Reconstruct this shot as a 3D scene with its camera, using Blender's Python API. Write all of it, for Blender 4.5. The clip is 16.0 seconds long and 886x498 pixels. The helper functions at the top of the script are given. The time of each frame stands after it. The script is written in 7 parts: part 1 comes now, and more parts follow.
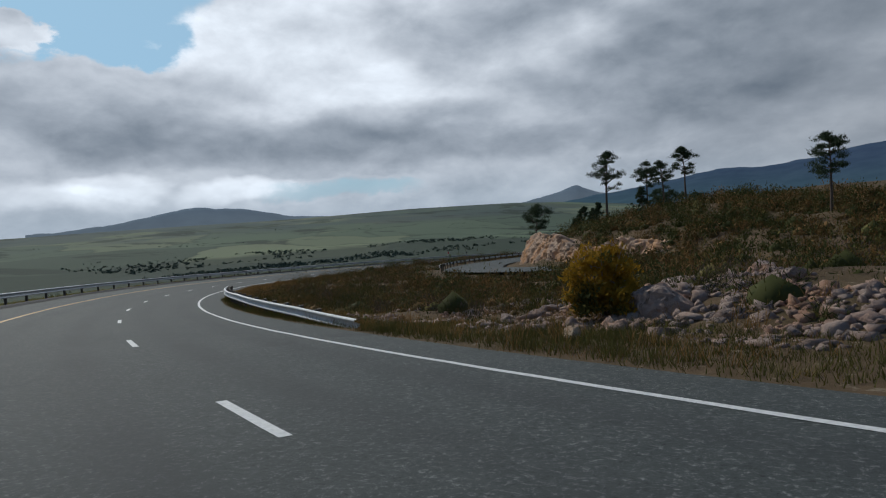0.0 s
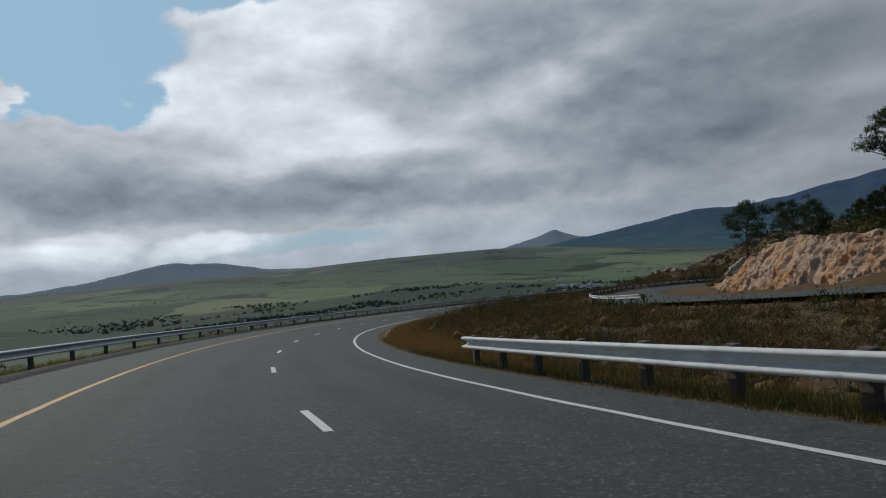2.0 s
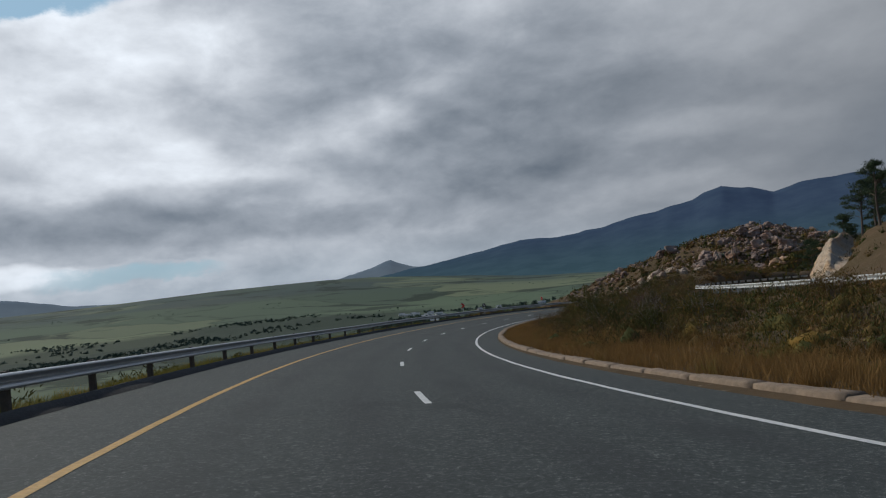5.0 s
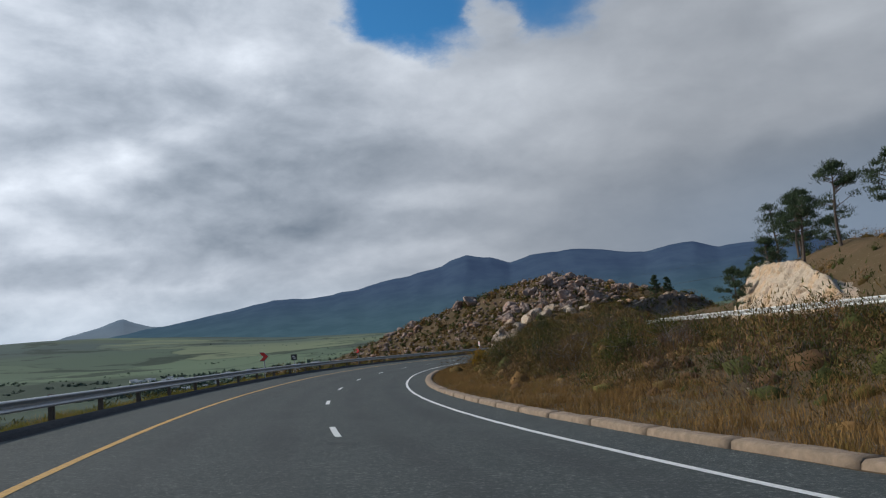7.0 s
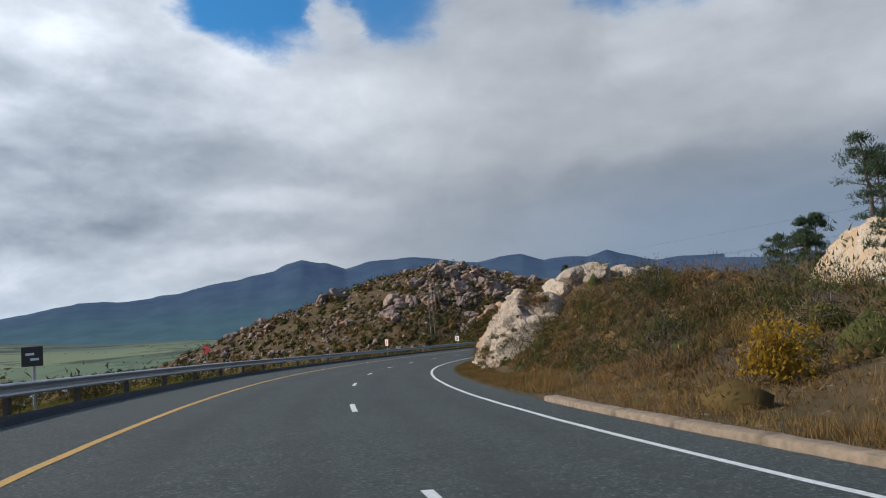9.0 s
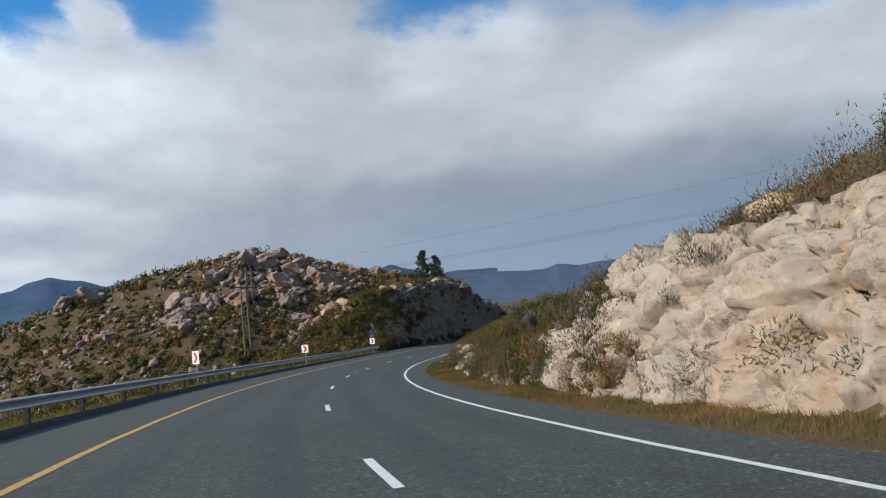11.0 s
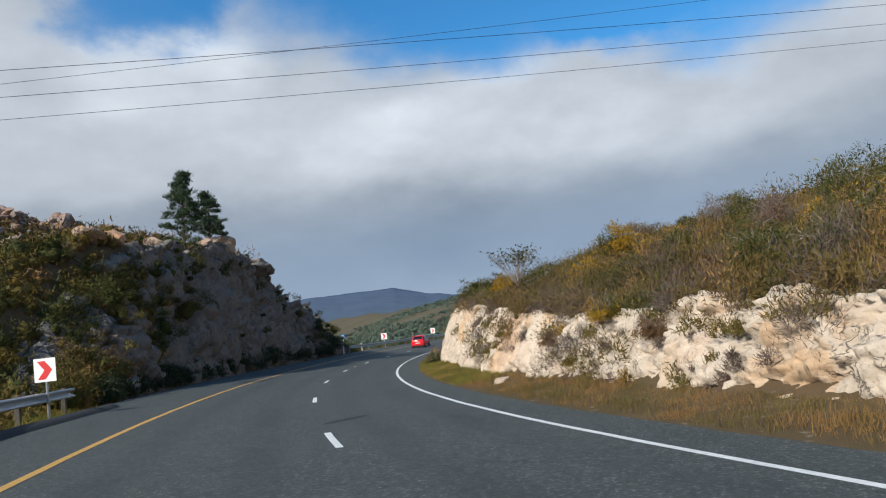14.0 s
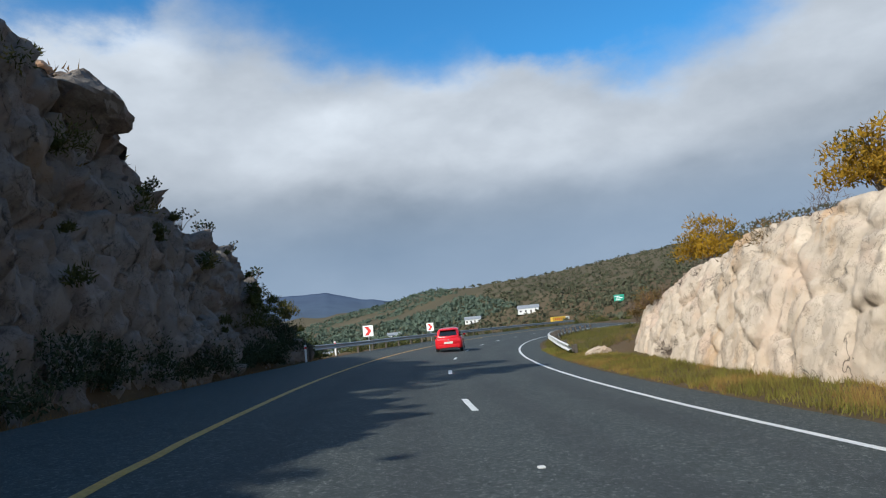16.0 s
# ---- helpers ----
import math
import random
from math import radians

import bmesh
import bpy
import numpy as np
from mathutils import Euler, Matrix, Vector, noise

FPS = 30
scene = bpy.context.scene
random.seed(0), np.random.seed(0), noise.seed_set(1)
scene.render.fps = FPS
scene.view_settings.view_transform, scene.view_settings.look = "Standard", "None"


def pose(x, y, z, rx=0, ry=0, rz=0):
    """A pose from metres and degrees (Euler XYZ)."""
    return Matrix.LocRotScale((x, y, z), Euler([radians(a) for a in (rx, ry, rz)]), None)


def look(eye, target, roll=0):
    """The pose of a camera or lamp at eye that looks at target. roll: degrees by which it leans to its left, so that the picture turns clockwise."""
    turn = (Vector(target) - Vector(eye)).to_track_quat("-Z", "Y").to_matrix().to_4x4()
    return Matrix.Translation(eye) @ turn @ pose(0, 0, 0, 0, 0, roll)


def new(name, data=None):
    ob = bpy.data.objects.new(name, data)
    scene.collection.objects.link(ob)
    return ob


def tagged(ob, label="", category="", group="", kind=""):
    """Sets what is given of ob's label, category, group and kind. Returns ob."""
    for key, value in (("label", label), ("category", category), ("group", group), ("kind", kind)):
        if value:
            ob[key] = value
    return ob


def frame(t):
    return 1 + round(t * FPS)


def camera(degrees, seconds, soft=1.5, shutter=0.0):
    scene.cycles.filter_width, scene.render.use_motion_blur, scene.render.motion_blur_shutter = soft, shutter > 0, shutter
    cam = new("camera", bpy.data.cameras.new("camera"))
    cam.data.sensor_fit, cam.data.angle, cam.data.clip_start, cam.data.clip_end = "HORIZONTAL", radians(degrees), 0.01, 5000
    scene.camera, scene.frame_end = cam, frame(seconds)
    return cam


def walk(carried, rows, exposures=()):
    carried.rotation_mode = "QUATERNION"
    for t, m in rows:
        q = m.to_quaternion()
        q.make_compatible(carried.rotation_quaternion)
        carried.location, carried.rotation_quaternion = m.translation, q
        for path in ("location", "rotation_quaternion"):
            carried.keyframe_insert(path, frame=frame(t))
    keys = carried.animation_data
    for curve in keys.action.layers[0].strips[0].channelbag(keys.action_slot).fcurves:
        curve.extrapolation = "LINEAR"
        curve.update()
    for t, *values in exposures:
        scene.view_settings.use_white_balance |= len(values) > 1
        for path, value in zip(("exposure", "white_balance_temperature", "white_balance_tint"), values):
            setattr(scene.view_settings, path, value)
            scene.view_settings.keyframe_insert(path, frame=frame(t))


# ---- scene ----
cam = camera(67.9, 16.0, soft=1.15)

# seconds, x, y, z, yaw, pitch, roll
PATH = [
    (0.0, 80.02, -124.64, 11.00, 29.65, -3.05, -3.33),
    (0.5, 71.69, -120.66, 10.39, 32.27, -3.10, -4.40),
    (1.0, 63.68, -116.00, 9.76, 34.53, -1.17, -6.81),
    (1.5, 56.03, -110.73, 9.12, 30.93, 0.02, -7.29),
    (2.0, 48.78, -104.89, 8.48, 27.38, 1.03, -5.06),
    (2.5, 41.78, -98.75, 7.88, 30.08, 2.78, -2.08),
    (3.0, 35.27, -92.06, 7.28, 30.06, 1.55, -3.66),
    (3.5, 29.10, -85.04, 6.70, 29.10, 2.91, -2.38),
    (4.0, 23.41, -77.58, 6.12, 23.50, 3.25, -3.86),
    (4.5, 18.19, -69.73, 5.54, 17.69, 2.30, -3.80),
    (5.0, 13.74, -61.39, 4.94, 12.68, 2.38, -5.95),
    (5.2, 12.19, -57.93, 4.70, 9.18, 2.48, -5.86),
    (5.8, 7.96, -47.32, 3.99, 2.14, 3.52, -5.65),
    (6.3, 5.14, -38.23, 3.41, -3.13, 4.38, -5.47),
    (6.8, 2.95, -28.97, 2.85, -7.57, 5.25, -5.29),
    (7.3, 1.38, -19.59, 2.31, -10.90, 6.11, -5.11),
    (7.5, 0.92, -15.79, 2.09, -12.29, 6.09, -4.75),
    (8.0, 0.14, -6.23, 1.58, -14.65, 4.63, -4.16),
    (8.5, 0.21, 3.39, 1.07, -18.29, 4.25, -4.28),
    (9.0, 0.83, 13.00, 0.60, -23.27, 5.12, -4.55),
    (9.5, 2.24, 22.62, 0.13, -27.78, 5.03, -4.95),
    (10.0, 4.36, 32.10, -0.35, -32.55, 4.94, -5.34),
    (10.5, 7.17, 41.40, -0.86, -37.39, 4.84, -5.73),
    (11.0, 10.65, 50.48, -1.39, -42.10, 4.75, -6.13),
    (11.5, 14.75, 59.28, -1.95, -46.48, 4.66, -6.52),
    (12.0, 19.45, 67.88, -2.51, -51.23, 5.45, -5.67),
    (12.5, 24.77, 76.14, -3.06, -54.78, 4.90, -4.12),
    (13.0, 30.72, 83.99, -3.60, -58.17, 4.14, -5.04),
    (13.5, 37.30, 91.34, -4.13, -62.33, 4.32, -5.69),
    (14.0, 44.26, 98.37, -4.62, -67.31, 5.14, -7.03),
    (14.5, 51.86, 104.74, -5.09, -71.83, 4.73, -7.81),
    (15.0, 59.78, 110.73, -5.51, -74.31, 2.80, -4.88),
    (15.5, 68.19, 116.08, -5.89, -72.80, 3.38, -5.17),
    (16.0, 76.93, 120.95, -6.24, -73.08, 5.18, -5.67),
]


def seat(x, y, z, yaw, pitch, roll):
    yaw, pitch = radians(yaw), radians(pitch)
    ahead = Vector((-math.sin(yaw) * math.cos(pitch), math.cos(yaw) * math.cos(pitch), math.sin(pitch)))
    eye = Vector((x, y, z))
    return look(eye, eye + 10 * ahead, roll)


walk(cam, [(t, seat(*row)) for t, *row in PATH],
     exposures=[(0.0, -0.95, 6150, 8), (1.5, -1.08, 6300, 9), (4.0, -1.13, 6350, 9), (5.2, -0.98, 6300, 9), (7.3, -0.44, 6250, 9), (8.2, -0.28, 6250, 9), (9.2, -0.16, 6250, 9), (11.3, 0.04, 6150, 7), (12.3, 0.09, 6150, 7), (13.4, 0.14, 6200, 8), (14.5, 0.17, 6220, 8), (16.0, 0.16, 6120, 7)])

# ---- light ----
SUN_YAW, SUN_UP = 66.0, 37.0
to_sun = Vector((-math.sin(radians(SUN_YAW)) * math.cos(radians(SUN_UP)),
                 math.cos(radians(SUN_YAW)) * math.cos(radians(SUN_UP)), math.sin(radians(SUN_UP))))
sun = new("sun", bpy.data.lights.new("sun", "SUN"))
sun.data.energy, sun.data.angle, sun.data.color = 5.0, radians(0.6), (1.0, 0.93, 0.82)
sun.matrix_world = look((0, 0, 200), Vector((0, 0, 200)) - to_sun)


class Nodes:
    """Short hand for building a node tree."""

    def __init__(self, tree):
        self.tree = tree

    def add(self, kind, **values):
        node = self.tree.nodes.new(kind)
        if "operation" in values:
            node.operation = values["operation"]
        if "use_clamp" in values:
            node.use_clamp = values["use_clamp"]
        if "data_type" in values:
            node.data_type = values["data_type"]
        if "blend_type" in values:
            node.blend_type = values["blend_type"]
        if "interpolation_type" in values:
            node.interpolation_type = values["interpolation_type"]
        if "feature" in values:
            node.feature = values["feature"]
        if "sky_type" in values:
            node.sky_type, node.sun_disc = values["sky_type"], False
        return node

    def link(self, a, b):
        self.tree.links.new(a, b)

    def put(self, socket, value):
        if isinstance(value, bpy.types.NodeSocket):
            self.link(value, socket)
        elif value is not None:
            socket.default_value = value

    def math(self, op, a, b=None, c=None, clamp=False):
        node = self.add("ShaderNodeMath", operation=op, use_clamp=clamp)
        for n, value in enumerate((a, b, c)):
            self.put(node.inputs[n], value)
        return node.outputs[0]

    def vec(self, op, a, b=None):
        node = self.add("ShaderNodeVectorMath", operation=op)
        self.put(node.inputs[0], a)
        if b is not None:
            self.put(node.inputs[3] if op == "SCALE" else node.inputs[1], b)
        return node.outputs["Value"] if op in ("DOT_PRODUCT", "LENGTH") else node.outputs[0]

    def mix(self, fac, a, b, blend="MIX"):
        node = self.add("ShaderNodeMix", data_type="RGBA", blend_type=blend)
        self.put(node.inputs[0], fac)
        self.put(node.inputs[6], a)
        self.put(node.inputs[7], b)
        return node.outputs[2]

    def noise(self, where, scale, detail=4.0, rough=0.55, warp=0.0):
        node = self.add("ShaderNodeTexNoise")
        self.put(node.inputs["Vector"], where)
        node.inputs["Scale"].default_value, node.inputs["Detail"].default_value = scale, detail
        node.inputs["Roughness"].default_value, node.inputs["Distortion"].default_value = rough, warp
        return node.outputs[0]

    def step(self, value, low, high, a=0.0, b=1.0):
        node = self.add("ShaderNodeMapRange", interpolation_type="SMOOTHSTEP")
        for n, item in enumerate((value, low, high, a, b)):
            self.put(node.inputs[n], item)
        return node.outputs[0]


def way(yaw, up):
    yaw, up = radians(yaw), radians(up)
    return (-math.sin(yaw) * math.cos(up), math.cos(yaw) * math.cos(up), math.sin(up))


# ---- sky: broken cloud over blue ----
world = bpy.data.worlds.new("sky")
scene.world = world
world.use_nodes = True
world.node_tree.nodes.clear()
g = Nodes(world.node_tree)
blue = g.add("ShaderNodeTexSky", sky_type="NISHITA")
blue.sun_elevation, blue.sun_rotation, blue.air_density, blue.dust_density = radians(SUN_UP), radians(-SUN_YAW), 1.0, 0.6
view = g.vec("NORMALIZE", g.add("ShaderNodeTexCoord").outputs["Generated"])
part_x, part_y, part_z = g.add("ShaderNodeSeparateXYZ").outputs[:3]
sep = part_x.node
g.link(view, sep.inputs[0])
bearing = g.math("MULTIPLY", g.math("ARCTAN2", g.math("MULTIPLY", part_x, -1.0), part_y), 180 / math.pi)
height = g.math("MULTIPLY", g.math("ARCSINE", part_z), 180 / math.pi)
place = g.add("ShaderNodeCombineXYZ")
g.link(bearing, place.inputs[0])
g.link(height, place.inputs[1])


def wander(scale, detail, reach, rough=0.6):
    """Offsets in degrees that fray the outlines of the clouds."""
    node = g.add("ShaderNodeTexNoise")
    g.link(g.vec("MULTIPLY", view, (1.0, 1.0, 1.7)), node.inputs["Vector"])
    node.inputs["Scale"].default_value, node.inputs["Detail"].default_value, node.inputs["Roughness"].default_value = scale, detail, rough
    return g.vec("MULTIPLY", g.vec("SUBTRACT", node.outputs[1], (0.5, 0.5, 0.5)), (reach, reach * 0.62, 0.0))


frayed = g.vec("ADD", place.outputs[0], wander(5.0, 9.0, 13.0))
soft_at = g.vec("ADD", place.outputs[0], wander(4.0, 5.0, 11.0, 0.5))


def heap_of(rows, where):
    """Soft-edged ovals summed: bearing, height, half width, half height in degrees, weight."""
    total = None
    for at, up, wide, tall, weight in rows:
        d = g.vec("MULTIPLY", g.vec("SUBTRACT", where, (at, up, 0.0)), (1 / wide, 1 / tall, 0.0))
        spot = g.step(g.vec("DOT_PRODUCT", d, d), 1.0, 0.0, 0.0, weight)
        total = spot if total is None else g.math("ADD", total, spot)
    return total


# openings in the cloud deck, and the small clouds that drift in them
# lobes behind and overhead are unseen, added to dim the ambient light
OPEN_LEFT = ((60, 18.2, 15, 7.6, 1.1), (52, 25, 20, 4.2, 1.0), (54, 14.2, 8, 2.6, 0.5), (82, 19, 22, 11, 1.0), (61.0, 14.4, 4.6, 1.9, -1.3), (52.3, 15.0, 1.6, 0.8, -0.5), (38, 3.0, 12, 1.7, 0.55), (120, 45, 60, 32, 1.2))
OPEN_RIGHT = ((-8, 27, 10, 6.0, 1.0), (-20.5, 26.4, 7, 5.4, 0.9), (-15, 24.8, 3.0, 1.6, -0.4), (-43.5, 27, 10, 5.6, 0.95), (-75, 28, 32, 10.5, 1.1), (-93, 25, 17, 10.5, 1.0), (-70, 48, 50, 24, 1.2), (-150, 42, 60, 30, 1.2), (0, 80, 400, 36, 1.2))
gap = g.math("ADD", heap_of(OPEN_LEFT, frayed), heap_of(OPEN_RIGHT, frayed))
crisp = g.step(g.vec("DOT_PRODUCT", view, way(40, 12)), 0.45, 0.95)
cover = g.step(gap, g.math("SUBTRACT", 1.05, g.math("MULTIPLY", crisp, 0.40)), g.math("MULTIPLY", crisp, 0.32))

# how bright the cloud is: sunlit heads, then grey undersides and banks
HEADS_LEFT = ((38, 20, 15, 7, 0.13), (50, 15, 10, 3.5, 0.13), (61, 14.4, 5, 2, 0.12), (37, 12, 11, 4.5, 0.13), (46, 9, 7, 2, 0.06), (18.5, 13.5, 5, 3, 0.09), (17, 17, 9, 4, 0.05), (10, 20.5, 10, 5.5, 0.06), (60.6, 2.8, 8, 1.3, 0.14), (55.6, 3.8, 5, 1.1, 0.12), (46, 3, 7, 1.1, 0.14))
HEADS_RIGHT = ((-22, 17, 12, 6, 0.13), (-40, 15.5, 13, 6, 0.10), (-62, 14, 16, 5, 0.08), (-85, 13, 16, 5, 0.07), (-11, 19, 15, 5, 0.09), (-18, 11.2, 11, 2.0, 0.04), (-11, 10.4, 8, 1.7, 0.05), (-8, 5, 9, 1.3, 0.06), (-32, 22, 9, 5, 0.12), (-46, 20.5, 9, 4.5, 0.17), (-58, 16.5, 13, 5, 0.10), (-73, 16.5, 17, 4.8, 0.13), (-90, 13, 15, 4, 0.08), (-51, 22, 5, 3, 0.1), (-106, 17, 9, 5, 0.09), (-10.4, 3.6, 9, 1.4, 0.05))
BANKS_LEFT = ((16, 20, 12, 8, -0.14), (9, 15, 18, 9, -0.06), (60, 8.6, 15, 3.2, -0.17), (48, 6.8, 17, 2.5, -0.19), (33, 8.6, 10, 2.4, -0.14), (26, 6.0, 18, 2.2, -0.14), (21, 15.4, 3.4, 2.2, -0.10), (10, 10.5, 14, 5, -0.15), (-1, 16, 11, 5, -0.14), (7.9, 7.0, 12, 3, -0.09), (5, 4.0, 20, 2.4, -0.06))
BANKS_RIGHT = ((-1, 7.4, 15, 2.6, -0.09), (-13.5, 13.6, 9, 3, -0.09), (-22, 8.5, 13, 5, -0.08), (-42, 8.3, 11, 4, -0.13), (-62, 7.6, 16, 5, -0.19), (-76, 6.0, 18, 5.5, -0.22), (-59, 4.5, 16, 3.5, -0.10), (-47, 9.7, 7, 3, -0.05), (-101, 6, 16, 5, -0.16), (-108, 11, 9, 4, -0.09))
layers = g.vec("MULTIPLY", view, (1.0, 1.0, 2.3))
puffs = g.vec("MULTIPLY", view, (1.0, 1.0, 1.7))
big = g.noise(layers, 3.2, 6.0, 0.52, 0.1)
fine = g.noise(puffs, 9.0, 8.0, 0.58, 0.25)
to_light = (to_sun.x * 0.02, to_sun.y * 0.02, 0.05)
relief = g.math("ADD", g.math("SUBTRACT", big, g.noise(g.vec("ADD", layers, to_light), 3.2, 6.0, 0.52, 0.1)), g.math("MULTIPLY", g.math("SUBTRACT", fine, g.noise(g.vec("ADD", puffs, to_light), 9.0, 8.0, 0.58, 0.25)), 0.55))
bright = 0.70
for rows, share in ((HEADS_LEFT, 1.32), (HEADS_RIGHT, 0.58), (BANKS_LEFT, 0.72), (BANKS_RIGHT, 0.55)):
    bright = g.math("ADD", bright, g.math("MULTIPLY", heap_of(rows, soft_at), share))
depth = g.math("ADD", 0.38, g.math("MULTIPLY", crisp, 0.60))
bright = g.math("ADD", bright, g.math("MULTIPLY", g.math("MULTIPLY", relief, 0.60), depth))
bright = g.math("SUBTRACT", bright, g.math("MULTIPLY", g.math("MULTIPLY", g.math("SUBTRACT", big, 0.5), 0.20), depth))
bright = g.math("SUBTRACT", bright, g.math("MULTIPLY", g.math("MULTIPLY", g.math("SUBTRACT", fine, 0.5), 0.22), depth))
bright = g.math("ADD", bright, g.math("MULTIPLY", g.step(gap, 0.02, 0.30), 0.03))
ramp = g.add("ShaderNodeValToRGB")
g.link(bright, ramp.inputs[0])
ramp.color_ramp.elements[0].position, ramp.color_ramp.elements[0].color = 0.25, (0.048, 0.060, 0.080, 1)
ramp.color_ramp.elements[1].position, ramp.color_ramp.elements[1].color = 0.98, (0.94, 0.94, 0.945, 1)
for spot, colour in ((0.40, (0.125, 0.150, 0.182, 1)), (0.52, (0.235, 0.255, 0.282, 1)), (0.64, (0.365, 0.38, 0.405, 1)), (0.76, (0.535, 0.54, 0.556, 1)), (0.87, (0.73, 0.728, 0.735, 1))):
    ramp.color_ramp.elements.new(spot).color = colour
# the sky is brightest on the sun's side
toward_sun = g.step(g.vec("DOT_PRODUCT", view, way(54, 20)), 0.12, 0.95)
gain = g.math("ADD", 0.98, g.math("MULTIPLY", toward_sun, 1.12))
haze = g.step(part_z, 0.09, 0.0)
cloud = g.mix(g.math("MULTIPLY", haze, 0.30), ramp.outputs[0], (0.36, 0.43, 0.48, 1))
veil = g.math("MULTIPLY", g.step(part_z, 0.23, 0.07), g.step(bearing, -12.0, -45.0))
cloud = g.mix(g.math("MULTIPLY", veil, 0.78), cloud, (0.265, 0.335, 0.43, 1))
cloud = g.vec("SCALE", cloud, gain)
near_sun = g.step(g.vec("DOT_PRODUCT", view, way(56, 22)), 0.72, 0.992)
blue_col = g.mix(1.0, blue.outputs[0], (0.044, 0.112, 0.146, 1), "MULTIPLY")
blue_col = g.mix(g.math("MULTIPLY", near_sun, 0.8), blue_col, (0.80, 1.06, 1.22, 1))
blue_col = g.mix(g.step(part_z, 0.12, 0.02), blue_col, (0.72, 0.93, 1.02, 1))
sky = g.mix(1.0, g.mix(cover, blue_col, cloud), (0.955, 1.0, 1.055, 1), "MULTIPLY")
ground_glow = g.step(part_z, -0.02, -0.15)
sky = g.mix(ground_glow, sky, (0.08, 0.09, 0.075, 1))
back = g.add("ShaderNodeBackground")
g.link(sky, back.inputs[0])
back.inputs[1].default_value = 1.0
g.link(back.outputs[0], g.add("ShaderNodeOutputWorld").inputs[0])


# ---- materials ----
def material(name, build):
    m = bpy.data.materials.new(name)
    m.use_nodes = True
    m.node_tree.nodes.clear()
    n = Nodes(m.node_tree)
    shader = n.add("ShaderNodeBsdfPrincipled")
    n.link(shader.outputs[0], n.add("ShaderNodeOutputMaterial").inputs[0])
    build(n, shader)
    return m


def plain(name, colour, rough=0.6, metal=0.0, vary=0.12, scale=6.0, bump=0.0, glow=None):
    """A paint or a metal with light mottling and grain."""

    def build(n, s):
        where = n.add("ShaderNodeTexCoord").outputs["Object"]
        spots = n.noise(where, scale, 5.0)
        dark = tuple(c * (1 - 2 * vary) for c in colour) + (1,)
        light = tuple(min(1, c * (1 + 2 * vary)) for c in colour) + (1,)
        n.link(n.mix(spots, dark, light), s.inputs["Base Color"])
        n.put(s.inputs["Roughness"], n.step(n.noise(where, scale * 3, 3.0), 0.2, 0.8, max(0.03, rough - 0.1), min(1, rough + 0.1)))
        s.inputs["Metallic"].default_value = metal
        if glow:
            s.inputs["Emission Color"].default_value, s.inputs["Emission Strength"].default_value = (*glow[:3], 1), glow[3]
        if bump:
            b = n.add("ShaderNodeBump")
            b.inputs["Strength"].default_value, b.inputs["Distance"].default_value = bump, 0.02
            n.link(n.noise(where, scale * 8, 4.0), b.inputs["Height"])
            n.link(b.outputs[0], s.inputs["Normal"])

    return material(name, build)


def leafy(name, dark, light, third=None, share=0.2, through_light=0.16):
    """Leaves, twigs or grass: each blade has its own shade, with patches over metres."""

    def build(n, s):
        where = n.add("ShaderNodeNewGeometry")
        island = where.outputs["Random Per Island"]
        patch = n.noise(where.outputs["Position"], 0.75, 3.0, 0.6)
        f = n.math("ADD", n.math("MULTIPLY", island, 0.20), n.math("MULTIPLY", n.math("SUBTRACT", patch, 0.22), 1.15), clamp=True)
        col = n.mix(f, (*dark, 1), (*light, 1))
        if third:
            other = n.step(n.math("ADD", n.math("MULTIPLY", n.noise(where.outputs["Position"], 0.6, 2.0), 1.2), n.math("MULTIPLY", island, 0.14)), 1.02 - share, 1.12 - share)
            col = n.mix(other, col, (*third, 1))
        n.link(col, s.inputs["Base Color"])
        s.inputs["Roughness"].default_value = 0.85
        s.inputs["Specular IOR Level"].default_value = 0.08
        if through_light:
            thin = n.add("ShaderNodeBsdfTranslucent")
            n.link(col, thin.inputs[0])
            both = n.add("ShaderNodeMixShader")
            both.inputs[0].default_value = through_light
            n.link(s.outputs[0], both.inputs[1])
            n.link(thin.outputs[0], both.inputs[2])
            out = next(k for k in n.tree.nodes if k.type == "OUTPUT_MATERIAL")
            n.link(both.outputs[0], out.inputs[0])

    return material(name, build)


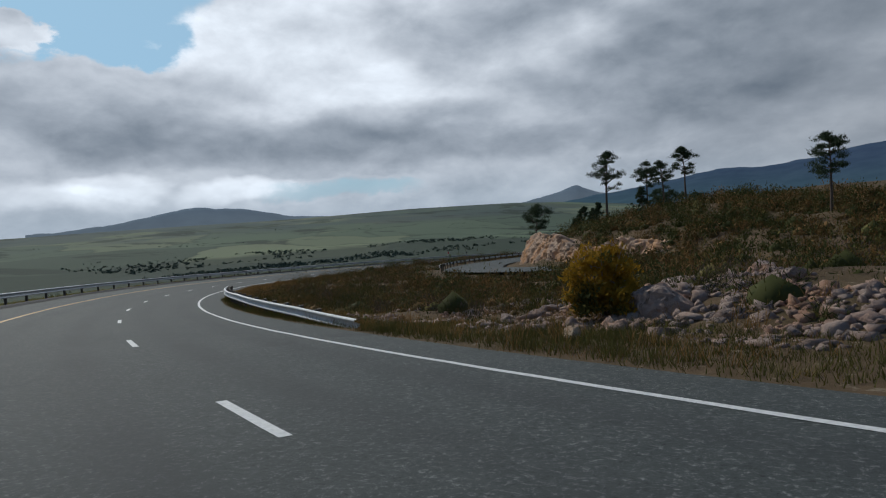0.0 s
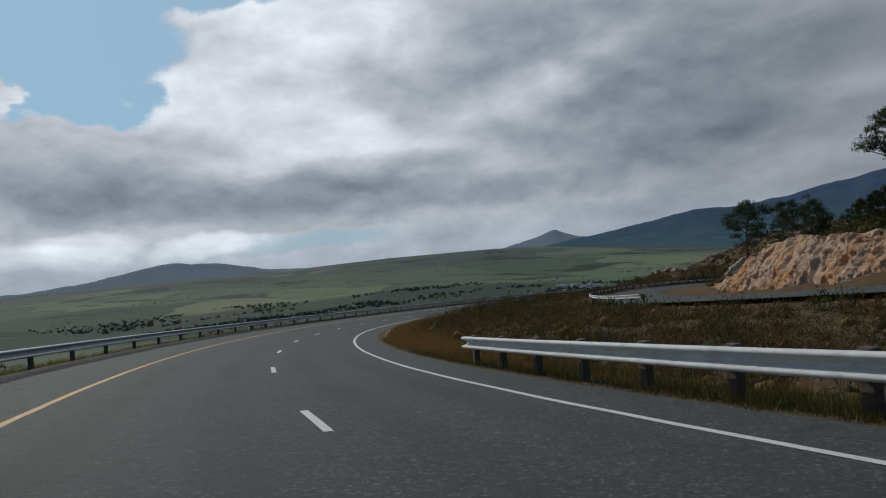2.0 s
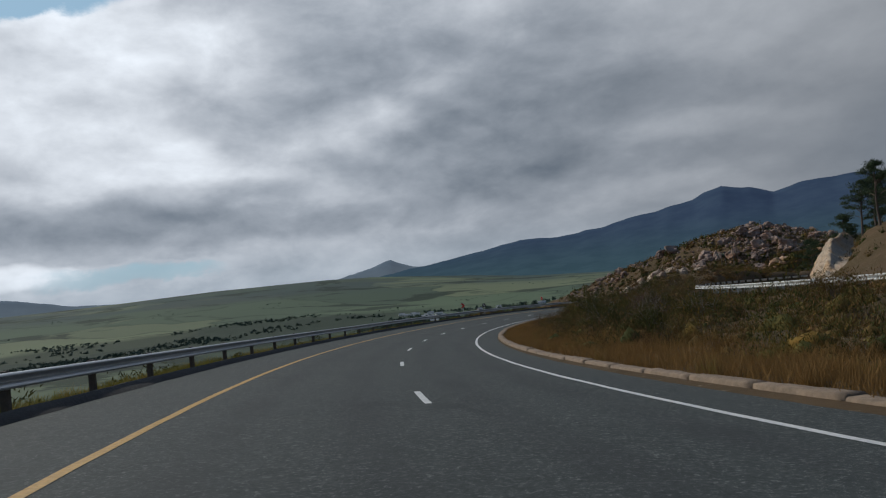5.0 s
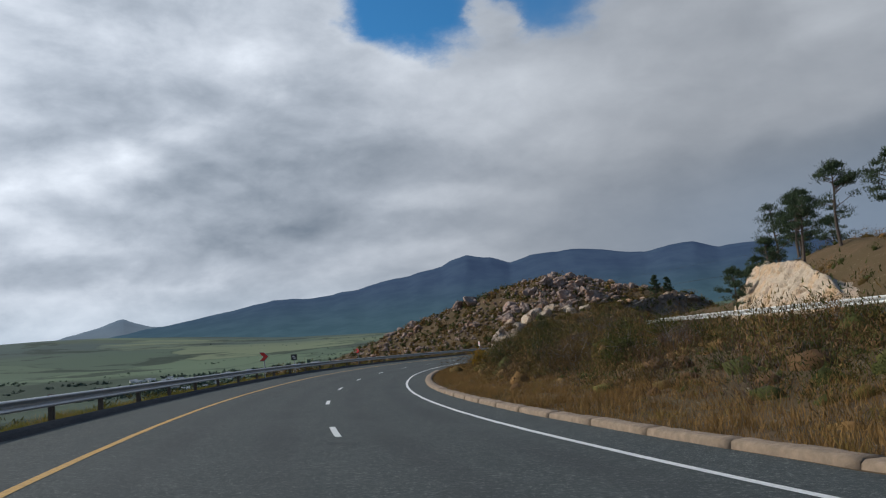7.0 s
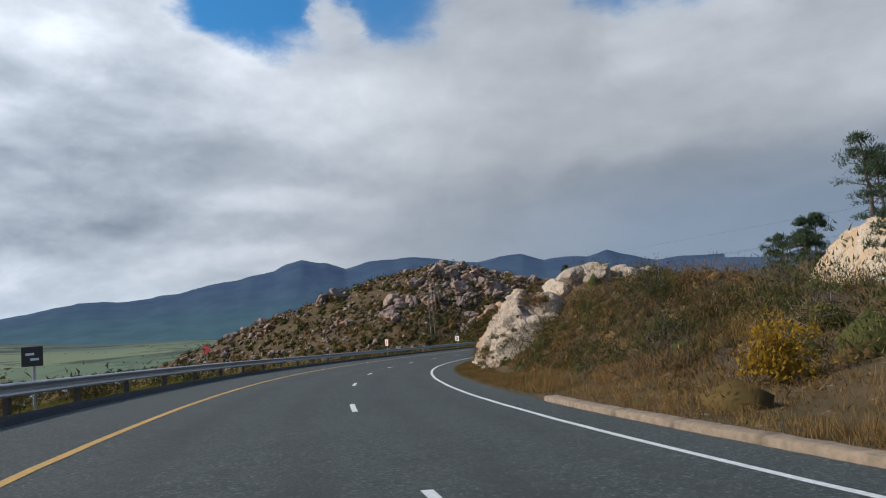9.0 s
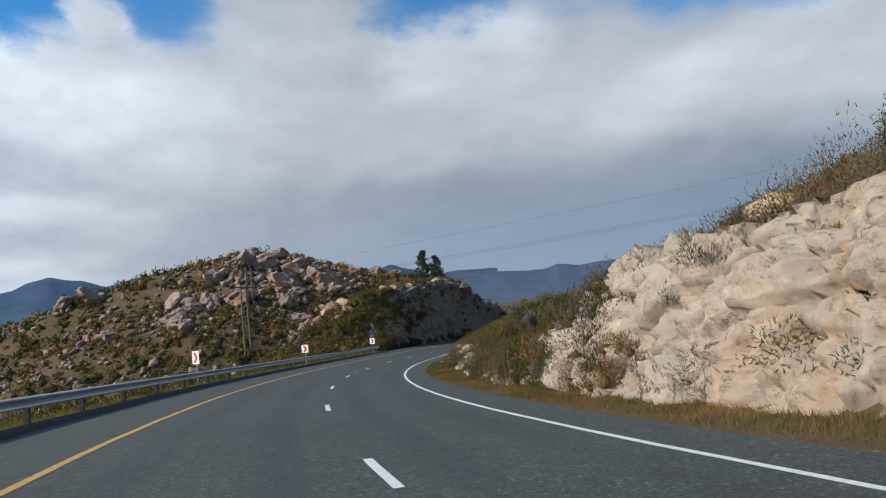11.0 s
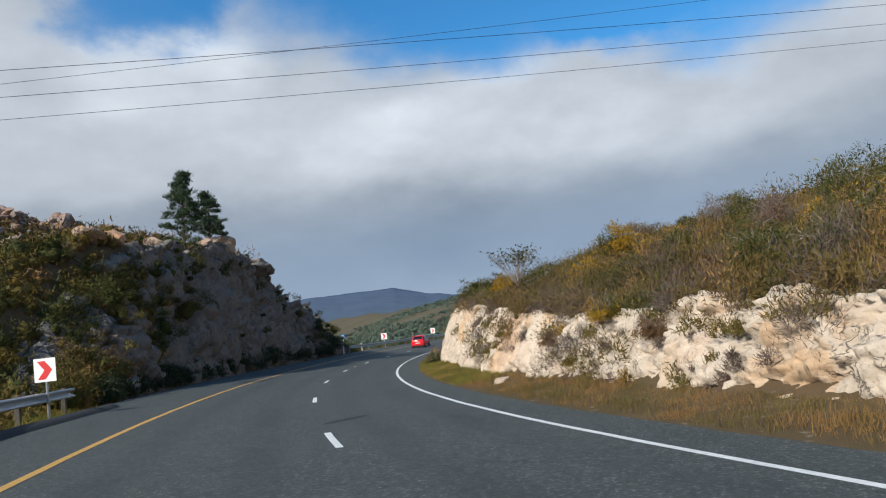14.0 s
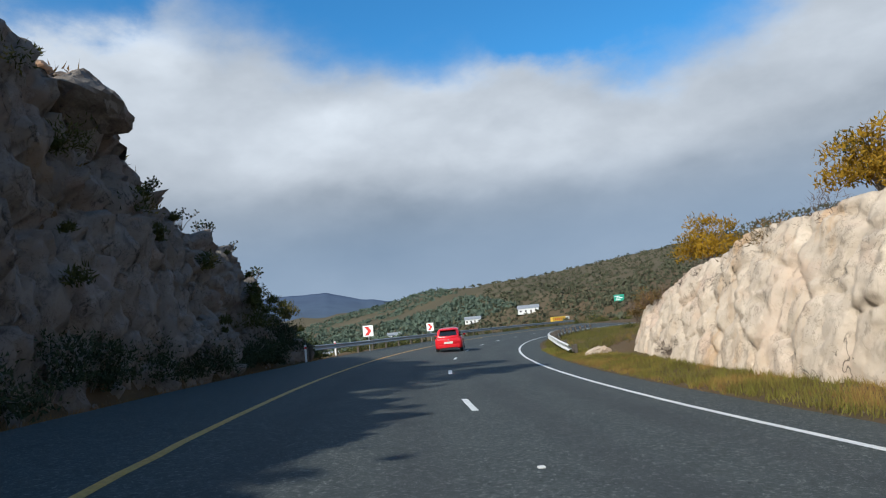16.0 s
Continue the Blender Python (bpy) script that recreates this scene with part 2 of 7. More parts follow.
def asphalt_build(n, s):
    geo = n.add("ShaderNodeNewGeometry").outputs["Position"]
    coarse, grit = n.noise(geo, 0.22, 4.0), n.noise(geo, 17.0, 6.0, 0.9)
    col = n.mix(coarse, (0.034, 0.040, 0.039, 1), (0.057, 0.065, 0.062, 1))
    mottle = n.noise(geo, 3.5, 6.0, 0.7)
    col = n.mix(n.step(mottle, 0.35, 0.7, 0.0, 0.35), col, (0.080, 0.088, 0.083, 1))
    col = n.mix(n.step(grit, 0.53, 0.63), col, (0.19, 0.195, 0.185, 1))
    col = n.mix(n.step(grit, 0.46, 0.36), col, (0.010, 0.011, 0.012, 1))
    stain = n.step(n.noise(geo, 0.55, 5.0, 0.6, 1.2), 0.60, 0.74)
    col = n.mix(n.math("MULTIPLY", stain, 0.45), col, (0.028, 0.029, 0.031, 1))
    # wheel tracks, polished darker, follow the lanes
    across = n.add("ShaderNodeUVMap").outputs[0]
    u = n.add("ShaderNodeSeparateXYZ")
    n.link(across, u.inputs[0])
    tracks = None
    for at in (-1.45, 0.35, 2.3, 3.9):
        d = n.math("ABSOLUTE", n.math("SUBTRACT", u.outputs[0], at))
        one = n.step(d, 0.55, 0.1)
        tracks = one if tracks is None else n.math("MAXIMUM", tracks, one)
    worn = n.math("MULTIPLY", tracks, n.step(n.noise(geo, 0.3, 3.0), 0.3, 0.7, 0.1, 0.4))
    col = n.mix(worn, col, (0.034, 0.035, 0.037, 1))
    n.link(col, s.inputs["Base Color"])
    n.put(s.inputs["Roughness"], n.step(grit, 0.3, 0.7, 0.7, 0.95))
    s.inputs["Specular IOR Level"].default_value = 0.18
    b = n.add("ShaderNodeBump")
    b.inputs["Strength"].default_value, b.inputs["Distance"].default_value = 0.55, 0.01
    n.link(grit, b.inputs["Height"])
    n.link(b.outputs[0], s.inputs["Normal"])


def rock_build(pale, warm, grey, warm_at=0.56, stain=0.5):
    def build(n, s):
        geo = n.add("ShaderNodeNewGeometry").outputs["Position"]
        stretch = n.vec("MULTIPLY", geo, (1.0, 1.0, 0.45))
        base = n.mix(n.noise(geo, 0.9, 6.0, 0.65), (*grey, 1), (*pale, 1))
        rust = n.step(n.noise(stretch, 0.33, 6.0, 0.62, 1.0), warm_at, warm_at + 0.14)
        col = n.mix(n.math("MULTIPLY", rust, 0.7), base, (*warm, 1))
        blush = n.step(n.noise(geo, 0.55, 4.0, 0.6, 0.5), 0.5, 0.68)
        col = n.mix(n.math("MULTIPLY", blush, 0.4), col, (pale[0] * 0.92, pale[1] * 0.74, pale[2] * 0.68, 1))
        dirt = n.step(n.noise(stretch, 2.3, 7.0, 0.68, 0.6), 0.52, 0.72)
        col = n.mix(n.math("MULTIPLY", dirt, stain), col, tuple(c * 0.38 for c in grey) + (1,))
        line = n.step(n.math("ABSOLUTE", n.math("SUBTRACT", n.noise(n.vec("MULTIPLY", geo, (1.0, 1.0, 0.6)), 0.8, 6.0, 0.6, 1.5), 0.5)), 0.012, 0.0)
        line = n.math("MULTIPLY", line, n.step(n.noise(geo, 0.5, 2.0), 0.48, 0.6))
        col = n.mix(n.math("MULTIPLY", line, 0.75), col, (0.05, 0.045, 0.04, 1))
        pit = n.step(n.noise(n.vec("MULTIPLY", geo, (1.0, 1.0, 0.7)), 4.5, 6.0, 0.7, 0.3), 0.42, 0.30)
        col = n.mix(n.math("MULTIPLY", pit, 0.55), col, tuple(c * 0.35 for c in grey) + (1,))
        vein = n.step(n.math("ABSOLUTE", n.math("SUBTRACT", n.noise(geo, 2.6, 6.0, 0.65, 0.8), 0.5)), 0.016, 0.0)
        vein = n.math("MULTIPLY", vein, n.step(n.noise(geo, 1.1, 3.0), 0.46, 0.56))
        col = n.mix(n.math("MULTIPLY", vein, 0.6), col, tuple(c * 0.25 for c in grey) + (1,))
        bleach = n.step(n.noise(geo, 1.7, 8.0, 0.75), 0.54, 0.66)
        col = n.mix(n.math("MULTIPLY", bleach, 0.45), col, tuple(min(1, c * 1.22) for c in pale) + (1,))
        speck = n.noise(geo, 14.0, 5.0, 0.8)
        col = n.mix(n.step(speck, 0.45, 0.25, 0.0, 0.45), col, tuple(c * 0.45 for c in grey) + (1,))
        n.link(col, s.inputs["Base Color"])
        s.inputs["Roughness"].default_value = 0.9
        s.inputs["Specular IOR Level"].default_value = 0.2
        b = n.add("ShaderNodeBump")
        b.inputs["Strength"].default_value, b.inputs["Distance"].default_value = 0.9, 0.04
        chips = n.add("ShaderNodeTexVoronoi", feature="F1")
        n.link(n.vec("MULTIPLY", geo, (1.0, 1.0, 0.8)), chips.inputs["Vector"])
        chips.inputs["Scale"].default_value = 9.0
        tall = n.math("ADD", n.noise(geo, 7.5, 9.0, 0.8), n.math("MULTIPLY", line, -0.6))
        tall = n.math("ADD", tall, n.math("MULTIPLY", chips.outputs["Distance"], -0.35))
        n.link(tall, b.inputs["Height"])
        n.link(b.outputs[0], s.inputs["Normal"])

    return build


def soil_build(n, s):
    """Hillside soil close by; farmland far off in the valley."""
    geo = n.add("ShaderNodeNewGeometry").outputs["Position"]
    near = n.mix(n.noise(geo, 0.8, 7.0, 0.7), (0.055, 0.040, 0.022, 1), (0.150, 0.098, 0.055, 1))
    near = n.mix(n.step(n.noise(geo, 0.21, 4.0), 0.45, 0.6), near, (0.088, 0.062, 0.032, 1))
    near = n.mix(n.step(n.noise(geo, 3.0, 5.0, 0.7), 0.58, 0.7), near, (0.20, 0.16, 0.11, 1))
    # farmland: fields of differing crops with darker strips of bush between them
    warp = n.add("ShaderNodeTexNoise")
    n.link(geo, warp.inputs["Vector"])
    warp.inputs["Scale"].default_value, warp.inputs["Detail"].default_value = 0.004, 3.0
    bent = n.vec("ADD", n.vec("MULTIPLY", geo, (1.0, 1.0, 0.0)), n.vec("SCALE", warp.outputs[1], 260.0))
    cell = n.add("ShaderNodeTexVoronoi", feature="F1")
    n.link(bent, cell.inputs["Vector"])
    cell.inputs["Scale"].default_value = 0.0023
    edge = n.add("ShaderNodeTexVoronoi", feature="DISTANCE_TO_EDGE")
    n.link(bent, edge.inputs["Vector"])
    edge.inputs["Scale"].default_value = 0.0023
    pick = n.add("ShaderNodeSeparateColor")
    n.link(cell.outputs["Color"], pick.inputs[0])
    ramp = n.add("ShaderNodeValToRGB")
    n.link(pick.outputs[0], ramp.inputs[0])
    # crop colours are greyed and blued to suggest distance haze
    e = ramp.color_ramp.elements
    e[0].position, e[0].color = 0.0, (0.076, 0.102, 0.074, 1)
    e[1].position, e[1].color = 1.0, (0.095, 0.110, 0.082, 1)
    for at, c in ((0.25, (0.112, 0.150, 0.092, 1)), (0.5, (0.074, 0.102, 0.072, 1)), (0.7, (0.165, 0.19, 0.112, 1)), (0.85, (0.062, 0.085, 0.060, 1))):
        e.new(at).color = c
    land = n.mix(n.step(n.math("ADD", edge.outputs[0], n.math("MULTIPLY", n.noise(geo, 0.012, 4.0), 0.10)), 0.085, 0.045, 0.0, 0.45), ramp.outputs[0], (0.030, 0.044, 0.030, 1))
    scrub = n.step(n.noise(n.vec("MULTIPLY", geo, (0.9, 1.5, 1.0)), 0.0032, 7.0, 0.62, 0.6), 0.53, 0.60)
    belt = n.step(n.math("ADD", n.vec("LENGTH", n.vec("SUBTRACT", n.vec("MULTIPLY", geo, (1.0, 1.0, 0.0)), (60.0, 0.0, 0.0))), n.math("MULTIPLY", n.noise(geo, 0.004, 4.0), 500.0)), 980.0, 820.0)
    scrub = n.math("MAXIMUM", scrub, n.math("MULTIPLY", belt, n.step(n.noise(geo, 0.009, 5.0, 0.65), 0.36, 0.5)))
    spot = n.add("ShaderNodeSeparateXYZ")
    n.link(geo, spot.inputs[0])
    away = n.math("ADD", n.vec("LENGTH", n.vec("SUBTRACT", n.vec("MULTIPLY", geo, (1.0, 1.0, 0.0)), (60.0, 0.0, 0.0))), n.math("MULTIPLY", n.noise(geo, 0.003, 4.0), 420.0))
    wood = n.math("MULTIPLY", n.math("MULTIPLY", n.step(away, 1180.0, 1300.0), n.step(away, 1880.0, 1760.0)), n.step(spot.outputs[0], -280.0, -520.0))
    scrub = n.math("MAXIMUM", scrub, wood)
    # distance haze painted in: blue-grey patches over the farthest land
    far_haze = n.math("MULTIPLY", n.step(away, 2500.0, 2950.0), n.step(n.noise(geo, 0.0016, 4.0, 0.55), 0.40, 0.50))
    land = n.mix(n.math("MULTIPLY", far_haze, 0.75), land, (0.062, 0.086, 0.082, 1))
    land = n.mix(n.math("MULTIPLY", scrub, 0.80), land, n.mix(n.noise(geo, 0.03, 6.0, 0.7), (0.016, 0.026, 0.020, 1), (0.042, 0.056, 0.040, 1)))
    far = n.step(n.vec("LENGTH", n.vec("SUBTRACT", n.vec("MULTIPLY", geo, (1.0, 1.0, 0.0)), (110.0, 0.0, 0.0))), 320.0, 620.0)
    farmed = n.step(n.vec("DOT_PRODUCT", geo, (-0.707, 0.707, 0.0)), -40.0, 160.0)
    rough_land = n.mix(n.noise(geo, 0.012, 7.0, 0.65), (0.045, 0.043, 0.026, 1), (0.125, 0.098, 0.06, 1))
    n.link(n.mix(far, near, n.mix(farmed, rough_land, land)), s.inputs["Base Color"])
    s.inputs["Roughness"].default_value = 0.95
    s.inputs["Specular IOR Level"].default_value = 0.1
    b = n.add("ShaderNodeBump")
    b.inputs["Strength"].default_value, b.inputs["Distance"].default_value = 0.8, 0.08
    n.link(n.noise(geo, 4.0, 7.0, 0.7), b.inputs["Height"])
    n.link(b.outputs[0], s.inputs["Normal"])


def far_build(low, high_col, haze_glow, green=1.65):
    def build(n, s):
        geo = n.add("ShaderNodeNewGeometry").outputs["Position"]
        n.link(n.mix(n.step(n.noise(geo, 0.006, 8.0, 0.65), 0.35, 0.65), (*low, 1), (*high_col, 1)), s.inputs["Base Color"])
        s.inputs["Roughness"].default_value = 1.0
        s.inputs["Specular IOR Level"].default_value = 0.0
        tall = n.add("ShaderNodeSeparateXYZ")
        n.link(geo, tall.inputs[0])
        # haze put in as a blue glow, greener towards the mountain's foot
        n.link(n.mix(n.step(tall.outputs[2], -70.0, 240.0), (haze_glow[0] * 1.25, haze_glow[1] * green, haze_glow[2] * 0.95, 1), (*haze_glow, 1)), s.inputs["Emission Color"])
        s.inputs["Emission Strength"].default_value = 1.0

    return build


ASPHALT = material("asphalt", asphalt_build)
OUTCROP = material("cream streaked outcrop rock", rock_build((0.48, 0.385, 0.295), (0.42, 0.25, 0.13), (0.28, 0.225, 0.18), 0.51, 0.65))
ROCK = material("pale quartzite", rock_build((0.58, 0.48, 0.375), (0.49, 0.30, 0.15), (0.44, 0.355, 0.275), 0.51, 0.42))
BOULDER = material("weathered boulder", rock_build((0.37, 0.28, 0.23), (0.33, 0.17, 0.09), (0.20, 0.15, 0.125), 0.49, 0.6))
# grey rock whose tone is also lowered to deepen the cliff's shade
DARK_ROCK = material("grey cliff rock, darkened for shade", rock_build((0.24, 0.21, 0.18), (0.20, 0.145, 0.095), (0.125, 0.11, 0.10), 0.57, 0.65))
ORANGE_ROCK = material("orange weathered rock", rock_build((0.50, 0.36, 0.25), (0.50, 0.25, 0.10), (0.36, 0.25, 0.18), 0.45, 0.5))
PALE_CUT = material("pale orange quartzite", rock_build((0.50, 0.41, 0.31), (0.47, 0.30, 0.16), (0.38, 0.30, 0.22), 0.46, 0.35))
SOIL = material("hillside ground", soil_build)
WHITE_LINE = plain("white road paint", (0.60, 0.60, 0.58), 0.65, vary=0.2, scale=14, bump=0.5)
YELLOW_LINE = plain("yellow road paint", (0.46, 0.26, 0.055), 0.65, vary=0.26, scale=14, bump=0.5)
GALV = plain("galvanised steel", (0.40, 0.42, 0.44), 0.42, 0.75, 0.10, 5)
GALV_PALE = plain("pale weathered steel", (0.56, 0.56, 0.54), 0.7, 0.0, 0.16, 4)
POST = plain("creosoted timber", (0.085, 0.07, 0.055), 0.85, vary=0.2, scale=8, bump=0.5)
BERM = plain("black asphalt berm", (0.013, 0.013, 0.014), 0.9, vary=0.2, scale=4, bump=0.8)
CONCRETE = plain("weathered concrete kerb", (0.235, 0.170, 0.115), 0.9, vary=0.32, scale=7, bump=1.0)
POLE_WOOD = plain("weathered pole timber", (0.135, 0.105, 0.08), 0.85, vary=0.2, scale=5, bump=0.4)
SIGN_WHITE = plain("white sign face", (0.78, 0.78, 0.76), 0.4, vary=0.04)
SIGN_RED = plain("red sign face", (0.62, 0.035, 0.03), 0.4, vary=0.05)
SIGN_BACK = plain("grey sign back", (0.22, 0.23, 0.24), 0.5, 0.4, 0.06)
BLACK = plain("black sign face", (0.02, 0.022, 0.025), 0.5, vary=0.1)
SIGN_GREEN = plain("green sign face", (0.02, 0.30, 0.20), 0.4, vary=0.05)
SIGN_BLUE = plain("blue sign face", (0.03, 0.16, 0.45), 0.4, vary=0.05)
WIRE = plain("dull cable", (0.05, 0.05, 0.055), 0.5, 0.3, 0.05)
GLASS_GREEN = plain("green glass insulator", (0.10, 0.26, 0.22), 0.12, vary=0.05)
CAR_RED = plain("red car paint", (0.58, 0.015, 0.022), 0.18, 0.0, 0.02, 2)
CAR_GLASS = plain("dark car glass", (0.012, 0.014, 0.017), 0.06, vary=0.02)
CAR_BLACK = plain("black trim", (0.018, 0.018, 0.02), 0.6, vary=0.05)
LAMP_RED = plain("red lamp lens", (0.35, 0.01, 0.01), 0.15, vary=0.03)
PLATE = plain("pale plate", (0.62, 0.60, 0.52), 0.4, vary=0.03)
ALLOY = plain("alloy", (0.42, 0.43, 0.44), 0.3, 0.8, 0.04)
WALL_WHITE = plain("white house wall", (0.70, 0.69, 0.66), 0.7, vary=0.05, scale=2)
ROOF_GREY = plain("grey sheet roof", (0.30, 0.31, 0.32), 0.5, 0.3, 0.08, 2)
TRUCK_YELLOW = plain("yellow trailer side", (0.62, 0.38, 0.05), 0.5, vary=0.06, scale=2)
BARK = plain("pine bark", (0.09, 0.065, 0.05), 0.9, vary=0.25, scale=7, bump=0.8)
TWIG = plain("bare twig", (0.20, 0.165, 0.135), 0.9, vary=0.2, scale=3)
PINE = leafy("pine needles", (0.030, 0.046, 0.026), (0.090, 0.118, 0.064), through_light=0.15)
SCRUB = leafy("fynbos scrub", (0.054, 0.037, 0.014), (0.205, 0.132, 0.046), (0.24, 0.135, 0.052), 0.30)
SCRUB_GREEN = leafy("green shrub leaves", (0.028, 0.033, 0.011), (0.102, 0.104, 0.032), (0.16, 0.130, 0.040), 0.26)
HEATH = leafy("reddish heath", (0.070, 0.040, 0.020), (0.225, 0.130, 0.062), (0.24, 0.15, 0.065), 0.3)
OLIVE = leafy("yellow olive heath", (0.062, 0.048, 0.014), (0.200, 0.148, 0.040), (0.23, 0.14, 0.034), 0.25)
SCRUB_GREY = leafy("grey brown twigs", (0.070, 0.050, 0.040), (0.19, 0.145, 0.12), (0.14, 0.08, 0.055), 0.3, 0.05)
YELLOW_BUSH = leafy("yellow flowering bush", (0.22, 0.125, 0.016), (0.50, 0.295, 0.026), (0.07, 0.072, 0.022), 0.30, 0.34)
DRY_GRASS = leafy("dry grass", (0.15, 0.085, 0.030), (0.36, 0.215, 0.080), (0.20, 0.155, 0.048), 0.22, 0.25)
GREEN_GRASS = leafy("verge grass", (0.075, 0.062, 0.020), (0.185, 0.135, 0.044), (0.22, 0.125, 0.045), 0.38, 0.15)
VERGE_GREEN = leafy("olive verge grass", (0.060, 0.062, 0.018), (0.165, 0.145, 0.042), (0.19, 0.135, 0.045), 0.25, 0.15)
RAIL_GRASS = leafy("sunlit roadside grass", (0.10, 0.105, 0.022), (0.28, 0.235, 0.055), (0.30, 0.21, 0.06), 0.30, 0.25)
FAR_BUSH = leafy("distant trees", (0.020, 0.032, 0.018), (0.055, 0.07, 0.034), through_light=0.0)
# leaf colours of the two far woods are lightened to imitate haze
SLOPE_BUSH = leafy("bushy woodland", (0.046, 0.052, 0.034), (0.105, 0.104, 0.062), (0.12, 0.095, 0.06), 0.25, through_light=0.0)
HAZY_BUSH = leafy("valley woodland, paled for haze", (0.060, 0.084, 0.064), (0.115, 0.145, 0.105), through_light=0.0)
# bluish base colours and glow stand in for haze over the ranges
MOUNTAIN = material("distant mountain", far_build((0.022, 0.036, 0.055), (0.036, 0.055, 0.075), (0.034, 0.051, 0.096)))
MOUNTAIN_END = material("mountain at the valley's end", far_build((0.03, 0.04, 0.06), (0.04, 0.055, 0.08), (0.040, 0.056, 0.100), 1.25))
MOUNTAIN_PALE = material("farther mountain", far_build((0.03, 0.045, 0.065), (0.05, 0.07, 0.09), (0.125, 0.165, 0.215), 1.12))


# ---- the line of the road: curvature, grade and crossfall every 40 m ----
KNOTS = np.arange(-60.0, 560.0, 40.0)
BEND = [0.005959, 0.005959, 0.006023, 0.00803, 0.007673, 0.007008, 0.00785, 0.007093, 0.007088, 0.007874, 0.005794, 0.00586, 0.00586, 0.00586, 0.00586, 0.00586]
GRADE = [-0.0637, -0.064, -0.069, -0.0622, -0.0631, -0.0564, -0.0471, -0.0583, -0.0527, -0.0372, -0.0322, -0.0339, -0.0341, -0.0342, -0.0344, -0.0344]
CROSS = [0.0585, 0.0593, 0.0617, 0.0654, 0.0632, 0.0635, 0.0625, 0.059, 0.0583, 0.06, 0.0562, 0.0542, 0.0524, 0.0512, 0.0503, 0.0499]
GRID = np.arange(-170.0, 762.0, 2.0)
_turn = -np.cumsum(np.interp(GRID, KNOTS, BEND)) * 2.0
_turn -= np.interp(160.0, GRID, _turn)
_line = np.stack([np.cumsum(-np.sin(_turn)) * 2.0, np.cumsum(np.cos(_turn)) * 2.0, np.cumsum(np.interp(GRID, KNOTS, GRADE)) * 2.0], 1)
_line -= [np.interp(160.0, GRID, _line[:, k]) for k in range(3)]
WHITE_AT, DASH_AT, YELLOW_AT, RAIL_AT = 4.72, 1.45, -2.68, -6.1


def on_road(s, lat, h=0.0):
    """World points at s metres along, lat to the right of the line and h over the road's surface (arrays)."""
    s, lat, h = np.broadcast_arrays(np.asarray(s, float), np.asarray(lat, float), np.asarray(h, float))
    turn, cross = np.interp(s, GRID, _turn), np.interp(s, KNOTS, CROSS)
    x, y, z = (np.interp(s, GRID, _line[:, k]) for k in range(3))
    return np.stack([x + lat * np.cos(turn), y + lat * np.sin(turn), z + h - cross * np.clip(lat, -9, 9)], -1)


def heading(s):
    return float(np.interp(s, GRID, _turn))


def by_road(s, lat, h=0.0, spin=0.0, size=1.0):
    """A pose on the road's plan, facing along it, turned by spin degrees."""
    x, y, z = on_road(s, lat, h)
    return Matrix.Translation((x, y, z)) @ Matrix.Rotation(heading(s) + radians(spin), 4, "Z") @ Matrix.Scale(size, 4)


# ---- noise over arrays ----
def _hash(*cells):
    v = np.zeros(np.shape(cells[0]), np.uint64)
    for cell, prime in zip(cells, (73856093, 19349663, 83492791)):
        v = v ^ (cell.astype(np.int64).astype(np.uint64) * np.uint64(prime))
    v = (v ^ (v >> np.uint64(13))) * np.uint64(1274126177)
    v = (v ^ (v >> np.uint64(16))) * np.uint64(2246822519)
    v = v ^ (v >> np.uint64(15))
    return (v & np.uint64(0xFFFF)).astype(float) / 65535.0


def value_noise(p):
    """Smooth noise in 0..1 for points (n, 3)."""
    i = np.floor(p)
    f = p - i
    f = f * f * (3 - 2 * f)
    out = 0.0
    for dx in (0, 1):
        for dy in (0, 1):
            for dz in (0, 1):
                w = (f[:, 0] if dx else 1 - f[:, 0]) * (f[:, 1] if dy else 1 - f[:, 1]) * (f[:, 2] if dz else 1 - f[:, 2])
                out = out + w * _hash(i[:, 0] + dx, i[:, 1] + dy, i[:, 2] + dz)
    return out


def fbm(p, octaves=4, gain=0.5):
    total, size, norm = 0.0, 1.0, 0.0
    for k in range(octaves):
        total = total + size * value_noise(p * 2.03**k + 17.3 * k)
        norm += size
        size *= gain
    return total / norm


def blocks(p):
    """Offset 0..1 of the nearest cell's stone and the distance to its border, for points (n, 3)."""
    i = np.floor(p)
    best, second, value = np.full(len(p), 9.0), np.full(len(p), 9.0), np.zeros(len(p))
    for dx in (-1, 0, 1):
        for dy in (-1, 0, 1):
            for dz in (-1, 0, 1):
                a, b, c = i[:, 0] + dx, i[:, 1] + dy, i[:, 2] + dz
                q = np.stack([a + _hash(a, b, c), b + _hash(b, c, a + 7), c + _hash(c, a, b + 3)], 1)
                d = np.sqrt(((p - q) ** 2).sum(1))
                near = d < best
                second = np.where(near, best, np.minimum(second, d))
                value = np.where(near, _hash(a + 11, b, c), value)
                best = np.where(near, d, best)
    return value, second - best


